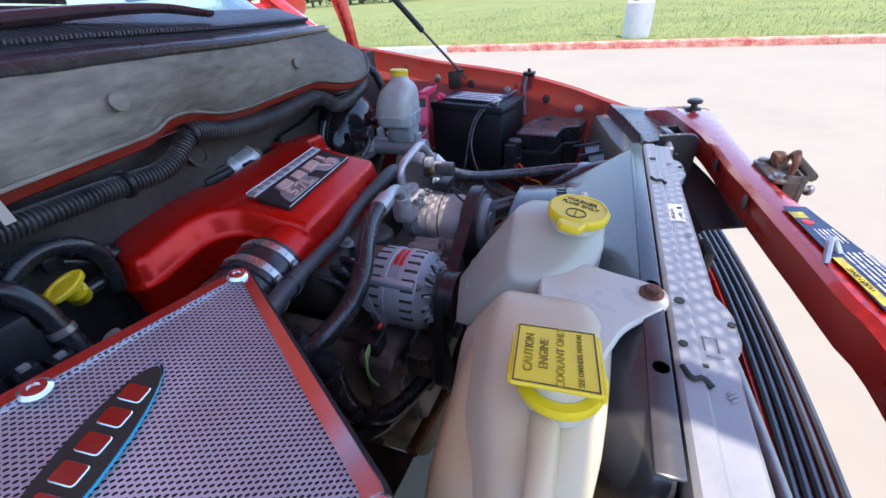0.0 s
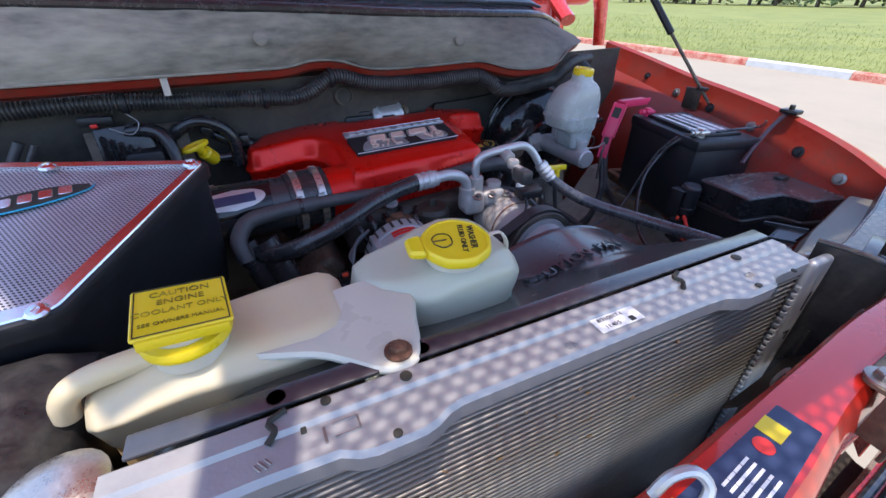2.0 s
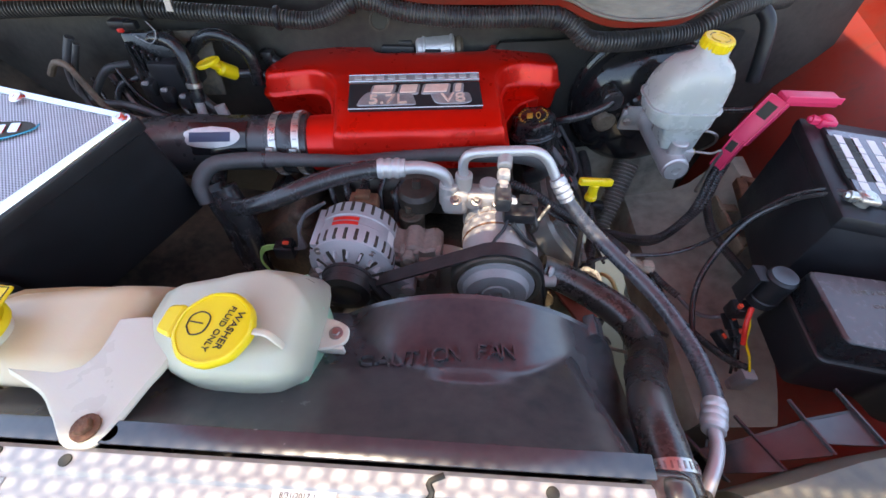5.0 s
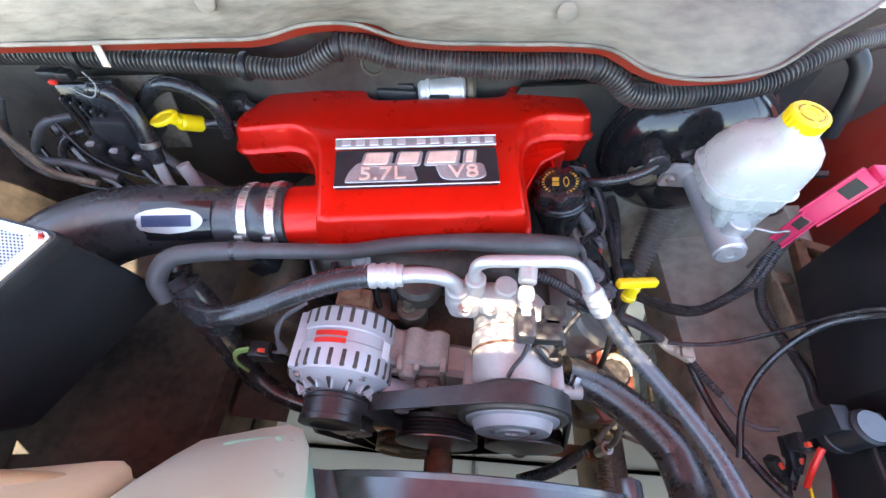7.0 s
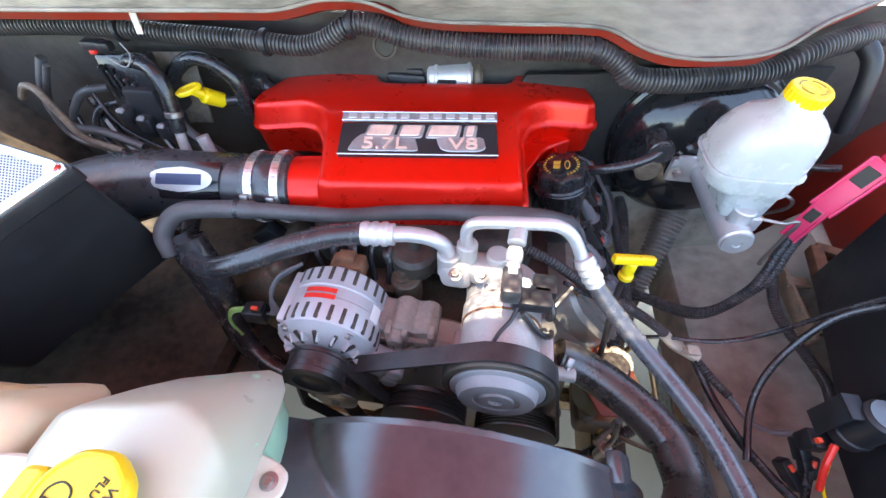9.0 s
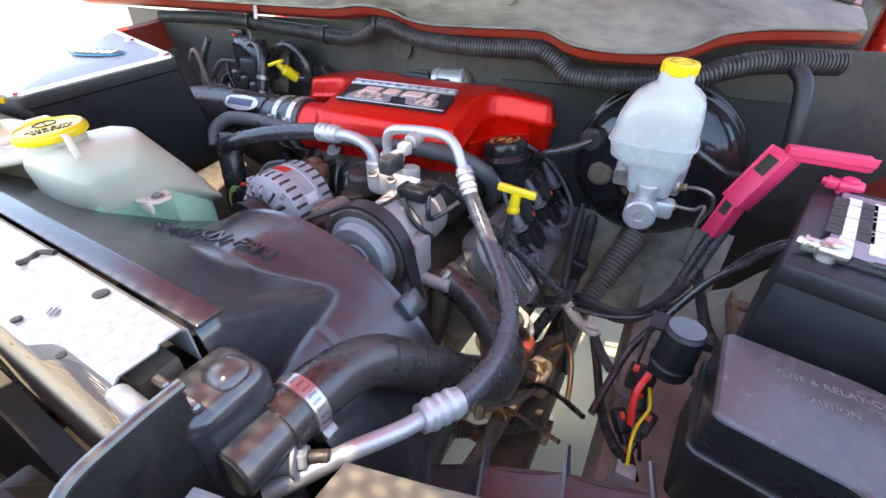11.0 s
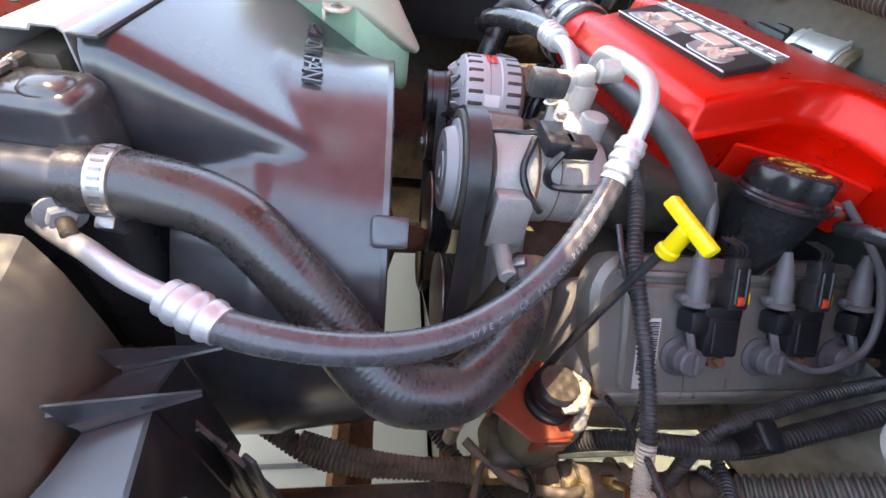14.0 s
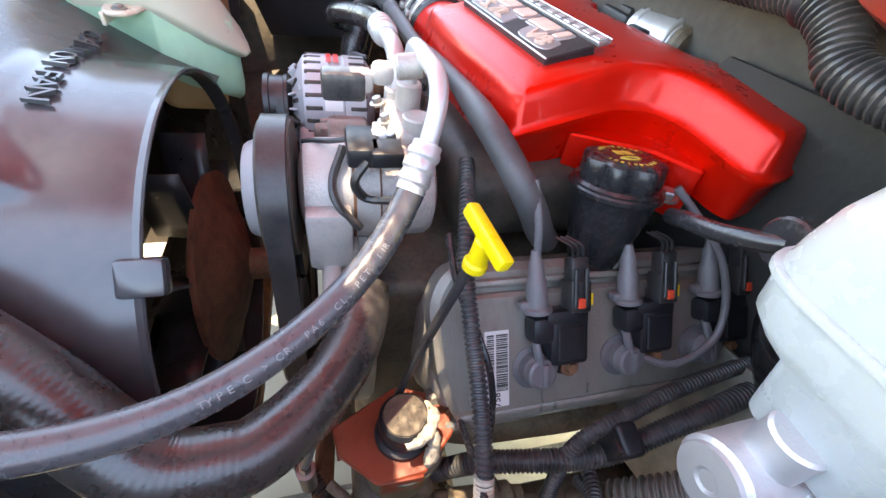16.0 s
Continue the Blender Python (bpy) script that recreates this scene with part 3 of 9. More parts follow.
TOP = [(-0.95, 0.62, 1.36), (-0.7, 0.655, 1.35), (-0.45, 0.685, 1.342), (-0.2, 0.71, 1.334), (-0.123, 0.72, 1.332), (-0.06, 0.727, 1.329), (0.015, 0.735, 1.326),
       (0.07, 0.741, 1.323), (0.2, 0.758, 1.318), (0.331, 0.782, 1.315), (0.38, 0.793, 1.313), (0.43, 0.806, 1.312), (0.5, 0.828, 1.310), (0.56, 0.852, 1.307), (0.63, 0.91, 1.300),
       (0.72, 0.99, 1.285), (0.83, 1.08, 1.262)]
LIP, TOP = spline(LIP, 0.02), spline(TOP, 0.02)
k = min(len(LIP), len(TOP))
LIP = [LIP[round(i * (len(LIP) - 1) / (k - 1))] for i in range(k)]
TOP = [TOP[round(i * (len(TOP) - 1) / (k - 1))] for i in range(k)]


def between(a, b, t, out=0.0, lift=0.0):
    rng = noise.noise(Vector((a.x * 14, t * 5, 3))) * 0.004 + noise.noise(Vector((a.x * 40, t * 16, 7))) * 0.0015
    return a.lerp(b, t) + Vector((0, -out + rng, lift))


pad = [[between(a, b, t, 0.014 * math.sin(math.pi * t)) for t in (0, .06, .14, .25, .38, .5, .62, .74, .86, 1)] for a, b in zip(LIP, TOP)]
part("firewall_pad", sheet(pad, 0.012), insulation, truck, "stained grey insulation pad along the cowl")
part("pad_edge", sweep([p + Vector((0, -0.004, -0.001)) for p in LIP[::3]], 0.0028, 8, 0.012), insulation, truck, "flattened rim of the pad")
part("cowl_flange", sheet([[p + Vector((0, 0.012, -0.001)), p + Vector((0, 0.002, -0.006)), p + Vector((0, 0.008, -0.018)), p + Vector((0, 0.03, -0.026))] for p in LIP], 0.003), red_bay, truck,
     "red-painted sheet metal flange below the pad")
for i, tpos in ((9, 0.5), (40, 0.55), (62, 0.5)):
    if i < k:
        c = between(LIP[i], TOP[i], tpos, 0.020)
        part("pad_button", lathe([(0.012, 0), (0.012, 0.002), (0.008, 0.004)], 20, along(c, c + Vector((0, -1, 0.25)))), insulation, truck)
part("cowl_seal", sweep([p + Vector((0, 0.004, 0.006)) for p in TOP[::3]], 0.009, 10, 0.012), rubber, truck, "black rubber hood seal")
ledge = [[p + Vector((0, 0.008, 0.004)), p + Vector((0, 0.02, 0.011)), p + Vector((0.01, 0.045, 0.014)), p + Vector((0.015, 0.07, 0.018))] for p in TOP]
part("cowl_ledge", sheet(ledge, 0.003), maroon_trim, truck, "dark plum cowl strip")
grille_rows = [[p + Vector((0.015, 0.07, 0.018)), p + Vector((0.02, 0.10, 0.030)), p + Vector((0.03, 0.17, 0.05)), p + Vector((0.035, 0.23, 0.06))] for p in TOP]
part("cowl_panel", sheet(grille_rows, 0.003), cowl_plastic, truck, "black plastic cowl panel under the windscreen")
louvre = box((0, 0, 0), (0.0035, 0.10, 0.006), 0.001, 1)
me_l = bpy.data.meshes.new("louvre")
louvre.to_mesh(me_l)
louvre.free()
me_l.materials.append(cowl_plastic)
for i in range(2, k - 12):
    p = TOP[i] + Vector((0.02, 0.128, 0.043))
    q = TOP[i] + Vector((0.03, 0.17, 0.05))
    for h in (0, 1, 2):
        o = p + Vector((0.0067 * h, 0, 0))
        shared("louvre", me_l, Matrix.Translation(o) @ Euler((radians(16), 0, 0)).to_matrix().to_4x4(), truck)
glass_rows = [[p + Vector((0.035, 0.225, 0.058)), p + Vector((0.035, 0.42, 0.17)), p + Vector((0.03, 0.80, 0.44)), p + Vector((0.03, 1.05, 0.60))] for p in TOP[::3]]
ws = part("windshield", sheet(glass_rows, 0.005), windshield_glass, truck, "windscreen reflecting the sky")
ws.visible_shadow = False
part("dashboard", box((0.05, 1.45, 1.22), (1.7, 0.55, 0.18), 0.05), black_plastic, truck, "dark dashboard behind the glass")
part("cab_floor", box((0.05, 2.2, 0.75), (1.75, 1.6, 0.06), 0.02), undercoat, truck)
part("cab_rear", box((0.05, 3.0, 1.3), (1.75, 0.06, 1.15), 0.02), grimy_black, truck)
part("roof", box((0.05, 2.4, 1.90), (1.55, 1.35, 0.07), 0.05, 3), red_paint, truck)
for x, y0, xt in ((0.93, 1.16, 0.82), (-0.93, 0.92, -0.78)):
    part("a_pillar", sweep([(x, y0, 1.28), (x - 0.02 * (1 if x > 0 else -1), y0 + 0.3, 1.50), (xt, y0 + 0.85, 1.88)], 0.035, 10, 0.03, flat=0.7), red_paint, truck)
for sx in (0.96, -0.90):
    part("door", box((sx, 2.0, 0.98), (0.09, 1.5, 0.75), 0.03, 3), red_paint, truck)
part("side_mirror", join(box((1.16, 1.45, 1.42), (0.20, 0.12, 0.2), 0.04, 3), box((1.03, 1.47, 1.36), (0.14, 0.06, 0.05), 0.015, 2)), red_paint, truck)
# wipers
for pts in (((0.02, 0.96, 1.392), (-0.25, 0.95, 1.405), (-0.55, 0.93, 1.415)), ((0.72, 1.22, 1.40), (0.45, 1.10, 1.412), (0.16, 1.03, 1.405))):
    wa = part("wiper_arm", sweep(pts, 0.007, 8, 0.01), black_plastic, truck)
    part("wiper_blade", sweep([(Vector(p) + Vector((0, 0.03, 0.014))) for p in pts], 0.006, 6, 0.01), rubber, wa)
part("wiper_cover", sweep([(-0.40, 0.79, 1.372), (-0.16, 0.83, 1.386), (0.06, 0.855, 1.388), (0.18, 0.85, 1.372)], lambda u: 0.026 * (1 - 0.55 * u), 12, 0.01, flat=0.5), maroon_trim, truck, "plum plastic wiper arm cover")

# firewall, inner wings, front panel and floor of the bay
FW = spline([(-0.98, 0.74, 0), (-0.6, 0.75, 0), (-0.35, 0.79, 0), (0, 0.835, 0), (0.3, 0.86, 0), (0.45, 0.90, 0), (0.6, 0.93, 0), (1.02, 0.97, 0)], 0.03)
fw_rows = [[(p.x, p.y - 0.02 * math.exp(-((p.x - 0.0) / 0.2) ** 2) + (0.05 if z < 0.8 else 0) + 0.006 * noise.noise(Vector((p.x * 7, z * 9, 1))), z)
            for z in (0.45, 0.6, 0.75, 0.86, 0.95, 1.03, 1.10, 1.16, 1.205)] for p in FW]
part("firewall", sheet(fw_rows, 0.004), firewall_paint, truck, "dusty grey painted bulkhead")
part("firewall_hole", lathe([(0.019, 0), (0.021, 0.004), (0.017, 0.0045), (0.016, 0.002)], 20, along((0.004, 0.806, 1.158), (0.004, 0.70, 1.18))), grimy_black, truck, "dark rim of a round opening")
part("firewall_opening", lathe([(0.016, 0), (0.0155, 0.003), (0.001, 0.0031)], 20, along((0.004, 0.806, 1.158), (0.004, 0.70, 1.18))), ink, truck, "dark round opening")
part("firewall_plate", box((-0.40, 0.735, 1.09), (0.16, 0.006, 0.12), 0.003, 2, Euler((radians(-20), 0, radians(8))).to_matrix().to_4x4()), dark_metal, truck, "bare grey plate on the bulkhead")
mat_rows = [[(p.x, p.y - 0.020 - 0.02 * math.exp(-(p.x / 0.2) ** 2) + 0.005 * noise.noise(Vector((p.x * 11, z * 12, 4))), z) for z in (0.80, 0.84, 0.88, 0.92, 0.98, 1.03 if p.x < 0.24 else 1.06, 1.055 if p.x < 0.24 else 1.115)] for p in FW if -0.25 < p.x < 0.80]
part("firewall_mat", sheet(mat_rows, 0.008), firewall_mat, truck, "black sound mat on the bulkhead")

# Added tan sheet whose colour stands in for sunlit ground seen below the booster.
backing_rows = [[(p.x, p.y - 0.05 - 0.25 * max(0, 0.86 - z) + 0.008 * noise.noise(Vector((p.x * 6, z * 8, 9))), z) for z in (0.62, 0.68, 0.74, 0.80, 0.85)] for p in FW if 0.30 < p.x < 0.80]
part("tan_backing", sheet(backing_rows, 0.004), dusty_liner, truck, "added tan sheet below the brake booster standing in for sunlit ground")

# Made-up black sheet that darkens the open gap beside the engine.
gap_fill_rows = [[(x, y, 0.700 - 0.18 * (x + 0.27) + 0.006 * noise.noise(Vector((x * 20, y * 14, 3)))) for x in (-0.275, -0.235, -0.195, -0.155)] for y in (0.36, 0.44, 0.52, 0.60, 0.68, 0.76)]
part("engine_gap_fill", sheet(gap_fill_rows, 0.004), grimy_black, truck, "black sheet added to fill the gap beside the engine")

FEND = [(1.09, 1.10, 1.215), (1.075, 0.90, 1.185), (1.05, 0.70, 1.155), (1.015, 0.52, 1.138), (0.985, 0.366, 1.118), (0.945, 0.22, 1.090), (0.885, 0.10, 1.062), (0.82, 0.00, 1.045), (0.75, -0.06, 1.04)]
fl = spline(FEND, 0.03)


def fender_rows(line, s):
    rows = []
    for i, p in enumerate(line):
        d = (line[min(i + 1, len(line) - 1)] - line[max(i - 1, 0)]).normalized()
        o = Vector((d.y, -d.x, 0)).normalized() * (-s)
        rows.append([p + o * a + Vector((0, 0, b)) for a, b in ((-0.030, -0.095), (-0.022, -0.060), (-0.014, -0.040), (-0.010, -0.006), (0.002, 0.0), (0.012, -0.003), (0.026, -0.016), (0.045, -0.06), (0.06, -0.2), (0.07, -0.5))])
    return rows


gl = [Vector((0.12 - (p.x - 0.12), p.y - 0.02, p.z + 0.02)) for p in fl]
for line, s in ((fl, 1), (gl, -1)):
    fr = fender_rows(line, s)
    part("fender", sheet([r[4:] for r in fr], 0.003), red_paint, truck, "glossy red front wing")
    part("wing_flange", sheet([r[:5] for r in fr], 0.003), red_bay, truck, "dirty red inner flange of the wing")
for s, line in ((1, fl), (-1, gl)):
    rows = []
    for p in line:
        o = -s
        rows.append([p + Vector((o * a, 0, b)) for a, b in ((0.03, -0.075), (0.05, -0.10), (0.09, -0.16), (0.14, -0.22), (0.17, -0.30), (0.19, -0.5), (0.2, -0.62))])
    part("inner_wing", sheet(rows, 0.004), red_bay if s > 0 else undercoat, truck, "dirty red-brown inner wing")
rows = [[(0.628, y, 0.600), (0.632, y, 0.690), (0.640, y, 0.702), (0.70, y, 0.707 + 0.004 * noise.noise(Vector((2, y * 9, 0)))), (0.76, y, 0.722), (0.80, y, 0.75), (0.83, y, 0.80), (0.86, y, 0.84), (0.93, y, 0.85)] for y in [0.22 + 0.03 * i for i in range(22)]]
part("splash_liner", sheet(rows, 0.004), dusty_liner, truck, "dusty grey-brown splash liner below the battery")
TRAY = [(0.752, 0.405), (0.93, 0.355), (1.0, 0.66), (0.818, 0.722)]
part("battery_tray", join(slab(TRAY, 0.846, 0.858, 0.01, 0.003), *[box((Vector((*a, 0)) + Vector((*b, 0))) / 2 + Vector((0, 0, 0.868)), ((Vector(b) - Vector(a)).length, 0.022, 0.022), 0.004, 2, Matrix.Rotation(math.atan2(b[1] - a[1], b[0] - a[0]), 4, "Z")) for a, b in zip(TRAY, TRAY[1:] + TRAY[:1])]), rust, truck, "rust-brown battery tray with a raised rim")
part("tray_stay", join(box((0.772, 0.62, 0.825), (0.008, 0.16, 0.035), 0.003), box((0.79, 0.56, 0.838), (0.04, 0.022, 0.010), 0.003), box((0.785, 0.66, 0.838), (0.04, 0.022, 0.010), 0.003)), tan_cast, truck, "dusty stay under the tray")
rows = [[(-0.90, y, 0.88), (-0.62, y, 0.80), (-0.50, y, 0.765), (-0.42, y, 0.751 + 0.004 * noise.noise(Vector((1, y * 8, 0)))), (-0.33, y, 0.742), (-0.275, y, 0.734), (-0.258, y, 0.715), (-0.255, y, 0.60)] for y in [0.05 + 0.035 * i for i in range(21)]]
part("splash_liner", sheet(rows, 0.004), undercoat, truck, "dark brown splash liner below the air box")
for x in (0.50, -0.30):
    part("frame_rail", box((x, 0.6, 0.50), (0.075, 1.9, 0.13), 0.012), dark_metal, truck, "rusty boxed frame rail")
part("crossmember", sweep([(-0.3, 0.22, 0.52), (0.1, 0.22, 0.47), (0.5, 0.22, 0.52)], 0.035, 10, 0.03), rust, truck, "rusty crossmember")
part("axle_tube", sweep([(-0.35, 0.55, 0.42), (0.1, 0.55, 0.40), (0.55, 0.55, 0.42)], 0.03, 10, 0.03), dark_metal, truck)
part("steering_link", sweep([(-0.1, 0.40, 0.58), (0.2, 0.38, 0.56), (0.48, 0.36, 0.60)], 0.014, 10, 0.02), rust, truck)
for x in (0.95, -0.75):
    w = part("wheel", lathe([(0.10, 0), (0.20, 0.02), (0.22, 0.0), (0.37, 0.01), (0.385, 0.06), (0.385, 0.20), (0.37, 0.25), (0.2, 0.25)], 40, along((x - 0.12, 0.6, 0.385), (x + 0.2, 0.6, 0.385))), rubber, truck, "black tyre")

# red front panel with its label, latch and stops
IN = [(-0.62, -0.06, 1.09), (-0.42, -0.115, 1.10), (-0.17, -0.128, 1.105), (-0.10, -0.120, 1.105), (0.0, -0.111, 1.105), (0.055, -0.105, 1.105), (0.16, -0.095, 1.105), (0.25, -0.085, 1.105), (0.342, -0.080, 1.105), (0.437, -0.071, 1.105), (0.51, -0.055, 1.105), (0.563, -0.045, 1.104), (0.61, -0.038, 1.101), (0.66, -0.025, 1.096), (0.75, 0.01, 1.07)]
OUT = [(-0.62, -0.12, 1.085), (-0.42, -0.19, 1.095), (-0.20, -0.194, 1.10), (-0.12, -0.186, 1.105), (-0.06, -0.177, 1.105), (-0.015, -0.171, 1.105), (0.07, -0.157, 1.105), (0.15, -0.140, 1.105), (0.25, -0.130, 1.105), (0.35, -0.126, 1.105), (0.437, -0.124, 1.105), (0.545, -0.122, 1.105), (0.64, -0.12, 1.10), (0.77, -0.09, 1.06)]
ins, outs = spline(IN, 0.025), spline(OUT, 0.025)
k = min(len(ins), len(outs))
rows = []
for i in range(k):
    a = ins[round(i * (len(ins) - 1) / (k - 1))]
    b = outs[round(i * (len(outs) - 1) / (k - 1))]
    rows.append([a + Vector((0, -0.012, -0.06)), a + Vector((0, -0.006, -0.03)), a + Vector((0, -0.001, -0.006)), a.lerp(b, 0.12) + Vector((0, 0, 0.003)), a.lerp(b, 0.5) + Vector((0, 0, 0.006)),
                 a.lerp(b, 0.9) + Vector((0, 0, 0.002)), b + Vector((0, -0.002, -0.007)), b + Vector((0, -0.01, -0.05)), b + Vector((0, -0.012, -0.10))])
front_panel = part("front_panel", sheet(rows, 0.0025), red_paint, truck, "glossy red upper radiator support")
for c in ((0.30, -0.0835, 1.085), (0.15, -0.0965, 1.085)):
    part("panel_hole", lathe([(0.011, 0), (0.011, 0.003), (0.009, 0.0035)], 20, along(c, (c[0] + 0.1, c[1] + 1, c[2]))), undercoat, front_panel)
lm = plane_frame((0.0, -0.1425, 1.1125), (1, 0.15, 0), (0, 1, 0)) @ Matrix.Rotation(radians(0), 4, "Z")
plate = part("warning_label", moved(slab([(-0.122, -0.024), (0.088, -0.014), (0.088, 0.013), (-0.122, 0.021)], 0, 0.0006, 0.002, 0.0001), lm), label_blue, front_panel, "dark blue printed warning label")
part("label_band", moved(box((-0.075, 0.0145, 0.0009), (0.08, 0.009, 0.0005), 0), lm), yellow, plate, "yellow warning stripe")
part("label_panel", moved(box((0.063, 0.006, 0.0009), (0.016, 0.016, 0.0005), 0), lm), yellow, plate)
part("label_mark", moved(lathe([(0.0065, 0), (0.0065, 0.0005)], 20, Matrix.Translation((0.045, 0.004, 0.0006))), lm), label_red, plate)
part("label_writing", moved(bars(6, 0.085, 0.0022, 0.0052, 0.0005, Matrix.Translation((-0.065, 0.004, 0.0009)), 3), lm), label_white, plate, kind="stuff")
part("label_writing", moved(bars(5, 0.032, 0.0018, 0.0046, 0.0005, Matrix.Translation((0.012, 0.006, 0.0009)), 5), lm), label_white, plate, kind="stuff")
part("label_mark", moved(letters("WARNING", 0.008, 0.0003, Matrix.Translation((-0.075, 0.0145, 0.0013))), lm), ink, plate)
for c in ((0.597, -0.079, 1.108),):
    part("hood_stop", join(lathe([(0.016, 0), (0.016, 0.004), (0.007, 0.006), (0.007, 0.014), (0.015, 0.015), (0.017, 0.020), (0.012, 0.024)], 20, Matrix.Translation(c)),
         box((c[0], c[1], c[2] - 0.002), (0.06, 0.035, 0.006), 0.002)), black_plastic, truck, "black rubber hood stop")
part("lock_hook", sweep([(-0.045, -0.122, 1.110), (-0.035, -0.123, 1.124), (-0.022, -0.128, 1.127), (-0.018, -0.136, 1.120), (-0.026, -0.140, 1.111)], 0.0035, 8, 0.004), bright_alu, front_panel, "bare metal hood hook")
latch = part("hood_latch", join(slab([(0.172, -0.128), (0.262, -0.122), (0.268, -0.150), (0.250, -0.172), (0.180, -0.176), (0.170, -0.150)], 1.108, 1.113, 0.008, 0.001), box((0.200, -0.165, 1.085), (0.05, 0.004, 0.07), 0.001)), dark_metal, truck, "greasy dark steel hood latch")
for x in (0.178, 0.224):
    part("latch_cheek", box((x, -0.158, 1.09), (0.004, 0.026, 0.06), 0.001), dark_metal, latch)
part("latch_hook", join(sweep([(0.186, -0.150, 1.105), (0.196, -0.156, 1.135), (0.214, -0.160, 1.142), (0.228, -0.158, 1.132), (0.226, -0.152, 1.116)], 0.006, 8, 0.004, flat=0.6), box((0.24, -0.15, 1.122), (0.03, 0.018, 0.022), 0.005)), rust, latch, "rusty catch")
part("lever", rod((0.206, -0.166, 1.098), (0.216, -0.193, 1.084), 0.0042), steel, latch, "release lever")
part("lever_knob", rod((0.2155, -0.191, 1.085), (0.2175, -0.197, 1.082), 0.0085), steel, latch)
for x, y in ((0.184, -0.138), (0.250, -0.134)):
    part("bolt", hexbolt((x, y, 1.113), (0, 0, 1), 0.008, 0.007), steel, latch)
part("latch_spring", sweep([(0.19, -0.18, 1.115), (0.26, -0.18, 1.118)], 0.006, 8, ridge=0.003, pitch=0.004), dark_metal, latch)
# bumper, grooved pad and lower panels ahead of the radiator
rows = [[(x, -0.24 + 0.12 * abs((x - 0.1) / 1.0) ** 2 + dy, 0.80 + dz) for dy, dz in ((0.075, -0.02), (0.07, 0.0), (0.0, 0.0), (-0.012, -0.02), (-0.015, -0.12), (0.0, -0.28))] for x in [-0.95 + 0.1 * i for i in range(22)]]
bumper = part("bumper", sheet(rows, 0.004), red_paint, truck, "painted front bumper")
for j in range(5):
    part("bumper_rib", sweep([(x, -0.180 - 0.0145 * j + 0.12 * abs((x - 0.1) / 1.0) ** 2, 0.804) for x in (-0.9, -0.5, -0.1, 0.3, 0.7, 1.05)], 0.0062, 8, 0.03), shroud_plastic, bumper, "ribbed grey step pad")
part("air_dam", box((0.0, -0.06, 0.72), (0.74, 0.006, 0.34), 0.002, 1, Euler((radians(10), 0, 0)).to_matrix().to_4x4()), black_plastic, truck, "black sealing panel ahead of the radiator")

rows = [[(x, y, 0.72 - 0.02 * (y < -0.1)) for y in (-0.02, -0.08, -0.13, -0.185 + 0.12 * abs((x - 0.1) / 1.0) ** 2)] for x in [-0.62 + 0.1 * i for i in range(13)]]
part("valance", sheet(rows, 0.004), grimy_black, truck, "black plastic valance behind the bumper")
part("latch_support", join(box((0.205, -0.085, 0.83), (0.045, 0.016, 0.28), 0.004), box((0.225, -0.075, 0.92), (0.02, 0.03, 0.10), 0.004)), grimy_black, truck, "black upright below the hood latch")
part("cooler_pipe", sweep([(0.30, -0.10, 0.86), (0.05, -0.125, 0.85), (-0.2, -0.14, 0.845), (-0.5, -0.14, 0.84)], 0.011, 12, 0.02), steel, truck, "dull steel cooler pipe")
# Added black sheet: hides the bright ground and stands for the gap's shade.
part("gap_sheet", sheet([[(x, y - 0.052, 1.0), (x, y + 0.012, 0.985), (x, y + 0.05, 0.93)] for x, y in ((0.24, -0.09), (0.36, -0.08), (0.46, -0.065), (0.56, -0.045), (0.66, -0.02), (0.76, 0.02))], 0.003), grimy_black, truck, "added black sheet standing in for the dark gap behind the red panel")
part("crash_bar", box((0.0, -0.105, 0.80), (0.95, 0.035, 0.07), 0.01, 2), black_plastic, truck, "black bar behind the bumper")
for i, (x, y, z) in enumerate(((1.068, 0.86, 1.125), (1.045, 0.72, 1.10), (1.016, 0.58, 1.085), (0.99, 0.44, 1.07), (0.955, 0.30, 1.05), (0.915, 0.19, 1.03))):
    part("flange_bolt", hexbolt((x - 0.016, y, z), (-1, 0, 0.2), 0.008, 0.008), steel if i % 2 else matte_black, truck, "bolt in the wing flange")
# the raised hood, hinged at the cowl, with its honeycomb grille
HA = radians(32)
hm = Matrix.Translation((0.10, 0.995, 1.62)) @ Matrix.Rotation(-HA, 4, "X")
HL = 1.30


def hood_half(v):
    """Half the hood's width, v metres ahead of its hinge."""
    t = v / HL
    return 0.86 - 0.10 * t - 0.28 * max(0, t - 0.35) ** 1.6


# Unseen opening added in the hood so that dappled sun reaches the compressor.
SUN_SLOT = (0.85, 0.955)
vv = [0, 0.15, 0.3, 0.45, 0.62, SUN_SLOT[0], SUN_SLOT[1], 1.05, 1.18, HL]
hood_skin = None
for i, (a, b) in enumerate(zip(vv[:-1], vv[1:])):
    spans = [(-1, 1)] if (a, b) != SUN_SLOT else [(-1, -0.10), (0.36, 1)]
    for u0, u1 in spans:
        us = [u0 + (u1 - u0) * j / 12 for j in range(13)]
        rows = [[(u * hood_half(v), -v, 0.03 * (1 - u * u)) for u in us] for v in (a, b)]
        piece = sheet(rows, 0.02, hm)
        hood_skin = join(hood_skin, piece) if hood_skin else piece
hood = part("hood", hood_skin, red_paint, truck, "raised red hood")
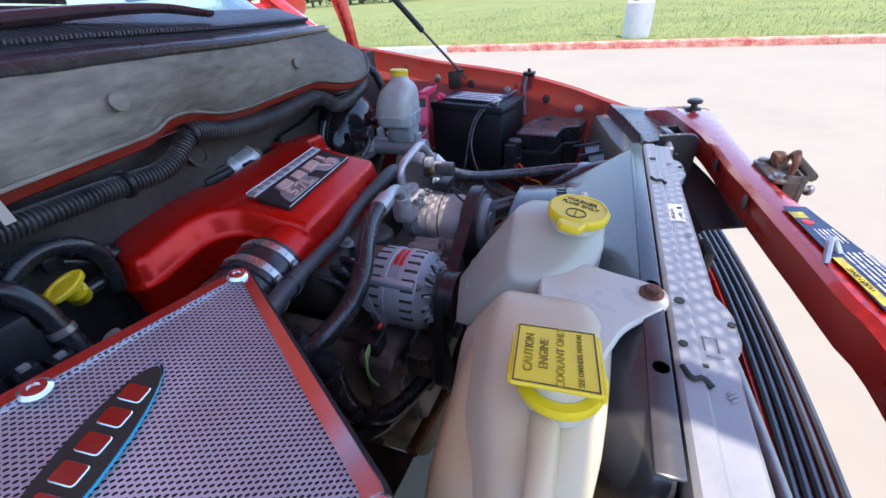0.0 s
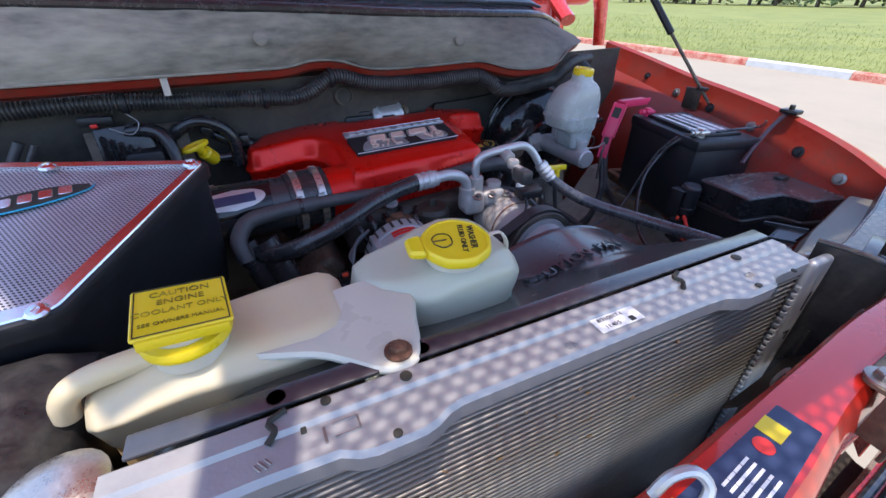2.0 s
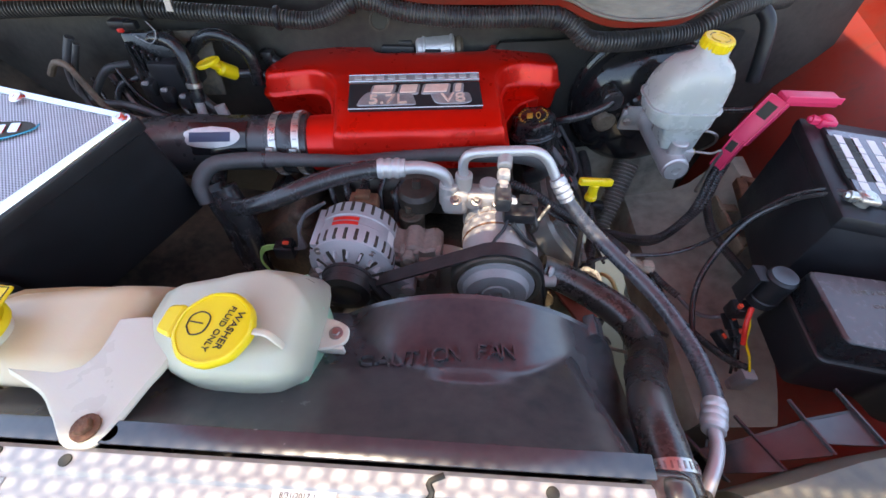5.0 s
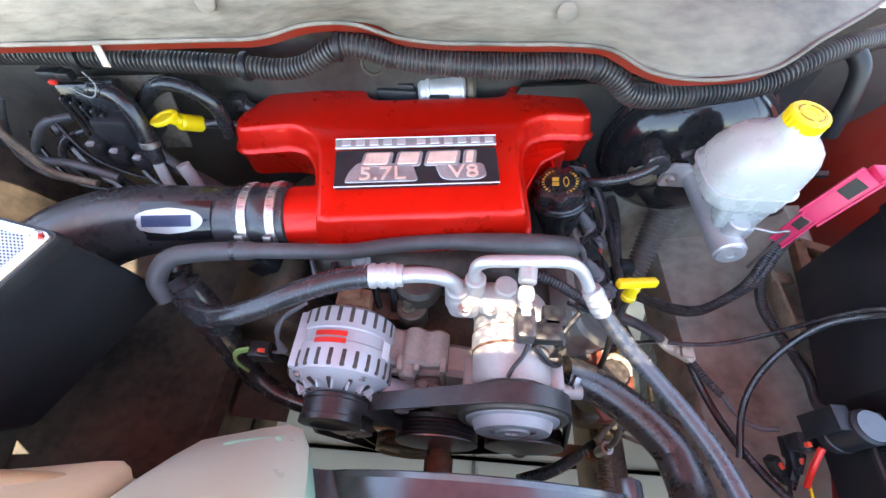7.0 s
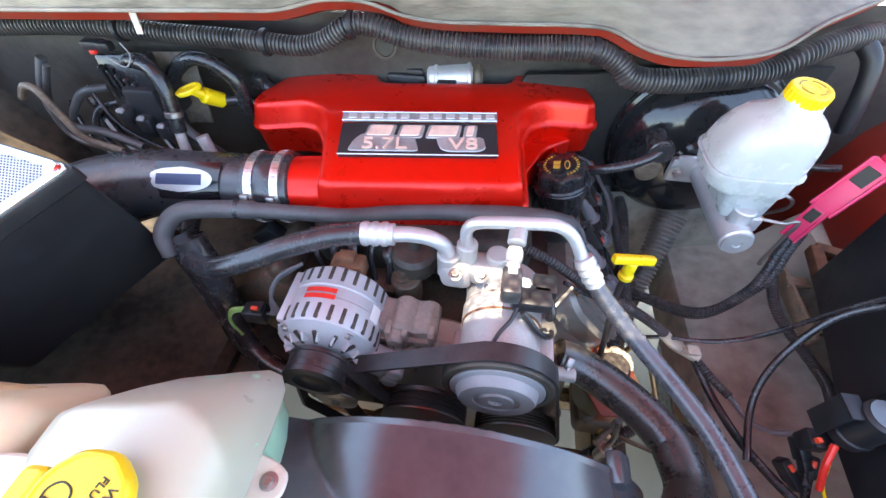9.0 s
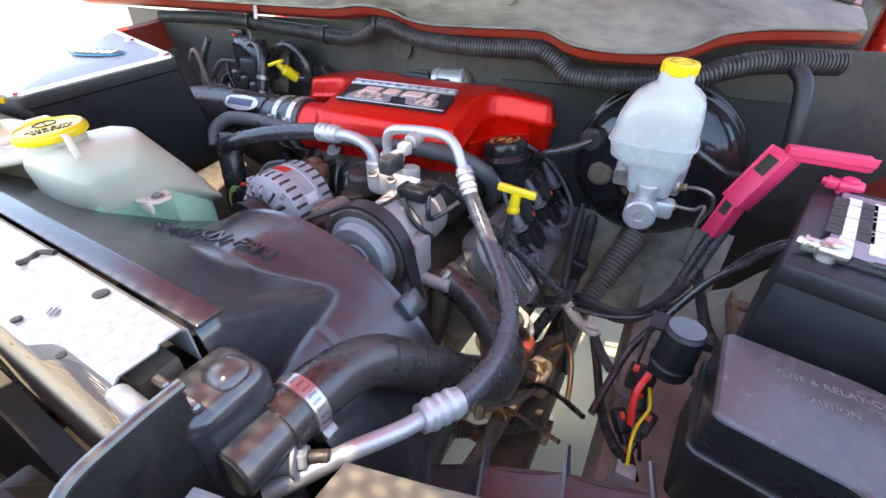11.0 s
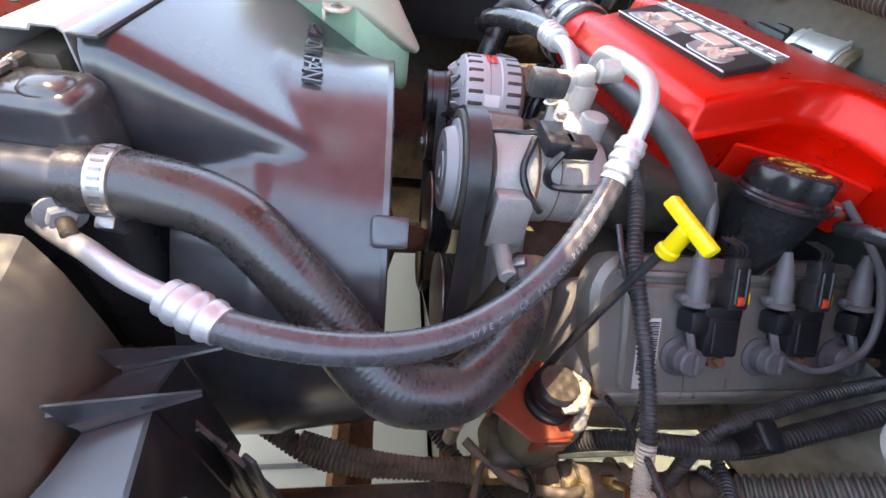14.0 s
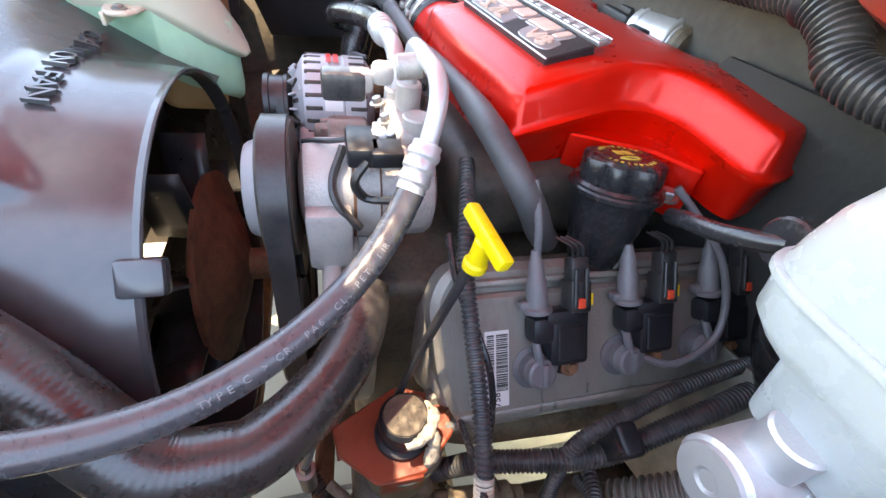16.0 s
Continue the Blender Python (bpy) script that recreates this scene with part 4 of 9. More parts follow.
for v, w in ((0.06, 0.10), (1.22, 0.10), (1.0, 0.06), (0.40, 0.06)):
    part("hood_rib", moved(box((0, -v, -0.02), (2 * hood_half(v) * 0.94, w, 0.03), 0.01), hm), red_paint, hood, "pressed red stiffening rib")
for s in (-1, 1):
    rib = sweep([(s * hood_half(v) * 0.93, -v, -0.02) for v in (0.05, 0.4, 0.8, 1.25)], 0.03, 8, 0.03, flat=0.6)
    part("hood_rib", moved(rib, hm), red_paint, hood)


def honeycomb(w, h, pitch, rim, depth, m):
    """A sheet of hexagonal openings, with wall depth, w by h metres, in the local xy plane."""
    verts, faces = [], []
    dx, dy = pitch, pitch * math.sqrt(3) / 2
    for j in range(int(h / dy)):
        for i in range(int(w / dx)):
            cx = -w / 2 + (i + 0.5 + 0.5 * (j % 2)) * dx
            cy = -h / 2 + (j + 0.5) * dy
            o = len(verts)
            for r in (pitch / math.sqrt(3), pitch / math.sqrt(3) * (1 - rim)):
                for z in (0, -depth):
                    for a in range(6):
                        t = math.pi / 6 + a * math.pi / 3
                        verts.append((cx + r * math.cos(t), cy + r * math.sin(t), z))
            for a in range(6):
                b = (a + 1) % 6
                faces += [(o + a, o + b, o + 12 + b, o + 12 + a), (o + 12 + a, o + 12 + b, o + 18 + b, o + 18 + a)]
    me = bpy.data.meshes.new("mesh")
    me.from_pydata(verts, [], faces)
    bm = bmesh.new()
    bm.from_mesh(me)
    bpy.data.meshes.remove(me)
    bm.transform(m)
    return bm


gm = hm @ Matrix.Translation((0, -HL, 0)) @ Matrix.Rotation(radians(90), 4, "X")
GH = 0.52
part("grille_mesh", honeycomb(0.94, 0.185, 0.0190, 0.235, 0.003, gm @ Matrix.Translation((0, -0.166, 0))), chrome, hood, "bright honeycomb grille", kind="stuff")
part("grille_mesh", honeycomb(0.94, 0.17, 0.0190, 0.235, 0.003, gm @ Matrix.Translation((0, -0.420, 0))), chrome, hood, "bright honeycomb grille", kind="stuff")
for c, sz in (((-0.5, -GH / 2), (0.06, GH)), ((0.5, -GH / 2), (0.06, GH)), ((0, -0.294), (1.06, 0.078)), ((0, -GH), (1.06, 0.04)), ((0, -0.0325), (1.06, 0.085))):
    part("grille_frame", moved(box((*c, 0), (*sz, 0.03), 0.006), gm), red_paint, hood)
part("grille_corner", moved(slab([(0.26, -0.265), (0.50, -0.265), (0.50, -0.155), (0.42, -0.185), (0.33, -0.205)], -0.010, 0.010, 0.01, 0.002), gm), red_paint, hood, "solid outer end of the grille bar")
# Honeycomb over the added opening, breaking its sun into dots.
vm = hm @ Matrix.Translation((0.13 * 0.8, -(SUN_SLOT[0] + SUN_SLOT[1]) / 2, 0.012))
part("sun_slot_mesh", honeycomb(0.40, SUN_SLOT[1] - SUN_SLOT[0] + 0.01, 0.0190, 0.235, 0.003, vm), matte_black, hood, "unseen honeycomb opening added to let dappled sun onto the compressor", kind="stuff")
for s, x in ((1, 1.02), (-1, -0.80)):
    part("hinge", sweep([(x - 0.06 * s, 1.02, 1.21), (x - 0.065 * s, 1.03, 1.30), (x - 0.07 * s, 1.05, 1.42), (x - 0.04 * s, 1.06, 1.52), (x - 0.03 * s, 1.08, 1.64)], lambda u: 0.020 + 0.055 * u * u, 10, 0.02, flat=0.7), red_paint, truck, "red hood hinge")
strut = part("gas_strut", rod((0.955, 0.735, 1.265), (0.90, 0.875, 1.44), 0.0095), matte_black, truck, "black gas strut holding the hood")
part("strut_rod", rod((1.005, 0.59, 1.095), (0.955, 0.735, 1.265), 0.0045), dark_metal, strut)

# ---- cooling: radiator, fan and shroud ----
rad = thing("radiator", "aluminium radiator with a dusty finned core", "radiator", (0.015, 0.01, 0.6))
FRONT = [(-0.345, -0.010), (-0.250, -0.010), (-0.205, -0.012), (-0.188, -0.021), (-0.140, -0.021), (-0.118, -0.010), (0.165, -0.010), (0.195, -0.012), (0.212, -0.022), (0.262, -0.022), (0.278, -0.010), (0.345, -0.010)]
rows = []
for i in range(60):
    x = -0.345 + 0.69 * i / 59
    y = float(np.interp(x, [p[0] for p in FRONT], [p[1] for p in FRONT]))
    rows.append([(x, y, 1.080), (x, y - 0.001, 1.096), (x, y + 0.003, 1.100), (x, 0.016, 1.1005), (x, 0.019, 1.104), (x, 0.034, 1.104), (x, 0.038, 1.100), (x, 0.038, 1.07)])
header = part("header", sheet(rows, 0.0015), sheet_alu, rad, "pale sheet aluminium top rail")
for c in ((-0.252, 0.0, 1.1012), (0.0, 0.0, 1.1012), (0.249, 0.0, 1.1012)):
    part("stamped_mark", join(*[box((c[0] + 0.0035 * h, c[1] + 0.001 * h, c[2] + 0.0004), (0.0016, 0.009 - 0.002 * abs(h), 0.0010), 0.0004, 1, Matrix.Rotation(radians(35), 4, "Z")) for h in (-1, 0, 1)]), steel, rad)
for x, y, w in ((-0.143, 0.0265, 0.010), (0.262, 0.026, 0.011), (-0.205, 0.030, 0.008), (0.30, -0.016, 0.006), (-0.165, -0.0155, 0.007), (0.237, -0.016, 0.007)):
    part("rail_hole", lathe([(w * 0.5, 0), (w * 0.5, 0.0012), (w * 0.4, 0.0014)], 14, Matrix.Translation((x, y, 1.1042 if y > 0.015 else 1.1012))), ink, rad)
for x in (-0.245, 0.162):
    part("rail_notch", sweep([(x + 0.012, 0.034, 1.1052), (x, 0.028, 1.1052), (x + 0.003, 0.020, 1.1045), (x - 0.003, 0.013, 1.1022)], 0.0026, 6, 0.003), ink, rad)
part("rail_slot", box((-0.224, 0.020, 1.1012), (0.004, 0.016, 0.0014), 0.0005, 1), ink, rad)
part("rail_mark", join(box((-0.196, 0.0115, 1.1008), (0.018, 0.0016, 0.0012), 0.0004, 1), box((-0.196, 0.0005, 1.1008), (0.018, 0.0016, 0.0012), 0.0004, 1), box((-0.187, 0.006, 1.1008), (0.0016, 0.0125, 0.0012), 0.0004, 1), box((-0.211, 0.005, 1.1008), (0.002, 0.014, 0.0012), 0.0004, 1)), steel, rad, "stamped outline on the rail")
stm = Matrix.Translation((0.062, 0.008, 1.1013))
stk = part("date_sticker", moved(box((0, 0, 0), (0.052, 0.019, 0.0005), 0), stm), label_white, rad, "small white printed label")
part("sticker_writing", moved(join(letters("8/31/2017-1", 0.0062, 0.0002, Matrix.Translation((-0.005, 0.0045, 0.0004))), letters("11:40:5", 0.0062, 0.0002, Matrix.Translation((-0.009, -0.0045, 0.0004))),
     box((0.014, -0.005, 0.0004), (0.006, 0.006, 0.0004), 0)), stm), ink, stk)
part("core", box((0.0, 0.012, 0.84), (0.69, 0.028, 0.49), 0.002), core_dark, rad, "dusty fin pack")
tb = box((0, 0, 0), (0.688, 0.012, 0.0026), 0.001, 1)
me_t = bpy.data.meshes.new("core_tube")
tb.to_mesh(me_t)
tb.free()
me_t.materials.append(tube_alu)
for f in me_t.polygons:
    f.use_smooth = True
for i in range(52):
    shared("core_tube", me_t, Matrix.Translation((0.0, -0.0035, 1.074 - i * 0.0086)), rad)
# zigzag fins between the tubes
bm = bmesh.new()
for i in range(51):
    z0 = 1.074 - i * 0.0086 - 0.0013
    z1 = z0 - 0.006
    x = -0.342
    j = 0
    while x < 0.342:
        a, b = (z0, z1) if j % 2 else (z1, z0)
        vs = [bm.verts.new(p) for p in ((x, -0.0025, a), (x + 0.0042, -0.0025, b), (x + 0.0042, 0.004, b), (x, 0.004, a))]
        bm.faces.new(vs)
        x += 0.0042
        j += 1
part("fins", bm, tube_alu, rad, "fine zigzag cooling fins", kind="stuff")
for x in (0.366, -0.366):
    s = 1 if x > 0 else -1
    part("side_plate", box((x, -0.012, 0.846), (0.042, 0.013, 0.505), 0.006, 4), sheet_alu, rad, "pale aluminium side plate")
    part("plate_slot", box((x + 0.006 * s, -0.0188, 1.035), (0.003, 0.0012, 0.030), 0.0005, 1), ink, rad)
    part("plate_slot", join(box((x + 0.002 * s, -0.0188, 0.985), (0.012, 0.0012, 0.003), 0.0005, 1), box((x + 0.007 * s, -0.0188, 0.978), (0.003, 0.0012, 0.016), 0.0005, 1)), ink, rad)
    part("plate_groove", box((x + 0.014 * s, -0.0175, 0.84), (0.003, 0.003, 0.42), 0.001, 1), steel, rad)
    part("end_tank", join(box((x + 0.006 * s, 0.026, 0.83), (0.052, 0.064, 0.50), 0.014, 4), box((x + 0.012 * s, 0.036, 1.045), (0.030, 0.03, 0.08), 0.010, 3)), shroud_plastic, rad, "black moulded end tank")
    clip = box((0, 0, 0), (0.014, 0.006, 0.006), 0.0015, 1)
    me_c = bpy.data.meshes.new("crimp_clip")
    clip.to_mesh(me_c)
    clip.free()
    me_c.materials.append(steel)
    for i in range(3):
        shared("crimp_clip", me_c, Matrix.Translation((x - (0.012 - 0.016 * i) * s, 0.008, 1.0835)), rad)
    for i in range(4):
        shared("crimp_clip", me_c, Matrix.Translation((x + 0.026 * s, 0.009, 1.062 - 0.02 * i)) @ Matrix.Rotation(radians(90), 4, "Y"), rad)
    tooth = box((0, 0, 0), (0.006, 0.006, 0.006), 0.001, 1)
    me_k = bpy.data.meshes.new("crimp_tooth")
    tooth.to_mesh(me_k)
    tooth.free()
    me_k.materials.append(sheet_alu)
    for i in range(46):
        shared("crimp_tooth", me_k, Matrix.Translation((x - 0.024 * s, -0.014, 1.062 - i * 0.0098)), rad)
litter = None
rng = random.Random(12)
for i in range(22):
    x, z = rng.uniform(-0.31, 0.2), 1.06 - 0.13 * rng.random() ** 1.5
    b = box((0, 0, 0), (rng.uniform(0.002, 0.009), 0.0025, rng.uniform(0.0015, 0.004)), 0.0008, 1)
    b.transform(Matrix.Translation((x, -0.0085, z)) @ Euler((rng.uniform(-0.5, 0.5), rng.uniform(-1, 1), rng.uniform(-0.4, 0.4))).to_matrix().to_4x4())
    litter = join(litter, b) if litter else b
part("leaf_litter", litter, leaf_litter, rad, "scraps of dry leaf caught in the fins", kind="stuff")
neck = part("filler_neck", lathe([(0.022, 0), (0.022, 0.025), (0.030, 0.027), (0.031, 0.034), (0.026, 0.038), (0.012, 0.040)], 24, Matrix.Translation((-0.377, 0.047, 1.054)), 0), zinc, rad, "metal filler cap")

SC, SR = Vector((0.196, 0.787)), 0.262
shroud = thing("fan_shroud", "black plastic fan shroud with moulded warning letters", "fan shroud", (0.18, 0.15, 0.7))


def shroud_radius(a, y):
    """How far from the fan's axis the shell stands at the angle a: the fan ring, or the sloping box that joins it to the radiator."""
    dx, dz = math.sin(a), math.cos(a)
    d = max(0.0, y - 0.056)
    ring = SR + 0.003 if y < 0.150 else SR - 0.010 * min(1.0, (y - 0.150) / 0.1)
    right, left = 0.352 - 0.17 * d - SC.x, SC.x + 0.335 - 0.95 * d
    top, foot = 1.102 - 0.64 * d - SC.y, SC.y - 0.55 - 0.5 * d
    rx = (right if dx > 0 else left) / max(abs(dx), 1e-4)
    rz = (top if dz > 0 else foot) / max(abs(dz), 1e-4)
    box_r = (rx ** -18 + rz ** -18) ** (-1 / 18)
    k = 0.004
    h = max(0.0, k - abs(ring - box_r)) / k
    return max(ring if y > 0.075 else 0.0, box_r) + h * h * k / 4


angs = [radians(-180 + 360 * i / 300) for i in range(301)]
ys = [0.042, 0.050, 0.056, 0.060] + [0.060 + 0.0065 * i for i in range(1, 31)] + [0.257]
part("shell", sheet([[(SC.x + shroud_radius(a, y) * math.sin(a), y, SC.y + shroud_radius(a, y) * math.cos(a)) for a in angs] for y in ys], 0.003), shroud_plastic, shroud, sharp=50)
part("rim", sheet([[(SC.x + r * math.sin(a), y, SC.y + r * math.cos(a)) for a in angs] for y, r in ((0.250, SR - 0.010), (0.256, SR - 0.0085), (0.2575, SR - 0.010), (0.256, SR - 0.014), (0.238, SR - 0.0145))], 0), shroud_plastic, shroud, "rolled rear rim", sharp=50)
for x, y in ((-0.238, 0.050), (-0.12, 0.050)):
    part("fixing_hole", lathe([(0.0085, 0), (0.0085, 0.001), (0.007, 0.0013)], 18, Matrix.Translation((x, y, 1.1022))), ink, shroud)
part("front_rail", box((0.008, 0.051, 1.1015), (0.685, 0.020, 0.004), 0.0015), shroud_plastic, shroud)
tabm = plane_frame((0.372, 0.258, 0.964), (0.62, 0, -0.78), (0, 1, 0))
part("clip_tab", moved(box((0.0, 0.0, 0.004), (0.030, 0.034, 0.018), 0.004), tabm), shroud_plastic, shroud)
for i, ch in enumerate("CAUTION FAN"):
    if ch == " ":
        continue
    x, y = 0.083 + 0.0158 * i, 0.156 + 0.0019 * i
    p, px, py = (Vector((SC.x + shroud_radius(a, v) * math.sin(a), v, SC.y + shroud_radius(a, v) * math.cos(a))) for a, v in (
        (math.asin((x - SC.x) / 0.265), y), (math.asin((x + 0.006 - SC.x) / 0.265), y), (math.asin((x - SC.x) / 0.265), y + 0.012)))
    part("letter", letters(ch, 0.027, 0.0020, plane_frame(p, px - p, py - p) @ Matrix.Translation((0, 0, 0.0034))), shroud_plastic, shroud)
FC = Vector((0.145, 0.748))
fan = thing("cooling_fan", "dark engine fan on a rusty shaft", "fan", (FC.x, 0.24, FC.y))
part("hub", lathe([(0.03, -0.03), (0.07, -0.028), (0.085, -0.012), (0.100, -0.008), (0.138, -0.004), (0.140, 0.004), (0.100, 0.010), (0.085, 0.022), (0.04, 0.035), (0.024, 0.04), (0.024, 0.075)], 40, along((FC.x, 0.235, FC.y), (FC.x, 0.4, FC.y))), rust, fan, "rusty clutch hub")
part("shaft", rod((FC.x, 0.27, FC.y), (FC.x, 0.335, FC.y), 0.020), rust, fan)
blade = sheet([[(0.08 + 0.11 * u, 0.012 - 0.045 * t, 0.045 * (t - 0.5) * (1 - 0.3 * u)) for t in (0, 0.3, 0.6, 1)] for u in (0, 0.25, 0.5, 0.75, 1)], 0.003)
me_b = bpy.data.meshes.new("blade")
blade.to_mesh(me_b)
blade.free()
me_b.materials.append(black_plastic)
for f in me_b.polygons:
    f.use_smooth = True
for i in range(9):
    shared("blade", me_b, Matrix.Translation((FC.x, 0.215, FC.y)) @ Matrix.Rotation(2 * math.pi * i / 9, 4, "Y") @ Matrix.Rotation(radians(35), 4, "X"), fan)

# ---- coolant and washer bottle ----
bottle = thing("reservoir_bottle", "milky white coolant and washer bottle on the shroud", "reservoir", (-0.16, 0.17, 0.9))


def seated(bm):
    """Slopes a lobe's underside to the shroud that it rests on."""
    for v in bm.verts:
        v.co.z = max(v.co.z, 1.050 - 0.72 * (v.co.y - 0.105))
    return bm


def lobe(secs, n=9, r=0.022):
    """A rounded lobe: sections (x, y0, y1, z0, z1, corner) joined along x."""
    rings = []
    for x, y0, y1, z0, z1, c in secs:
        p = round_poly([(y0, z0), (y1, z0), (y1, z1), (y0, z1)], c, n)
        rings.append([(x, v.x, v.y) for v in p])
    return loft(rings)


def tank_lobe(secs, n=6):
    """A blow-moulded lobe: (x, front y, rear y, lip z, top z, corner, flare) sections along x; the rear wall leans out downwards."""
    rings = []
    for x, y0, y1, z0, z1, c, k in secs:
        lo = z0 - 0.055 * k
        p = round_poly([(y0 + 0.022 * k, lo), (y1 + 0.64 * (z1 - lo), lo), (y1 + 0.34 * (z1 - lo), 0.5 * (z1 + lo)), (y1, z1), (y0 + 0.020 * k, z1 + 0.001), (y0, z1 - 0.015 * k), (y0 + 0.004 * k, z0)], c, n)
        rings.append([(x, v.x, v.y) for v in p])
    return loft(rings)


coolant = tank_lobe([(-0.384, 0.126, 0.150, 1.056, 1.070, 0.008, 0.4), (-0.380, 0.112, 0.156, 1.060, 1.080, 0.012, 0.8), (-0.370, 0.102, 0.160, 1.066, 1.088, 0.016, 1), (-0.350, 0.095, 0.166, 1.072, 1.095, 0.018, 1), (-0.325, 0.091, 0.174, 1.078, 1.104, 0.018, 1), (-0.30, 0.089, 0.180, 1.082, 1.109, 0.018, 1), (-0.26, 0.087, 0.186, 1.084, 1.110, 0.018, 1),
     (-0.20, 0.086, 0.196, 1.086, 1.1105, 0.016, 1), (-0.180, 0.091, 0.198, 1.086, 1.109, 0.014, 1), (-0.168, 0.101, 0.197, 1.084, 1.103, 0.010, 0.9), (-0.160, 0.114, 0.194, 1.075, 1.094, 0.008, 0.7)])
part("coolant_half", coolant, coolant_plastic, bottle, "cream-stained translucent coolant side", 60)
part("overflow_tube", sweep([(-0.298, 0.137, 1.103), (-0.320, 0.135, 1.105), (-0.345, 0.133, 1.105), (-0.368, 0.132, 1.102), (-0.384, 0.132, 1.095), (-0.393, 0.133, 1.083), (-0.396, 0.134, 1.068)], lambda u: 0.0115 - 0.0015 * u, 18, 0.004), coolant_plastic, bottle, "moulded overflow tube with a bent end")
FOOT = [(-0.384, 0.140, 0.205, 0.80, 1.040, 0.03), (-0.376, 0.122, 0.218, 0.79, 1.060, 0.03), (-0.35, 0.114, 0.222, 0.79, 1.070, 0.03), (-0.29, 0.112, 0.226, 0.82, 1.075, 0.03), (-0.18, 0.112, 0.230, 0.84, 1.078, 0.03), (-0.158, 0.124, 0.22, 0.86, 1.064, 0.03)]
part("coolant_foot", lobe(FOOT), amber_plastic, bottle, "amber-stained lower part", 60)
WASH = [(-0.146, 0.160, 0.190, 1.060, 1.094, 0.010, 0.5), (-0.141, 0.146, 0.198, 1.055, 1.104, 0.012, 0.8), (-0.125, 0.126, 0.204, 1.052, 1.110, 0.014, 1), (-0.100, 0.110, 0.208, 1.050, 1.114, 0.016, 1), (-0.080, 0.103, 0.209, 1.050, 1.120, 0.016, 1), (-0.062, 0.100, 0.209, 1.050, 1.128, 0.016, 1),
     (-0.030, 0.099, 0.214, 1.050, 1.131, 0.016, 1), (-0.014, 0.100, 0.210, 1.050, 1.131, 0.016, 1), (0.004, 0.102, 0.202, 1.068, 1.129, 0.014, 1), (0.015, 0.106, 0.192, 1.082, 1.124, 0.012, 0.9), (0.023, 0.112, 0.184, 1.088, 1.114, 0.010, 0.7), (0.028, 0.122, 0.174, 1.086, 1.100, 0.006, 0.4)]
part("washer_half", seated(tank_lobe([(*w[:5], 0.55 * w[5], w[6]) for w in WASH])), washer_plastic, bottle, "white translucent washer side", 60)
LOW = [(-0.143, 0.155, 0.235, 0.95, 1.020, 0.018), (-0.135, 0.125, 0.252, 0.93, 1.024, 0.020), (-0.08, 0.110, 0.274, 0.92, 1.036, 0.020), (-0.025, 0.108, 0.282, 0.93, 1.040, 0.018), (-0.014, 0.110, 0.272, 0.94, 1.044, 0.020), (0.002, 0.112, 0.256, 0.95, 1.056, 0.020), (0.016, 0.116, 0.230, 0.96, 1.070, 0.016), (0.025, 0.124, 0.205, 0.975, 1.080, 0.012)]
part("washer_fluid", seated(lobe(LOW)), green_plastic, bottle, "part filled with green fluid", 60)
ear = slab([(-0.27, 0.105), (-0.225, 0.088), (-0.200, 0.078), (-0.178, 0.058), (-0.160, 0.040), (-0.146, 0.034), (-0.130, 0.036), (-0.121, 0.046), (-0.114, 0.068), (-0.108, 0.092), (-0.100, 0.112), (-0.095, 0.165), (-0.150, 0.165), (-0.24, 0.15)], 1.097, 1.1055, 0.012, 0.003)
part("mounting_ear", ear, tank_plastic, bottle)
part("bolt", hexbolt((-0.14, 0.052, 1.1075), (0, 0, 1), 0.0075, 0.007), rust, bottle, "rusty hex bolt")
part("side_tab", join(slab([(0.005, 0.155), (0.044, 0.162), (0.057, 0.170), (0.057, 0.188), (0.044, 0.196), (0.005, 0.205)], 1.055, 1.060, 0.008, 0.0015), box((0.034, 0.164, 1.051), (0.04, 0.005, 0.014), 0.002)), tank_plastic, bottle)
part("tab_bolt", hexbolt((0.042, 0.180, 1.0605), (0, 0, 1), 0.005, 0.004), steel, bottle)
# washer cap
WC = Vector((-0.045, 0.136, 1.133))
part("neck", lathe([(0.031, 0), (0.030, 0.016)], 28, Matrix.Translation(WC - Vector((0, 0, 0.008)))), tank_plastic, bottle)
tilt = Matrix.Translation(WC) @ Euler((radians(6), radians(0), radians(-8))).to_matrix().to_4x4()
wcap = part("washer_cap", join(lathe([(0.034, 0.004), (0.0365, 0.005), (0.0372, 0.009), (0.0365, 0.013), (0.0345, 0.0155), (0.0325, 0.0158), (0.032, 0.0145), (0.001, 0.0145)], 36, tilt, 9, 0.012),
            moved(slab([(-0.052, -0.013), (-0.034, -0.017), (-0.034, 0.017), (-0.052, 0.013)], 0.006, 0.016, 0.006), tilt)), yellow, bottle, "yellow washer fluid cap")
part("cap_writing", join(letters("WASHER", 0.0098, 0.0004, tilt @ Matrix.Translation((0.017, 0.0, 0.015)) @ Matrix.Rotation(radians(180 + 80), 4, "Z")),
     letters("FLUID ONLY", 0.0082, 0.0004, tilt @ Matrix.Translation((0.007, 0.0, 0.015)) @ Matrix.Rotation(radians(180 + 80), 4, "Z")),
     sweep([tilt @ Vector(p) for p in ((-0.024, -0.004, 0.015), (-0.016, -0.011, 0.015), (-0.006, -0.006, 0.015), (-0.006, 0.008, 0.015), (-0.016, 0.012, 0.015), (-0.024, 0.006, 0.015), (-0.024, -0.004, 0.015))], 0.0007, 6, 0.002), sweep([tilt @ Vector(p) for p in ((-0.023, 0.001, 0.015), (-0.015, 0.001, 0.015), (-0.010, 0.001, 0.015))], 0.0007, 6, 0.002)), ink, wcap)
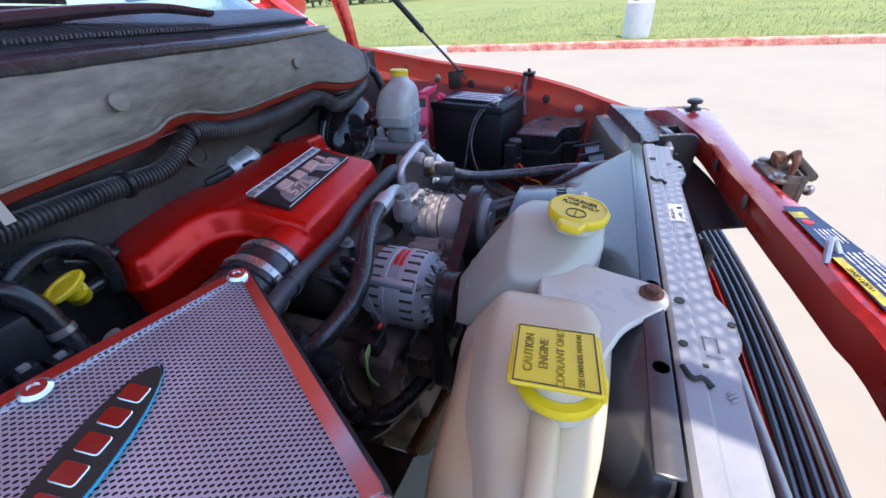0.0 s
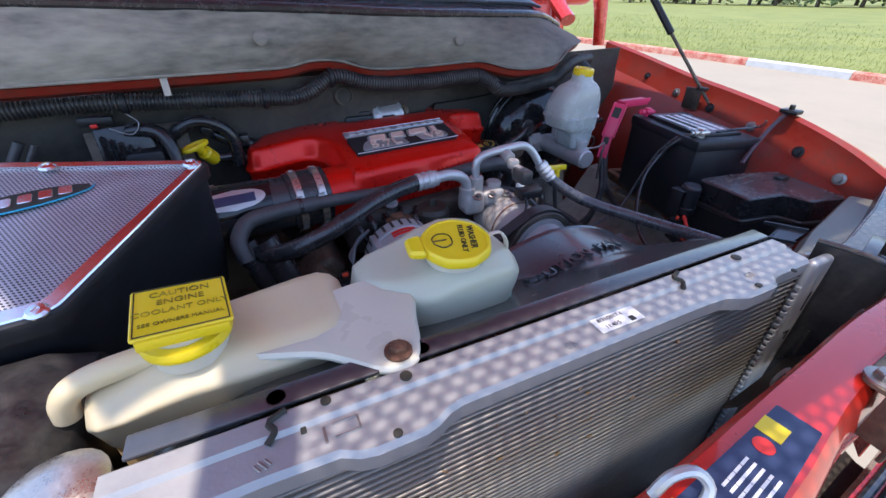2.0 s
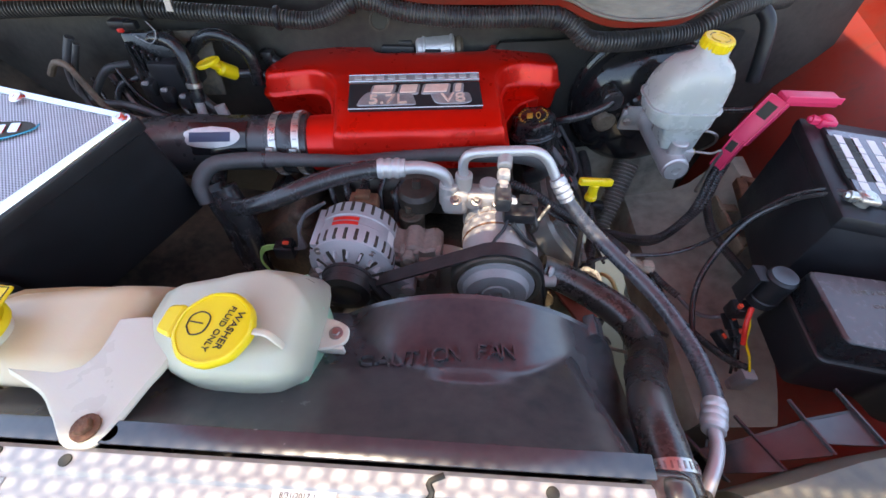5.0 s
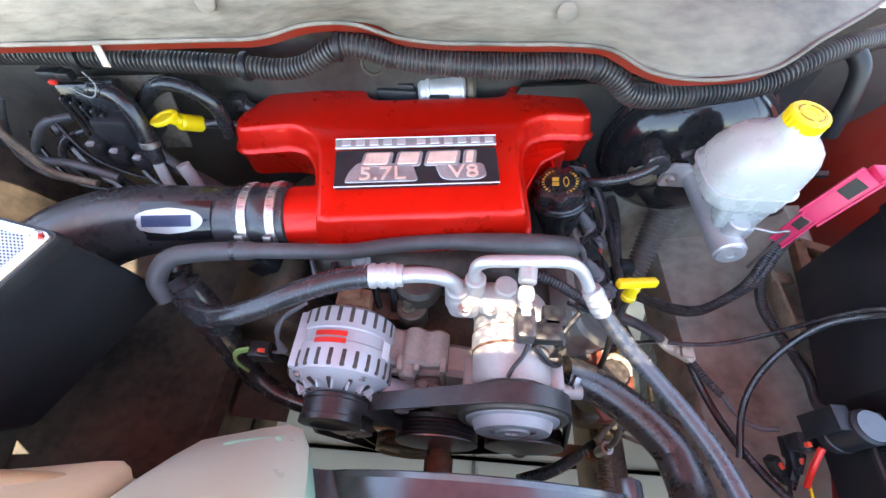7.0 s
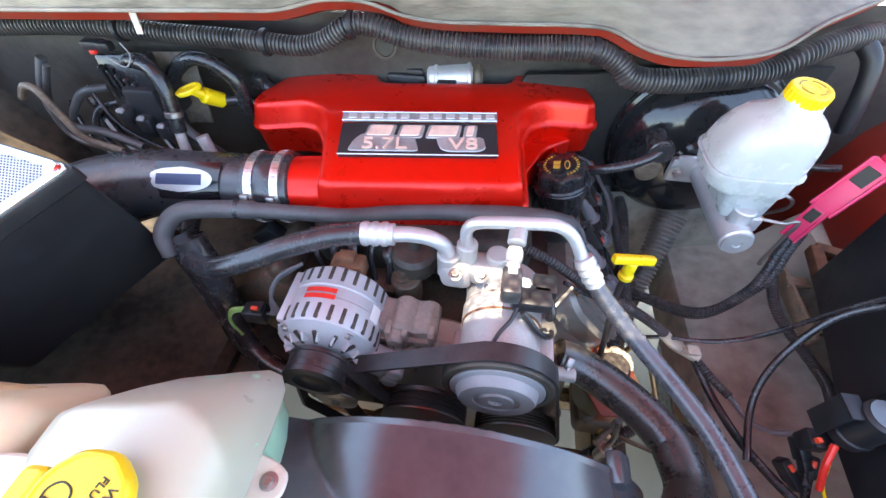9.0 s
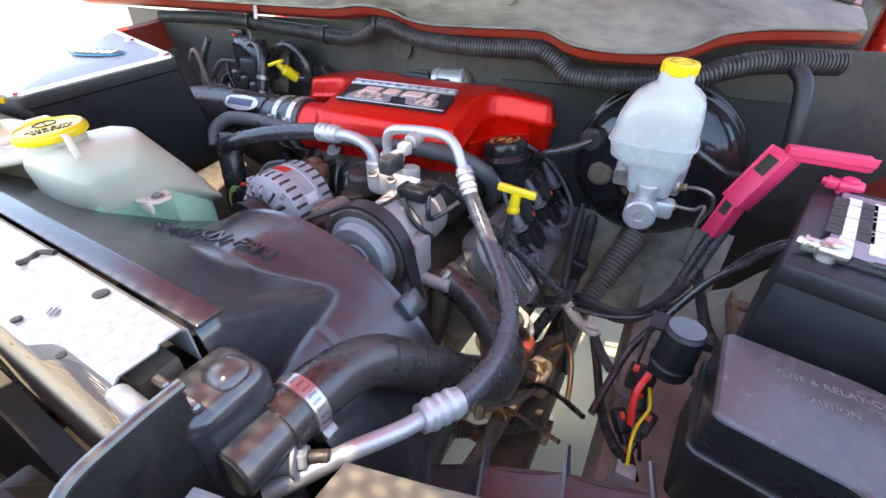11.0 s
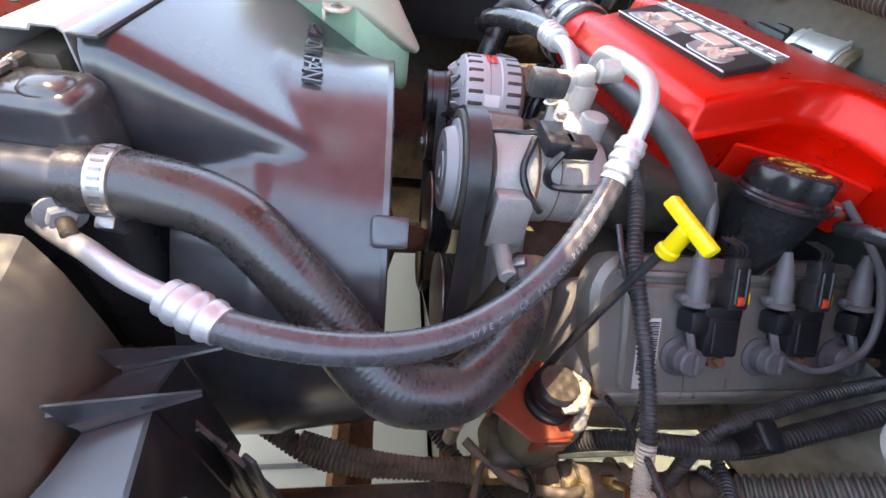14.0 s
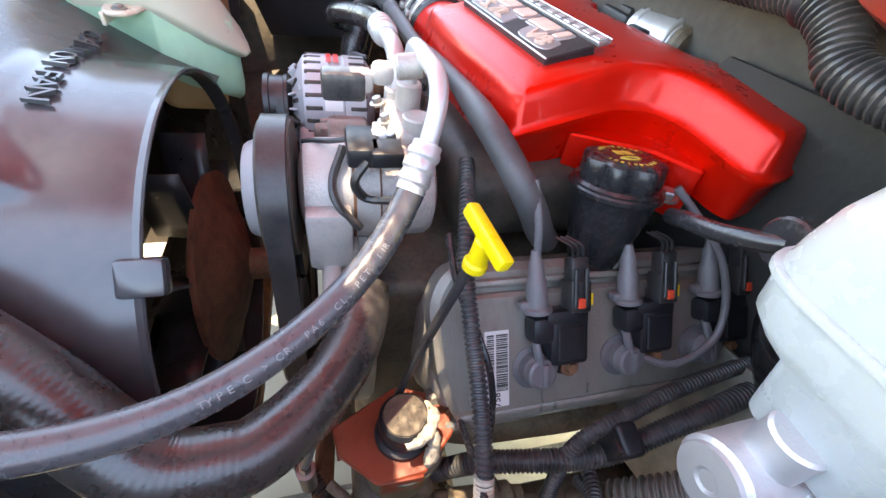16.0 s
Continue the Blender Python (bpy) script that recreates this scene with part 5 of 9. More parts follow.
part("cap_strap", sweep([tilt @ Vector((0.034, 0.004, 0.01)), tilt @ Vector((0.05, 0.004, 0.012)), tilt @ Vector((0.058, 0.002, 0.002)), tilt @ Vector((0.060, 0.002, -0.01))], 0.004, 8, 0.004, flat=0.4), tank_plastic, wcap)
# coolant cap: ring and square printed lid
CC = Vector((-0.294, 0.128, 1.106))
part("neck", lathe([(0.028, 0), (0.028, 0.014), (0.0255, 0.015), (0.0255, 0.034), (0.024, 0.036)], 28, Matrix.Translation(CC)), tank_plastic, bottle)
part("cap_ring", lathe([(0.030, 0.014), (0.0335, 0.016), (0.0345, 0.021), (0.033, 0.025), (0.026, 0.026), (0.026, 0.014)], 36, Matrix.Translation(CC)), yellow, bottle, "yellow cap rim")
lidm = plane_frame((-0.292, 0.134, 1.148), (0.99, 0.10, -0.11), (-0.10, 0.99, 0.03))
lid = part("coolant_lid", moved(slab([(-0.034, -0.032), (0.034, -0.032), (0.034, 0.031), (-0.034, 0.031)], -0.003, 0.0005, 0.003, 0.001), lidm), yellow, bottle, "square yellow printed coolant lid")
part("lid_skirt", moved(box((0, -0.033, -0.005), (0.062, 0.004, 0.009), 0.0015), lidm), yellow, lid)
part("lid_skirt", moved(box((0, 0.030, -0.006), (0.050, 0.006, 0.010), 0.002), lidm), yellow, lid)
part("lid_writing", join(*[letters(tx, sz, 0.0003, lidm @ Matrix.Translation((0, yy, 0.001))) for tx, sz, yy in (("CAUTION", 0.0095, 0.019), ("ENGINE", 0.0095, 0.008), ("COOLANT ONLY", 0.0084, -0.004), ("SEE OWNERS MANUAL", 0.0056, -0.018))]), worn_ink, lid)
rim = [lidm @ Vector((x, y, 0.0008)) for x, y in ((-0.0315, -0.0295), (0.0315, -0.0295), (0.0315, 0.0285), (-0.0315, 0.0285), (-0.0315, -0.0295))]
part("lid_border", join(*[rod(a, b, 0.0005, 6, 0.0001) for a, b in zip(rim[:-1], rim[1:])]), ink, lid)

# ---- hoses and air conditioning lines ----
ac = thing("air_conditioning_hose", "black air conditioning hose with aluminium ends", "hose", (0.42, 0.35, 0.97))
part("hose", sweep([(0.350, 0.464, 1.026), (0.372, 0.447, 1.006), (0.402, 0.420, 0.986), (0.432, 0.388, 0.974), (0.460, 0.352, 0.968), (0.483, 0.312, 0.966), (0.497, 0.268, 0.968), (0.503, 0.222, 0.975), (0.501, 0.180, 0.983), (0.495, 0.150, 0.988)], 0.0118, 18, 0.005), ac_rubber, ac, "smooth black hose with printed lettering")
ferrule((0.330, 0.478, 1.056), (0.353, 0.461, 1.023), 0.0125, bright_alu, ac)
ferrule((0.4965, 0.155, 0.9875), (0.478, 0.117, 0.994), 0.0128, bright_alu, ac)
part("tube", sweep([(0.330, 0.478, 1.054), (0.312, 0.487, 1.082), (0.290, 0.489, 1.096), (0.255, 0.487, 1.097), (0.215, 0.487, 1.093), (0.190, 0.488, 1.086), (0.180, 0.488, 1.070), (0.182, 0.488, 1.040)], 0.0082, 16, 0.004), bright_alu, ac, "bent aluminium pipe")
part("tube", sweep([(0.480, 0.120, 0.994), (0.473, 0.100, 1.000), (0.463, 0.082, 1.003), (0.449, 0.062, 1.003), (0.432, 0.036, 1.000), (0.414, 0.012, 0.996)], 0.0075, 14, 0.004), bright_alu, ac)
hose_line = spline([(0.350, 0.464, 1.026), (0.372, 0.447, 1.006), (0.402, 0.420, 0.986), (0.432, 0.388, 0.974), (0.460, 0.352, 0.968), (0.483, 0.312, 0.966), (0.497, 0.268, 0.968), (0.503, 0.222, 0.975), (0.501, 0.180, 0.983), (0.495, 0.150, 0.988)], 0.002)
wr = None
for i, ch in enumerate("TYPE C > CR. PA6. CL. PET. IIR"[::-1]):
    if ch == " ":
        continue
    k = 28 + int(i * 2.75)
    c, d = hose_line[k], (hose_line[k + 1] - hose_line[k - 1]).normalized()
    side = Vector((0.80, 0.15, 0.58))
    side = (side - d * side.dot(d)).normalized()
    b = letters(ch, 0.0072, 0.00015, plane_frame(c + side * 0.01195, -d, side.cross(-d)))
    wr = join(wr, b) if wr else b
part("printing", wr, grey_plastic, ac, "pale print along the hose", kind="stuff")

suc = thing("suction_hose", "thick black suction hose with an aluminium elbow", "hose", (-0.05, 0.46, 1.05))
part("hose", sweep([(0.045, 0.470, 1.065), (0.0, 0.462, 1.060), (-0.05, 0.445, 1.052), (-0.10, 0.425, 1.040), (-0.15, 0.418, 1.022), (-0.20, 0.432, 1.002), (-0.235, 0.46, 0.988), (-0.262, 0.50, 0.985), (-0.275, 0.54, 0.99)], 0.0150, 18, 0.006), rubber, suc)
ferrule((0.038, 0.4695, 1.0645), (0.088, 0.473, 1.066), 0.0148, bright_alu, suc)
part("tube", sweep([(0.086, 0.473, 1.066), (0.110, 0.476, 1.066), (0.135, 0.478, 1.060), (0.152, 0.479, 1.046), (0.158, 0.480, 1.020)], 0.0105, 16, 0.004), bright_alu, suc)

sens = thing("temperature_sensor", "small grey screwed sensor beside the radiator outlet", "sensor", (0.42, 0.035, 1.01))
part("body", join(rod((0.400, 0.022, 1.012), (0.424, 0.038, 1.011), 0.011, 16, 0.003), hexbolt((0.424, 0.038, 1.011), (0.8, 0.55, 0), 0.009, 0.008)), grey_plastic, sens)
part("tip", rod((0.428, 0.041, 1.010), (0.443, 0.052, 1.009), 0.0050), dark_metal, sens)
heat = thing("heater_hose", "black heater hose along the engine cover", "hose", (0.05, 0.54, 1.03))
part("hose", sweep([(-0.262, 0.455, 0.985), (-0.268, 0.470, 1.015), (-0.25, 0.492, 1.036), (-0.215, 0.503, 1.040), (-0.15, 0.512, 1.040), (-0.075, 0.520, 1.036), (0.0, 0.528, 1.032), (0.06, 0.545, 1.030), (0.14, 0.556, 1.032), (0.235, 0.556, 1.038), (0.285, 0.560, 1.034), (0.322, 0.575, 1.012), (0.335, 0.592, 0.985), (0.332, 0.61, 0.955), (0.32, 0.63, 0.93)],
     lambda u: 0.0135 if u < 0.25 else 0.0115 + 0.0035 * min(1, max(0, (u - 0.6) * 8)), 18, 0.006), grey_hose, heat)
part("sleeve", rod((-0.165, 0.511, 1.040), (-0.155, 0.512, 1.040), 0.0148), rubber, heat)
down = thing("heater_hose", "black hose running down behind the alternator", "hose", (-0.2, 0.42, 0.85))
part("hose", sweep([(-0.23, 0.47, 1.01), (-0.215, 0.455, 0.97), (-0.205, 0.445, 0.93), (-0.205, 0.435, 0.87), (-0.185, 0.41, 0.81), (-0.14, 0.385, 0.785), (-0.06, 0.365, 0.775)], lambda u: 0.022 - 0.006 * min(1, max(0, (u - 0.25) * 4)), 18, 0.006, wob=0.06), rubber, down)
copy_thing(down, Matrix.Translation((-0.232, 0.435, 0.842)))

upper = thing("radiator_hose", "black ribbed upper radiator hose", "hose", (0.44, 0.22, 0.9))
UP = [(0.403, 0.040, 1.026), (0.402, 0.062, 1.024), (0.403, 0.092, 1.020), (0.405, 0.122, 1.011), (0.413, 0.150, 0.997), (0.429, 0.180, 0.968), (0.447, 0.210, 0.935), (0.470, 0.240, 0.905), (0.487, 0.272, 0.884), (0.484, 0.318, 0.872), (0.462, 0.353, 0.868), (0.432, 0.382, 0.866), (0.398, 0.405, 0.868), (0.362, 0.42, 0.874), (0.33, 0.425, 0.884)]
part("hose", sweep(UP, lambda u: 0.0245 + 0.0035 * min(1, max(0, (u - 0.35) * 4)), 26, 0.006, wob=0.006), hose_rubber, upper)
ribs = sweep(UP[4:10], lambda u: 0.0251 + 0.0035 * min(1, max(0, u * 2.0 - 0.25)), 26, ridge=0.00014, pitch=0.0055)
part("sleeve", ribs, hose_rubber, upper, "ribbed protective sleeve")
inlet = part("inlet", join(lathe([(0.0185, 0.0), (0.0205, 0.001), (0.0205, 0.058), (0.019, 0.059)], 28, along((0.406, 0.002, 1.030), (0.403, 0.060, 1.024))), lathe([(0.0165, -0.0006), (0.0165, 0.0004)], 28, along((0.406, 0.002, 1.030), (0.403, 0.060, 1.024))), box((0.385, 0.03, 1.015), (0.03, 0.03, 0.04), 0.008, 2)), shroud_plastic, upper, "black plastic radiator inlet")
worm_clamp((0.4025, 0.066, 1.0235), (0.0, 0.03, -0.002), 0.0252, 0.014, upper, (0.75, 0, -0.6))
worm_clamp((0.345, 0.424, 0.880), (0.03, -0.005, -0.008), 0.0252, 0.012, upper, (0, -0.6, 0.8))

# ---- engine ----
block = thing("engine_block", "dark grimy engine block and front cover", "engine", (0.12, 0.6, 0.5))
part("block", box((0.12, 0.65, 0.66), (0.34, 0.46, 0.34), 0.03, 3), dark_metal, block)
part("front_cover", slab([(-0.02, 0.56), (0.30, 0.56), (0.33, 0.70), (0.26, 0.88), (0.16, 0.93), (0.04, 0.90), (-0.04, 0.72)], 0, 0.05, 0.03, 0.008, plane_frame((0, 0.445, 0), (1, 0, 0), (0, 0, 1))), cast_alu, block, "dirty cast aluminium timing cover")
part("intake_valley", box((0.10, 0.70, 0.94), (0.36, 0.34, 0.10), 0.03, 3), grimy_black, block, "black plastic intake under the cover")
part("head", box((-0.14, 0.68, 0.80), (0.16, 0.42, 0.22), 0.02, 2, Euler((0, radians(-38), 0)).to_matrix().to_4x4()), dark_metal, block)
part("head", box((0.325, 0.70, 0.755), (0.14, 0.40, 0.20), 0.02, 2, Euler((0, radians(38), 0)).to_matrix().to_4x4()), cast_alu, block)
mb = slab([(0.052, 0.85), (0.150, 0.85), (0.152, 0.946), (0.138, 0.958), (0.120, 0.950), (0.108, 0.962), (0.092, 0.960), (0.084, 0.946), (0.066, 0.954), (0.054, 0.944)], 0, 0.055, 0.006, 0.004, plane_frame((0, 0.452, 0), (1, 0, 0), (0, 0, 1)))
part("mount_bracket", mb, dusty_cast, block, "dusty brown cast accessory bracket")
for x in (0.060, 0.084, 0.108, 0.145):
    part("bracket_rib", box((x, 0.399, 0.905), (0.009, 0.022, 0.10), 0.003, 2), dusty_cast, block)
for z in (0.930, 0.888):
    part("bracket_rib", box((0.10, 0.396, z), (0.095, 0.014, 0.011), 0.003, 2), dusty_cast, block)
for x, z in ((0.096, 0.942), (0.132, 0.905)):
    part("bracket_boss", rod((x, 0.380, z), (x, 0.405, z), 0.0115, 18, 0.003), dusty_cast, block)
part("vacuum_pot", join(lathe([(0.02, -0.03), (0.034, -0.028), (0.036, -0.02), (0.036, 0.004), (0.030, 0.012), (0.012, 0.014)], 26, Matrix.Translation((0.098, 0.520, 0.972))), box((0.098, 0.52, 0.992), (0.016, 0.012, 0.022), 0.003), rod((0.05, 0.515, 0.965), (0.075, 0.52, 0.968), 0.010)), grimy_black, block, "black plastic pot behind the bracket")
for k_ in range(6):
    part("small_hose", sweep([(-0.07 + 0.035 * k_, 0.54, 0.985 - 0.006 * (k_ % 3)), (-0.06 + 0.03 * k_, 0.515, 0.970), (-0.05 + 0.028 * k_, 0.50, 0.945 - 0.01 * (k_ % 2)), (-0.02 + 0.02 * k_, 0.49, 0.90)], 0.005 + 0.002 * (k_ % 3), 10, 0.006), rubber, block)
part("bracket_bolt", join(rod((0.118, 0.380, 0.865), (0.118, 0.380, 0.915), 0.0065), hexbolt((0.118, 0.380, 0.915), (0, 0, 1), 0.0085, 0.010), lathe([(0.012, 0), (0.011, 0.003)], 18, Matrix.Translation((0.118, 0.380, 0.906)))), dusty_cast, block)
part("water_outlet", join(rod((0.09, 0.49, 0.90), (0.09, 0.49, 0.95), 0.024), hexbolt((0.085, 0.488, 0.952), (0, 0, 1), 0.008, 0.014), box((0.06, 0.50, 0.90), (0.09, 0.05, 0.05), 0.01)), dark_metal, block)
part("front_pipe", sweep([(0.30, 0.36, 0.62), (0.31, 0.37, 0.70), (0.33, 0.40, 0.80), (0.33, 0.425, 0.885)], 0.022, 12, 0.01), dark_metal, block)
part("front_pipe", rod((0.36, 0.40, 0.60), (0.36, 0.40, 0.72), 0.012), dark_metal, block)
part("exhaust_manifold", join(sweep([(0.385, 0.50, 0.672), (0.405, 0.56, 0.668), (0.41, 0.66, 0.662), (0.41, 0.76, 0.655), (0.40, 0.88, 0.63), (0.38, 0.98, 0.56)], 0.026, 16, 0.008), *[sweep([(0.36, y, 0.70), (0.385, y + 0.005, 0.69), (0.405, y + 0.01, 0.668)], 0.019, 12, 0.006) for y in (0.56, 0.66, 0.76)]), tan_cast, block, "tan heat-stained exhaust manifold")
part("oil_pan", box((0.12, 0.62, 0.44), (0.26, 0.42, 0.12), 0.03, 3), dark_metal, block)

# right valve cover, an inclined casting
vm1 = plane_frame((0.405, 0.715, 0.862), (0, 1, 0), (-0.60, 0, 0.80))
vc = thing("valve_cover", "grey metal valve cover, dusty, with ignition coils", "valve cover", m=vm1.copy())
part("cover", moved(join(slab([(-0.195, -0.100), (0.21, -0.092), (0.21, 0.085), (-0.205, 0.085), (-0.226, 0.05), (-0.218, -0.04)], -0.055, -0.006, 0.02, 0.008), slab([(-0.186, -0.078), (0.20, -0.07), (0.20, 0.055), (-0.19, 0.055)], -0.01, 0.004, 0.018, 0.004),
     slab([(-0.225, -0.120), (0.22, -0.108), (0.22, -0.07), (-0.225, -0.07)], -0.07, -0.045, 0.01, 0.004), box((0.0, -0.100, -0.030), (0.42, 0.010, 0.016), 0.004)), vm1), grey_cover, vc, "sand-textured grey casting")
part("rib", moved(join(box((0.0, 0.066, -0.002), (0.40, 0.008, 0.012), 0.003), box((0.0, -0.078, -0.002), (0.40, 0.010, 0.012), 0.003)), vm1), grey_cover, vc)
lab = part("barcode_label", moved(box((-0.158, -0.026, 0.0048), (0.027, 0.084, 0.0008), 0), vm1), label_white, vc, "white barcode label")
bb = None
rng = random.Random(2)
y = -0.050
while y < 0.012:
    w = rng.choice((0.0006, 0.001, 0.0016))
    for x0, wd in ((-0.1655, 0.008), (-0.1525, 0.013)):
        b = box((x0, y, 0.0056), (wd, w, 0.0004), 0)
        bb = join(bb, b) if bb else b
    y += w + rng.choice((0.0006, 0.001))
part("barcode", moved(bb, vm1), ink, lab)
part("label_number", letters("758", 0.011, 0.0003, vm1 @ Matrix.Translation((-0.158, -0.060, 0.0054)) @ Matrix.Rotation(radians(90), 4, "Z")), ink, lab)
for x, y in ((-0.20, -0.088), (-0.05, -0.088), (0.08, -0.088), (0.20, -0.088), (-0.19, 0.07), (0.0, 0.07)):
    part("bolt", moved(hexbolt((x, y, -0.04 if y < 0 else -0.006), (0, 0, 1), 0.0065, 0.007), vm1), rust if x < -0.1 else steel, vc)


def coil_set(y):
    """One ignition coil with its plug tube, grey boot, connector and lead."""
    c = thing("ignition_coil", "black ignition coil with a grey boot and plug cap", "ignition coil", m=vm1 @ Matrix.Translation((y - 0.715, 0, 0)), group="coils on the valve cover")
    m = WORLD_OF[c.name]
    part("plug_cap", moved(join(lathe([(0.023, 0), (0.024, 0.004), (0.020, 0.006)], 24, Matrix.Translation((0, -0.028, 0.003))), lathe([(0.0185, 0), (0.018, 0.016), (0.0165, 0.018), (0.016, 0.024), (0.013, 0.026)], 22, Matrix.Translation((0, -0.028, 0.004))),
         box((0.002, -0.028, 0.031), (0.007, 0.024, 0.006), 0.002), box((0.012, -0.022, 0.020), (0.016, 0.014, 0.014), 0.004)), m), grey_rubber, c, "round grey plug cap")
    part("body", moved(join(box((0.030, 0.004, 0.016), (0.044, 0.050, 0.030), 0.005), box((0.002, 0.018, 0.018), (0.026, 0.028, 0.026), 0.006), box((0.028, 0.030, 0.018), (0.048, 0.016, 0.026), 0.004), box((0.036, -0.026, 0.010), (0.022, 0.022, 0.016), 0.004), box((0.030, 0.004, 0.0325), (0.030, 0.036, 0.003), 0.001, 1)), m), matte_black, c)
    part("boot", moved(join(lathe([(0.0115, 0), (0.0150, 0.002), (0.0150, 0.006), (0.0112, 0.008), (0.0106, 0.034), (0.0086, 0.038), (0.0078, 0.052), (0.0056, 0.058), (0.0045, 0.066)], 20, Matrix.Translation((-0.003, 0.036, 0.022)) @ Matrix.Rotation(radians(4), 4, "Z") @ Matrix.Rotation(radians(-86), 4, "X")), box((-0.016, 0.045, 0.020), (0.016, 0.010, 0.012), 0.004)), m), grey_rubber, c, "grey rubber lead boot")
    part("stem", moved(sweep([(-0.006, 0.012, 0.022), (-0.004, -0.006, 0.026), (-0.001, -0.018, 0.026)], 0.0046, 8, 0.004), m), grey_rubber, c)
    con = part("connector", moved(join(box((0.040, 0.052, 0.024), (0.024, 0.034, 0.022), 0.003), box((0.038, 0.080, 0.027), (0.020, 0.026, 0.017), 0.003), box((0.032, 0.062, 0.037), (0.004, 0.040, 0.004), 0.001, 1), box((0.044, 0.062, 0.037), (0.004, 0.040, 0.004), 0.001, 1)), m), black_plastic, c)
    part("lock_tab", moved(box((0.038, 0.046, 0.0365), (0.008, 0.010, 0.006), 0.001), m), orange, con, "red locking tab")
    part("lock_tab", moved(box((0.0535, 0.048, 0.028), (0.003, 0.013, 0.010), 0.001), m), yellow, con, "yellow locking tab")
    for i in range(3):
        part("wire", moved(sweep([(0.032 + 0.006 * i, 0.090, 0.029), (0.027 + 0.006 * i, 0.104, 0.035), (0.014 + 0.006 * i, 0.114, 0.027)], 0.0015, 6, 0.004), m), black_plastic, con)
    part("bolt", moved(hexbolt((0.037, -0.028, 0.018), (0, 0, 1), 0.0065, 0.008), m), rust, c, "rusty bolt")
    return c


first_coil = coil_set(0.598)
for y in (0.706, 0.814):
    copy_thing(first_coil, vm1 @ Matrix.Translation((y - 0.715, 0, 0)))
lead = thing("spark_lead", "grey ignition lead looping over the valve cover", "cable", (0.42, 0.75, 0.88))
part("lead", sweep([vm1 @ Vector(p) for p in ((0.006, -0.026, 0.024), (0.040, -0.034, 0.036), (0.085, -0.010, 0.042), (0.100, 0.03, 0.042), (0.088, 0.08, 0.045), (0.06, 0.12, 0.045), (0.03, 0.16, 0.04))], 0.0042, 10, 0.004), grey_rubber, lead)
part("lead", sweep([vm1 @ Vector(p) for p in ((-0.121, 0.098, 0.024), (-0.124, 0.13, 0.032), (-0.128, 0.17, 0.032))], 0.0042, 10, 0.004), grey_rubber, lead)

# left valve cover, mostly under the intake pipe
lv = thing("valve_cover", "grimy black valve cover below the intake pipe", "valve cover", (-0.16, 0.68, 0.85))
part("cover", box((-0.17, 0.68, 0.88), (0.15, 0.40, 0.05), 0.015, 3, Euler((0, radians(-38), 0)).to_matrix().to_4x4()), dark_metal, lv)
for y in (0.56, 0.66):
    part("coil", box((-0.17, y, 0.93), (0.05, 0.03, 0.04), 0.006, 2, Euler((0, radians(-38), 0)).to_matrix().to_4x4()), matte_black, lv)

# ---- engine cover ----
CM = plane_frame((0.09, 0.655, 1.088), (math.cos(radians(7)), math.sin(radians(7)), 0), (0, 1, 0))
cover = thing("engine_cover", "glossy red engine cover with a chrome and black badge", "engine cover", m=CM.copy())
OUTL = [(-0.157, -0.088), (-0.14, -0.094), (0.14, -0.094), (0.160, -0.088), (0.160, 0.035), (0.178, 0.075), (0.215, 0.092), (0.285, 0.096), (0.302, 0.108), (0.296, 0.150), (0.262, 0.222), (0.245, 0.232), (0.165, 0.232), (0.152, 0.222), (0.146, 0.152),
        (-0.076, 0.152), (-0.082, 0.215), (-0.096, 0.226), (-0.225, 0.222), (-0.245, 0.212), (-0.300, 0.148), (-0.312, 0.126), (-0.306, 0.098), (-0.290, 0.088), (-0.205, 0.082), (-0.178, 0.066), (-0.160, 0.03)]
base_outline = round_poly(OUTL, 0.016, 5)


def cover_top(u, v):
    """Height of the cover's crown over the badge."""
    k = [-0.12, -0.09, -0.05, 0.03, 0.12, 0.2, 0.25]
    h = [-0.036, -0.022, -0.006, 0.010, 0.016, 0.015, 0.010]
    z = sum(float(np.interp(v + d, k, h)) for d in (-0.03, -0.02, -0.01, 0, 0.01, 0.02, 0.03)) / 7
    w = max(0.0, abs(u) - 0.15)
    return z - 0.14 * w * w / (w + 0.03)


def cover_ring(off, dz, follow=1.0):
    out = []
    for p in offset_poly(base_outline, off):
        out.append((p.x, p.y, cover_top(p.x, p.y) * follow + dz))
    return out


rings = [cover_ring(-0.004, -0.095, 0.5), cover_ring(0.0, -0.052, 0.9), cover_ring(0.005, -0.046, 0.9), cover_ring(0.0055, -0.040, 0.9), cover_ring(0.001, -0.037, 0.9), cover_ring(-0.001, -0.032, 0.95), cover_ring(-0.006, -0.012), cover_ring(-0.0085, -0.005), cover_ring(-0.0115, -0.0012), cover_ring(-0.015, 0.0)]
bm = bmesh.new()
vs = [[bm.verts.new(p) for p in r] for r in rings]
n = len(vs[0])
for a, b in zip(vs[:-1], vs[1:]):
    for i in range(n):
        bm.faces.new((a[i], a[(i + 1) % n], b[(i + 1) % n], b[i]))
crown = [Vector((v.co.x, v.co.y)) for v in vs[-1]]
grid = []
for i in range(-24, 25):
    for j in range(-9, 19):
        p = Vector((i * 0.0125, j * 0.0125))
        inside, q = False, crown[-1]
        near = 9.0
        for c in crown:
            if (c.y > p.y) != (q.y > p.y) and p.x < (q.x - c.x) * (p.y - c.y) / (q.y - c.y) + c.x:
                inside = not inside
            near, q = min(near, (c - p).length), c
        if inside and near > 0.007:
            grid.append(p)
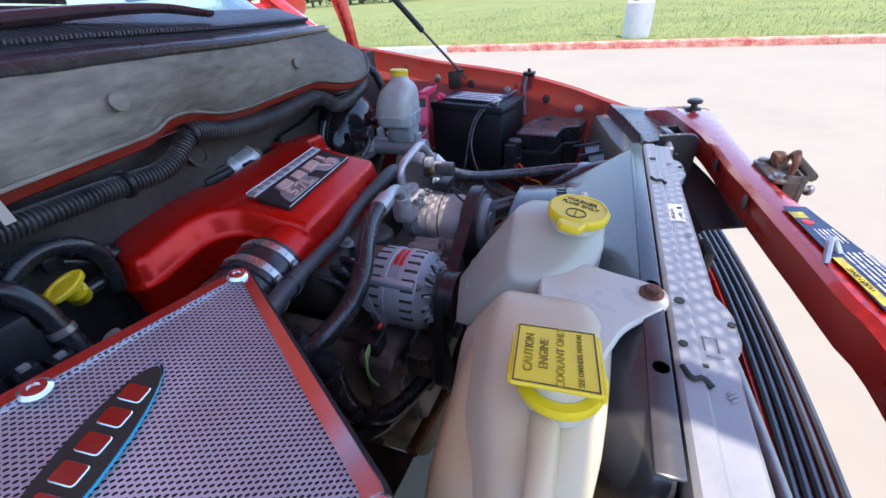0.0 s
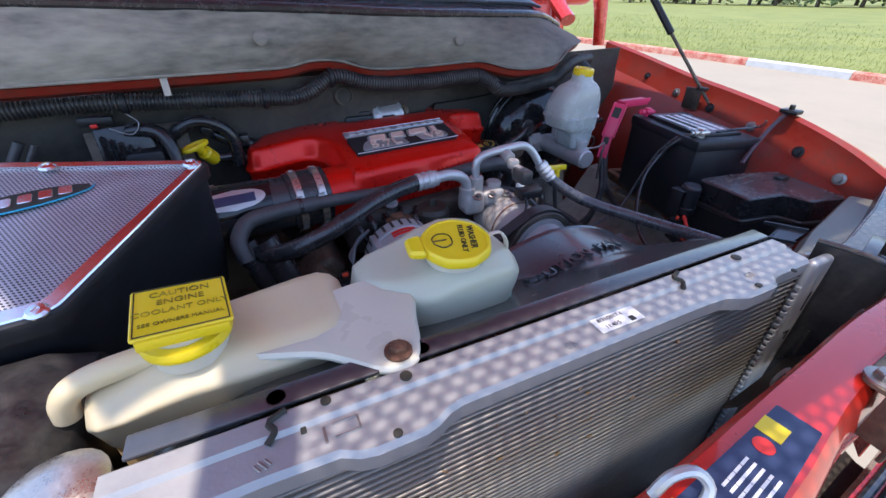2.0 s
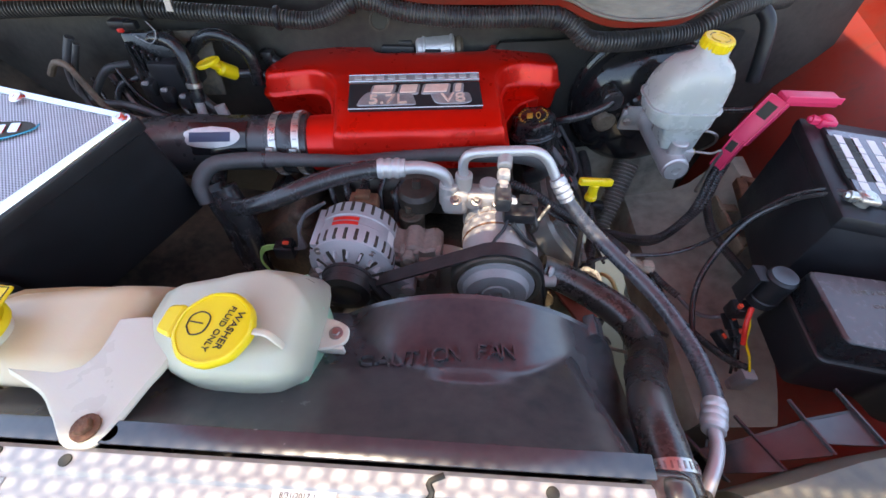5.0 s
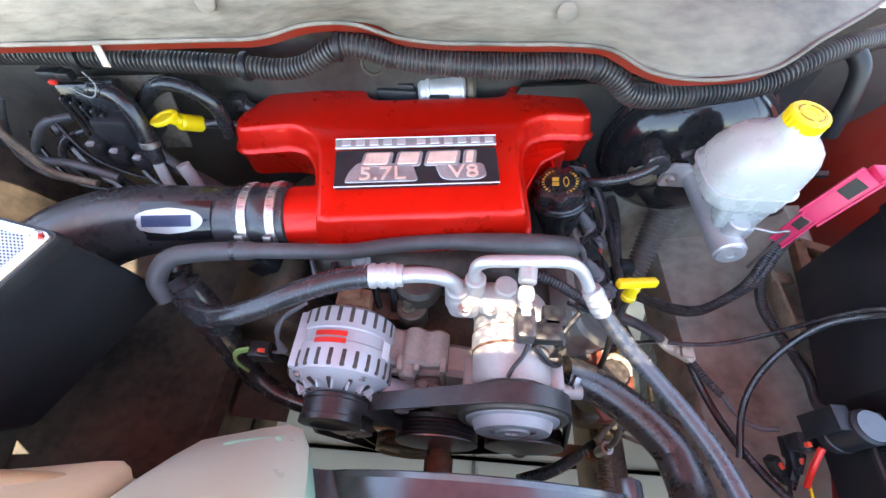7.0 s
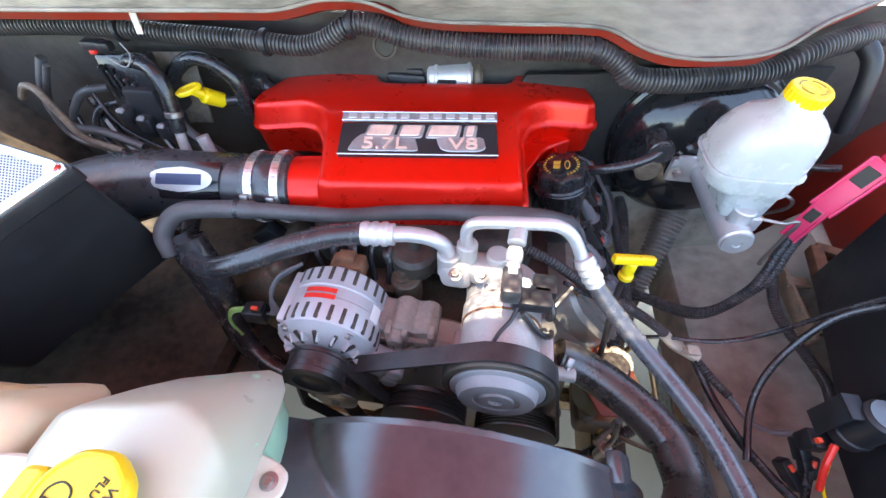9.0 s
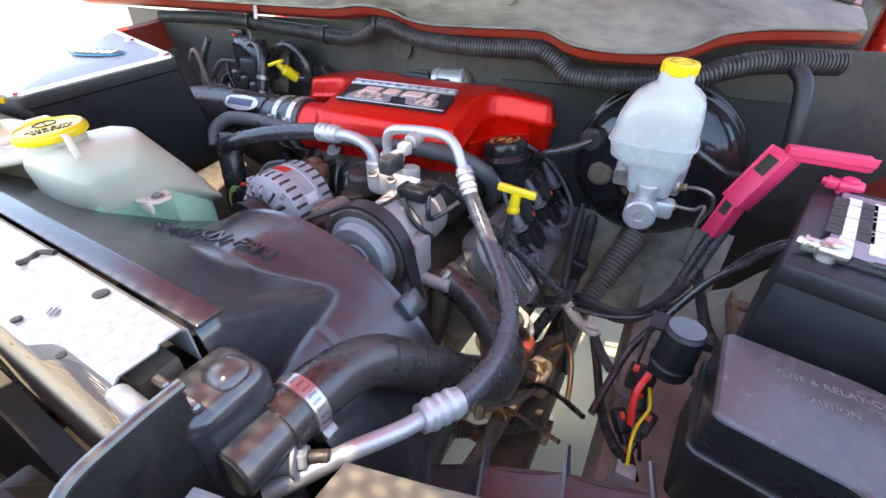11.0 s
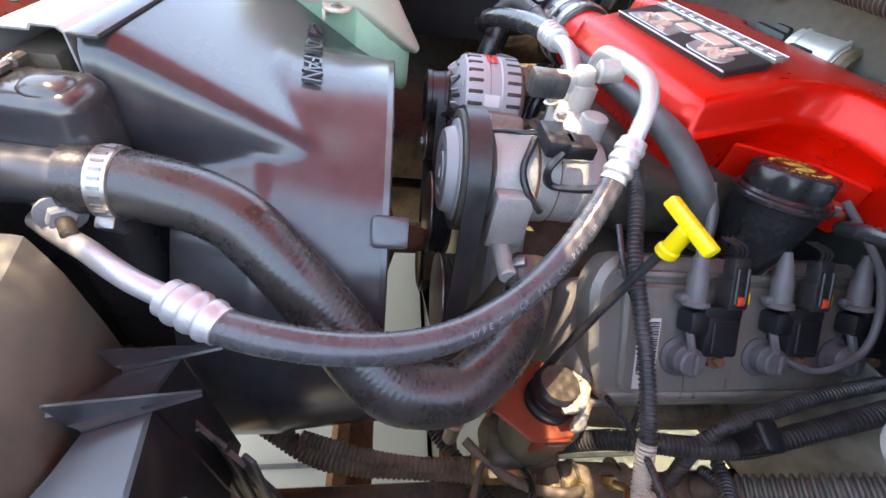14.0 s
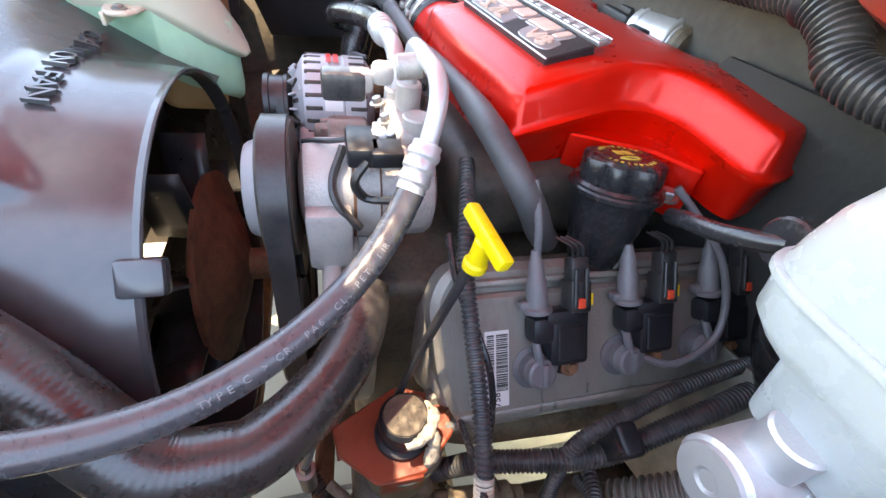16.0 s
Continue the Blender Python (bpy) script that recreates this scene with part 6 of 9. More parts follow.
flat = delaunay_2d_cdt(crown + grid, [(i, (i + 1) % n) for i in range(n)], [], 1, 1e-5)
tops = [vs[-1][src[0]] if src and src[0] < n else bm.verts.new((p.x, p.y, cover_top(p.x, p.y))) for p, src in zip(flat[0], flat[3])]
for f in flat[2]:
    if len(set(f)) == 3:
        bm.faces.new([tops[k] for k in f])
bmesh.ops.recalc_face_normals(bm, faces=bm.faces[:])
part("shell", moved(bm, CM), red_cover, cover, sharp=50)
part("front_skirt", moved(join(box((-0.06, -0.06, -0.10), (0.05, 0.02, 0.05), 0.006), box((0.0, -0.045, -0.08), (0.20, 0.03, 0.04), 0.008)), CM), red_cover, cover)
part("side_web", moved(join(slab([(0.16, -0.02), (0.21, 0.06), (0.26, 0.088), (0.25, 0.10), (0.15, 0.10)], -0.125, -0.06, 0.01, 0.003), box((0.205, 0.072, -0.100), (0.04, 0.05, 0.006), 0.002), box((0.228, 0.065, -0.085), (0.004, 0.06, 0.045), 0.001)), CM), red_cover, cover)
part("bolt", hexbolt((0.337, 0.742, 1.000), (0, 0, 1), 0.0085, 0.008), steel, cover, "steel flange bolt")
part("bolt", hexbolt((0.012, 0.53, 1.005), (0, -0.4, 1), 0.009, 0.010), grey_plastic, cover)
# badge
outline = mat("badge_outline", (0.30, 0.295, 0.30), 0.38, 0.5, 0.25, 40, 0.05)
bq = [Vector(p) for p in ((-0.030, 0.598, 1.0845), (0.211, 0.627, 1.0845), (0.2045, 0.688, 1.0995), (-0.034, 0.658, 1.0995))]
bgm = plane_frame((bq[0] + bq[1] + bq[2] + bq[3]) / 4 + Vector((0, 0, 0.0035)), bq[1] - bq[0], bq[3] - bq[0])
badge = part("badge", moved(slab([(-0.120, -0.032), (0.120, -0.032), (0.119, 0.030), (-0.119, 0.030)], -0.016, 0.002, 0.004, 0.0015), bgm), matte_black, cover, "black badge plate")
part("badge_rim", moved(box((0, -0.0315, 0.002), (0.24, 0.0024, 0.002), 0.0008, 1), bgm), bright_alu, badge, "thin silver lower edge")
stripm = bgm @ Matrix.Translation((0, 0.0405, 0.0015))
strip = part("badge_strip", moved(box((0, 0, 0), (0.240, 0.017, 0.005), 0.0015), stripm), outline, cover, "chrome-edged name strip")
x = -0.112
rng = random.Random(6)
for i in range(11):
    w = 0.0175
    part("strip_mark", moved(join(box((x + w / 2, 0, 0.0035), (w - 0.004, 0.0110, 0.002), 0.0008, 1)), stripm), bright_alu, strip, "raised chrome block letter shape")
    x += w + (0.012 if i == 4 else 0.0028)
part("strip_rim", moved(join(*[box(c, s, 0.0005, 1) for c, s in (((0, -0.0082, 0.0028), (0.24, 0.0014, 0.0012)), ((0, 0.0082, 0.0028), (0.24, 0.0014, 0.0012)))]), stripm), chrome, strip)
copper = mat("badge_copper", (0.66, 0.46, 0.38), 0.45, 0.2, 0.2, 60, 0.05)
for poly in ([(-0.106, -0.026), (-0.098, -0.006), (-0.086, 0.008), (-0.006, 0.004), (-0.002, -0.010), (0.002, -0.026)], [(0.034, -0.022), (0.026, 0.002), (0.098, 0.002), (0.102, -0.020), (0.090, -0.026), (0.046, -0.026)]):
    part("badge_outline", moved(slab(poly, 0.001, 0.0030, 0.007, 0.001), bgm), outline, badge, "silver outline of the lettering")
MARKS = ([(-0.021, -0.010), (-0.014, 0.010), (0.021, 0.010), (0.015, -0.010)], [(-0.017, -0.010), (-0.011, 0.010), (0.018, 0.010), (0.013, -0.010)], [(-0.024, -0.010), (-0.018, 0.010), (0.024, 0.010), (0.019, -0.010)], [(-0.007, -0.010), (-0.003, 0.010), (0.008, 0.010), (0.004, -0.010)])
for sh, mx in zip(MARKS, (-0.058, -0.012, 0.038, 0.078)):
    part("badge_outline", moved(slab([(x * 1.0 + (0.0045 if x > 0 else -0.0045), y * 1.32) for x, y in sh], 0.001, 0.0034, 0.006, 0.001), bgm @ Matrix.Translation((mx, 0.012, 0.0))), outline, badge, "silver outline of the emblem")
    part("badge_mark", moved(slab(sh, 0.003, 0.0055, 0.003, 0.001), bgm @ Matrix.Translation((mx, 0.012, 0.0))), copper, badge, "raised copper-tinted emblem shape")
for tx, mx in (("5.7L", -0.050), ("V8", 0.068)):
    part("badge_writing", moved(letters(tx, 0.030, 0.0026, Matrix.Translation((mx, -0.0135, 0.0036)) @ Matrix.Diagonal((1.35, 1, 1, 1))), bgm), copper, badge, "raised copper-tinted lettering")

# ---- throttle body behind the cover ----
thr = thing("throttle_body", "bare aluminium actuator with a red clip behind the cover", "throttle body", (0.11, 0.835, 1.06))
part("housing", join(rod((0.070, 0.832, 1.092), (0.150, 0.841, 1.095), 0.031, 28, 0.005), rod((0.082, 0.8335, 1.0925), (0.090, 0.8345, 1.0927), 0.0335, 28, 0.002), rod((0.140, 0.840, 1.0946), (0.148, 0.841, 1.095), 0.0335, 28, 0.002)), bright_alu, thr)
part("cap", rod((0.149, 0.841, 1.095), (0.168, 0.843, 1.096), 0.029, 24, 0.006), dark_metal, thr)
part("body", join(box((0.035, 0.83, 1.082), (0.07, 0.05, 0.055), 0.006), box((0.01, 0.825, 1.06), (0.05, 0.05, 0.04), 0.006), box((0.050, 0.826, 1.108), (0.03, 0.03, 0.018), 0.004)), matte_black, thr)
plug = part("plug", box((0.108, 0.804, 1.088), (0.034, 0.016, 0.034), 0.003), matte_black, thr)
part("clip", box((0.096, 0.795, 1.090), (0.012, 0.008, 0.014), 0.002), orange, plug, "red locking clip")
for dz in (0.0, 0.008):
    part("wire", sweep([(0.092, 0.802, 1.082 - dz), (0.075, 0.800, 1.076 - dz), (0.05, 0.806, 1.066 - dz), (0.02, 0.812, 1.060)], 0.0026, 8, 0.005), rubber, thr)

# ---- air intake ----
pipe_satin = mat("pipe_satin", (0.030, 0.030, 0.034), 0.30, 0, 0.15, 14, 0.03, 700, dust=(0.06, 0.055, 0.05), dust_amount=0.2, spec=0.65)
pipe = thing("intake_pipe", "matte black air intake pipe with a rubber coupler", "intake pipe", (-0.28, 0.57, 1.02))
part("pipe", sweep([(-0.150, 0.583, 1.020), (-0.20, 0.583, 1.021), (-0.26, 0.578, 1.022), (-0.32, 0.571, 1.022), (-0.37, 0.556, 1.020), (-0.415, 0.528, 1.016), (-0.45, 0.49, 1.01)], lambda u: 0.050 + 0.010 * min(1, max(0, (u - 0.35) / 0.5)), 32, 0.008), pipe_satin, pipe)
part("coupler", lathe([(0.050, 0), (0.0545, 0.002), (0.0545, 0.020), (0.0555, 0.022), (0.0555, 0.058), (0.0545, 0.060), (0.0545, 0.074), (0.051, 0.076)], 36, along((-0.176, 0.5835, 1.020), (-0.09, 0.592, 1.022))), rubber, pipe, "black rubber coupler")
worm_clamp((-0.158, 0.585, 1.020), (1, 0.08, 0.02), 0.0555, 0.014, pipe, (0, -0.85, 0.35))
worm_clamp((-0.118, 0.589, 1.021), (1, 0.08, 0.02), 0.0560, 0.014, pipe, (0, -0.85, 0.30))
part("mouth", rod((-0.105, 0.590, 1.020), (-0.04, 0.598, 1.022), 0.050, 32), red_cover, pipe, "red mouth of the engine cover")
dc = Vector((-0.262, 0.578, 1.022))


def on_pipe(u, a, r):
    """A place on the pipe's skin: u along it, a degrees up from the front."""
    return dc + Vector((u, 0.1 * u, 0)) + Vector((0, -math.cos(radians(a)) * r, math.sin(radians(a)) * r))


rows = [[on_pipe(u, a, 0.0526) for u in (-0.060, -0.02, 0.02, 0.060)] for a in range(12, 84, 6)]
dec = part("decal", sheet(rows, 0.0004), decal_black, pipe, "glossy black decal with a white oval")
rows = []
for i in range(13):
    t = -1 + 2 * i / 12
    w = 0.050 * math.sqrt(max(0.0, 1 - t * t)) + 0.0005
    rows.append([on_pipe(u * w, 46 + 21 * t, 0.0532) for u in (-1, -0.5, 0, 0.5, 1)])
part("decal_oval", sheet(rows, 0.0003), bright_alu, dec, "silver oval")
rows = [[on_pipe(u, 46 + 9 * t, 0.0536) for u in (-0.036, -0.01, 0.01, 0.034)] for t in (-1, 0, 1)]
part("decal_mark", sheet(rows, 0.0003), label_blue, dec, "dark blue mark")

# air box with its mesh lid
A_, B_, C_ = Vector((-0.275, 0.437, 1.1635)), Vector((-0.407, 0.221, 1.114)), Vector((-0.452, 0.467, 1.178))
bxm = plane_frame(A_, B_ - A_, (C_ - A_))
airbox = thing("air_filter_box", "black air filter box with a polished rim and mesh lid", "air filter box", m=bxm.copy())
iv = bxm.inverted()
quad = [A_, B_, Vector((-0.56, 0.202, 1.115)), Vector((-0.66, 0.27, 1.135)), Vector((-0.62, 0.495, 1.19))]
pts2 = [iv @ p for p in quad]
pl = [(p.x, p.y) for p in pts2]
zs = 1 if (bxm.to_3x3() @ Vector((0, 0, 1))).z > 0 else -1


def inset(poly, d):
    p = [Vector(v) for v in poly]
    area = sum(p[i - 1].x * p[i].y - p[i].x * p[i - 1].y for i in range(len(p)))
    return offset_poly(p if area > 0 else p[::-1], -d)


outer = round_poly(inset(pl, 0), 0.012, 6)
innr = round_poly(inset(pl, 0.017), 0.006, 6)
zt = 0.004 * zs
rings = [[(*v, -0.003 * zs) for v in outer], [(*v, zt * 0.6) for v in outer], [(*v, zt) for v in round_poly(inset(pl, 0.0015), 0.011, 6)], [(*v, zt) for v in innr], [(*v, 0) for v in innr]]
bmf = loft(rings, cap=False)
part("rim", moved(bmf, bxm), chrome, airbox, "polished aluminium rim")
bmm = bmesh.new()
bmm.faces.new([bmm.verts.new((*v, 0.0005 * zs)) for v in innr])
bmesh.ops.solidify(bmm, geom=bmm.faces[:], thickness=0.001)
part("mesh_lid", moved(bmm, bxm), perforated, airbox, "perforated metal lid")
body_rings = []
for d, zz in ((-0.004, 0.0), (-0.006, -0.004), (-0.006, -0.02), (0.0, -0.024), (0.002, -0.12), (0.012, -0.22)):
    body_rings.append([(*v, zz * zs) for v in round_poly(inset(pl, d), 0.012, 6)])
part("body", moved(loft(body_rings), bxm), matte_black, airbox, "black plastic body")
part("scoop", lobe([(-0.60, 0.06, 0.21, 0.93, 1.07, 0.03), (-0.50, 0.055, 0.22, 0.93, 1.085, 0.035), (-0.43, 0.06, 0.23, 0.93, 1.08, 0.035), (-0.395, 0.09, 0.235, 0.93, 1.06, 0.03)]), black_plastic, airbox, "black plastic air duct", 60)
for p in (Vector((-0.293, 0.430, 1.1625)), Vector((-0.418, 0.2215, 1.1155)), Vector((-0.445, 0.452, 1.1755)), Vector((-0.55, 0.215, 1.118))):
    q = iv @ p
    part("screw", moved(lathe([(0.0095, 0), (0.0095, 0.0016), (0.007, 0.0040), (0.0035, 0.0044), (0.003, 0.003)], 20, Matrix.Translation((q.x, q.y, zt)) @ (Matrix() if zs > 0 else Matrix.Rotation(math.pi, 4, "X"))), bxm), chrome, airbox, "domed chrome screw")
# emblem on the lid
LA, LB = Vector((-0.405, 0.405, 1.1605)), Vector((-0.52, 0.372, 1.158))
em = plane_frame((LA + LB) / 2 + Vector((0, 0, 0.002)), LA - LB, Vector((-0.3, 1, 0.2)))
oval = [(0.068 * math.cos(t), 0.017 * math.sin(t)) for t in [2 * math.pi * i / 28 for i in range(28)]]
emb = part("emblem", moved(slab(oval, 0, 0.002, 0, 0.0006), em), ink, airbox, "oval red and blue maker's emblem")
part("emblem_edge", moved(slab([(0.072 * math.cos(t), 0.004 - 0.022 * math.sin(t)) for t in [math.pi * i / 14 for i in range(15)]] + [(0.070 * math.cos(t), -0.016 * math.sin(t)) for t in [math.pi * i / 14 for i in range(14, -1, -1)]], 0, 0.0016, 0, 0.0002), em), cyan, emb, "blue underline")
for i in range(6):
    part("emblem_mark", moved(slab([(-0.007, -0.008), (-0.005, 0.009), (0.008, 0.008), (0.006, -0.009)], 0.0012, 0.0035, 0.003, 0.0006), em @ Matrix.Translation((-0.047 + 0.018 * i, 0.0, 0))), chrome, emb, "raised bright emblem shape")

# ---- alternator ----
alt = thing("alternator", "grey cast alternator with cooling slots and a red label", "alternator", (-0.002, 0.41, 0.86))
ao = Vector((0.000, 0.0, 0.936))
back, front_y = 0.468, 0.350
part("housing", lathe([(0.030, 0), (0.052, 0.003), (0.064, 0.010), (0.0712, 0.016), (0.0712, 0.044), (0.0697, 0.046), (0.0697, 0.062), (0.0712, 0.064), (0.0712, 0.092), (0.068, 0.100), (0.052, 0.110), (0.038, 0.116), (0.018, 0.118)], 48, along(ao + Vector((0, back, 0)), ao + Vector((0, 0, 0)))), alt_alu, alt, "cast aluminium housing")
slot = box((0, 0, 0), (0.0062, 0.023, 0.004), 0.0022, 2)
me_s = bpy.data.meshes.new("slot")
slot.to_mesh(me_s)
slot.free()
me_s.materials.append(grimy_black)
for yy in (0.452 - 0.004, 0.376 + 0.004):
    for i in range(26):
        a = 2 * math.pi * i / 26
        if 0.62 < i / 26 < 0.72:
            continue
        shared("slot", me_s, Matrix.Translation(ao + Vector((0, yy - (0.006 if yy > 0.42 else -0.002), 0))) @ Matrix.Rotation(a, 4, "Y") @ Matrix.Translation((0, 0, 0.0700)), alt)
for i in range(12):
    a = 2 * math.pi * i / 12
    shared("slot", me_s, Matrix.Translation(ao + Vector((0, 0.3555, 0))) @ Matrix.Rotation(a, 4, "Y") @ Matrix.Translation((0, 0, 0.046)) @ Matrix.Rotation(radians(72), 4, "X"), alt)
fn = box((0, 0, 0), (0.003, 0.012, 0.024), 0.0008, 1)
me_n = bpy.data.meshes.new("nose_fin")
fn.to_mesh(me_n)
fn.free()
me_n.materials.append(alt_alu)
for i in range(16):
    shared("nose_fin", me_n, Matrix.Translation(ao + Vector((0, 0.3585, 0))) @ Matrix.Rotation(2 * math.pi * i / 16 + 0.1, 4, "Y") @ Matrix.Translation((0, 0, 0.044)) @ Matrix.Rotation(radians(38), 4, "X"), alt)
part("lower_lug", join(box(ao + Vector((0.058, 0.370, -0.050)), (0.075, 0.022, 0.030), 0.008, 2, Euler((0, radians(38), 0)).to_matrix().to_4x4()), rod(ao + Vector((0.085, 0.352, -0.072)), ao + Vector((0.085, 0.385, -0.072)), 0.012)), alt_alu, alt)
part("mounting_ear", join(box(ao + Vector((0.075, 0.372, -0.028)), (0.05, 0.028, 0.030), 0.006, 2, Euler((0, radians(35), 0)).to_matrix().to_4x4()), rod(ao + Vector((0.096, 0.352, -0.042)), ao + Vector((0.096, 0.394, -0.042)), 0.013) ), alt_alu, alt)
part("housing_rib", box(ao + Vector((-0.05, 0.41, 0.047)), (0.02, 0.08, 0.012), 0.004), alt_alu, alt)
part("pulley", lathe([(0.018, 0), (0.033, 0.002), (0.0360, 0.003), (0.0360, 0.006), (0.0342, 0.007), (0.0342, 0.020), (0.0360, 0.021), (0.0360, 0.026), (0.024, 0.027), (0.02, 0.024), (0.010, 0.022)], 36, along(ao + Vector((0, 0.349, 0)), ao) @ Matrix.Diagonal((1.16, 1.16, 1.40, 1))), black_plastic, alt, "black overrun pulley")
rows = [[ao + Vector((0.0719 * math.sin(a), y, 0.0719 * math.cos(a))) for a in [radians(-22 + 7 * i) for i in range(6)]] for y in (0.400, 0.407)]
rows2 = [[ao + Vector((0.0719 * math.sin(a), y, 0.0719 * math.cos(a))) for a in [radians(-22 + 7 * i) for i in range(6)]] for y in (0.410, 0.417)]
for r_ in (rows, rows2):
    part("label", sheet(r_, 0.0004), label_red, alt, "red printed band")
rows = [[ao + Vector((0.0716 * math.sin(a), y, 0.0716 * math.cos(a))) for a in [radians(58 + 7 * i) for i in range(3)]] for y in (0.396, 0.420)]
part("label", sheet(rows, 0.0004), label_white, alt)
part("connector", join(box(ao + Vector((0.01, 0.475, 0.045)), (0.05, 0.03, 0.03), 0.005), box(ao + Vector((0.008, 0.48, 0.062)), (0.026, 0.02, 0.01), 0.003)), rust, alt, "rusty brown terminal cover")
for dx in (0.040, -0.045):
    part("bolt", hexbolt(ao + Vector((dx, 0.366, 0.041)), (0, -1, 0), 0.005, 0.005), steel, alt)

brk = thing("accessory_bracket", "dusty cast bracket below the alternator", "bracket", (-0.03, 0.43, 0.80))
part("arm", join(box((-0.04, 0.435, 0.835), (0.13, 0.05, 0.035), 0.010, 3, Euler((0, radians(12), 0)).to_matrix().to_4x4()), box((-0.085, 0.44, 0.78), (0.04, 0.05, 0.12), 0.010, 3), rod((-0.09, 0.405, 0.835), (-0.09, 0.47, 0.835), 0.020, 24, 0.004)), dusty_cast, brk)
part("foot", join(box((-0.03, 0.45, 0.745), (0.12, 0.06, 0.05), 0.012, 3), rod((-0.065, 0.41, 0.75), (-0.065, 0.47, 0.75), 0.016, 20, 0.003)), dusty_cast, brk)
for c in ((-0.09, 0.404, 0.835), (-0.065, 0.409, 0.75), (0.0, 0.418, 0.755)):
    part("bolt", hexbolt(c, (0, -1, 0), 0.008, 0.008), steel, brk)

# ---- compressor ----
co = Vector((0.240, 0.0, 0.951))
comp = thing("air_compressor", "grey cast air conditioning compressor with a belt clutch", "compressor", (0.24, 0.42, 0.88))
part("body", join(lathe([(0.040, 0), (0.050, 0.004), (0.054, 0.010), (0.055, 0.030), (0.0535, 0.032), (0.0535, 0.060), (0.0555, 0.062), (0.0555, 0.085), (0.0535, 0.087), (0.0535, 0.125), (0.050, 0.135), (0.03, 0.142)], 40, along(co + Vector((0, 0.508, 0)), co)),
     ), cast_alu, comp, "cast aluminium body")
part("mounting_foot", join(box(co + Vector((0.035, 0.40, -0.055)), (0.05, 0.05, 0.03), 0.006), box(co + Vector((0.06, 0.395, -0.02)), (0.02, 0.045, 0.07), 0.004)), cast_alu, comp)
part("mounting_foot", box(co + Vector((-0.045, 0.40, -0.045)), (0.04, 0.05, 0.04), 0.006), cast_alu, comp)
part("mounting_tube", rod(co + Vector((0.02, 0.395, -0.062)), co + Vector((0.115, 0.395, -0.062)), 0.011), cast_alu, comp)
part("seam", join(lathe([(0.0545, 0), (0.0550, 0.0005), (0.0550, 0.003), (0.0545, 0.0035)], 40, along(co + Vector((0, 0.423, 0)), co)), lathe([(0.0545, 0), (0.0555, 0.0005), (0.0555, 0.002), (0.0545, 0.0025)], 40, along(co + Vector((0, 0.448, 0)), co))), rust, comp)
part("manifold", join(box((0.170, 0.482, 0.998), (0.048, 0.046, 0.050), 0.014, 3), rod((0.158, 0.480, 0.99), (0.158, 0.480, 1.032), 0.0165), rod((0.182, 0.487, 0.99), (0.182, 0.487, 1.048), 0.0145), box((0.214, 0.482, 1.003), (0.055, 0.044, 0.034), 0.012, 3), rod((0.225, 0.49, 1.0), (0.225, 0.49, 1.030), 0.016)), cast_alu, comp, "cast hose manifold")
for x, y, z in ((0.170, 0.455, 1.018), (0.205, 0.46, 1.014), (0.240, 0.462, 1.010)):
    part("manifold_bolt", hexbolt((x, y, z), (0, -0.3, 1), 0.006, 0.007), steel, comp)
for i in range(4):
    part("body_rib", box(co + Vector((-0.030 + 0.02 * i, 0.462, 0.053 - 0.006 * abs(i - 1.5))), (0.005, 0.05, 0.008), 0.002, 1), cast_alu, comp)
sw = part("pressure_switch", join(rod((0.245, 0.487, 1.088), (0.243, 0.462, 1.084), 0.0115), box((0.242, 0.45, 1.078), (0.020, 0.020, 0.020), 0.006, 2), box((0.241, 0.43, 1.070), (0.018, 0.024, 0.020), 0.005, 2)), cast_alu, comp, "pressure switch on the line")
part("plug", box((0.241, 0.415, 1.066), (0.0235, 0.040, 0.0265), 0.005, 2), loom_plastic, sw)
cc = part("connector", join(box((0.272, 0.430, 1.020), (0.050, 0.032, 0.020), 0.004), box((0.288, 0.450, 1.022), (0.03, 0.03, 0.016), 0.003)), matte_black, comp, "black wiring plug")
part("clip", join(box((0.262, 0.446, 1.028), (0.014, 0.014, 0.010), 0.003), box((0.257, 0.444, 1.032), (0.010, 0.008, 0.008), 0.002)), label_white, cc, "white plug insert")
part("wire", join(sweep([(0.255, 0.418, 1.018), (0.248, 0.400, 1.012), (0.236, 0.385, 1.006), (0.228, 0.372, 1.0)], 0.0028, 8, 0.004), sweep([(0.296, 0.432, 1.018), (0.302, 0.42, 1.0), (0.300, 0.43, 0.98), (0.312, 0.45, 0.985), (0.33, 0.47, 1.0)], 0.0045, 8, 0.004, wob=0.2), sweep([(0.262, 0.412, 1.014), (0.285, 0.40, 0.99), (0.302, 0.405, 0.972), (0.31, 0.425, 0.95)], 0.0042, 8, 0.004, wob=0.2)), black_plastic, comp)
clutch = part("clutch_pulley", lathe([(0.050, 0), (0.070, 0.001), (0.0715, 0.003), (0.0715, 0.030), (0.070, 0.032), (0.063, 0.033), (0.058, 0.029), (0.0575, 0.029)], 48, along(co + Vector((0, 0.364, 0)), co)), grimy_black, comp, "dusty belt pulley")
part("clutch_plate", lathe([(0.061, 0), (0.060, 0.006), (0.052, 0.007), (0.049, 0.016), (0.047, 0.019), (0.030, 0.019), (0.029, 0.017), (0.022, 0.017), (0.021, 0.020), (0.010, 0.020), (0.009, 0.016), (0.001, 0.016)], 48, along(co + Vector((0, 0.336, 0)), co)), grey_plastic, comp, "dusty grey clutch plate")
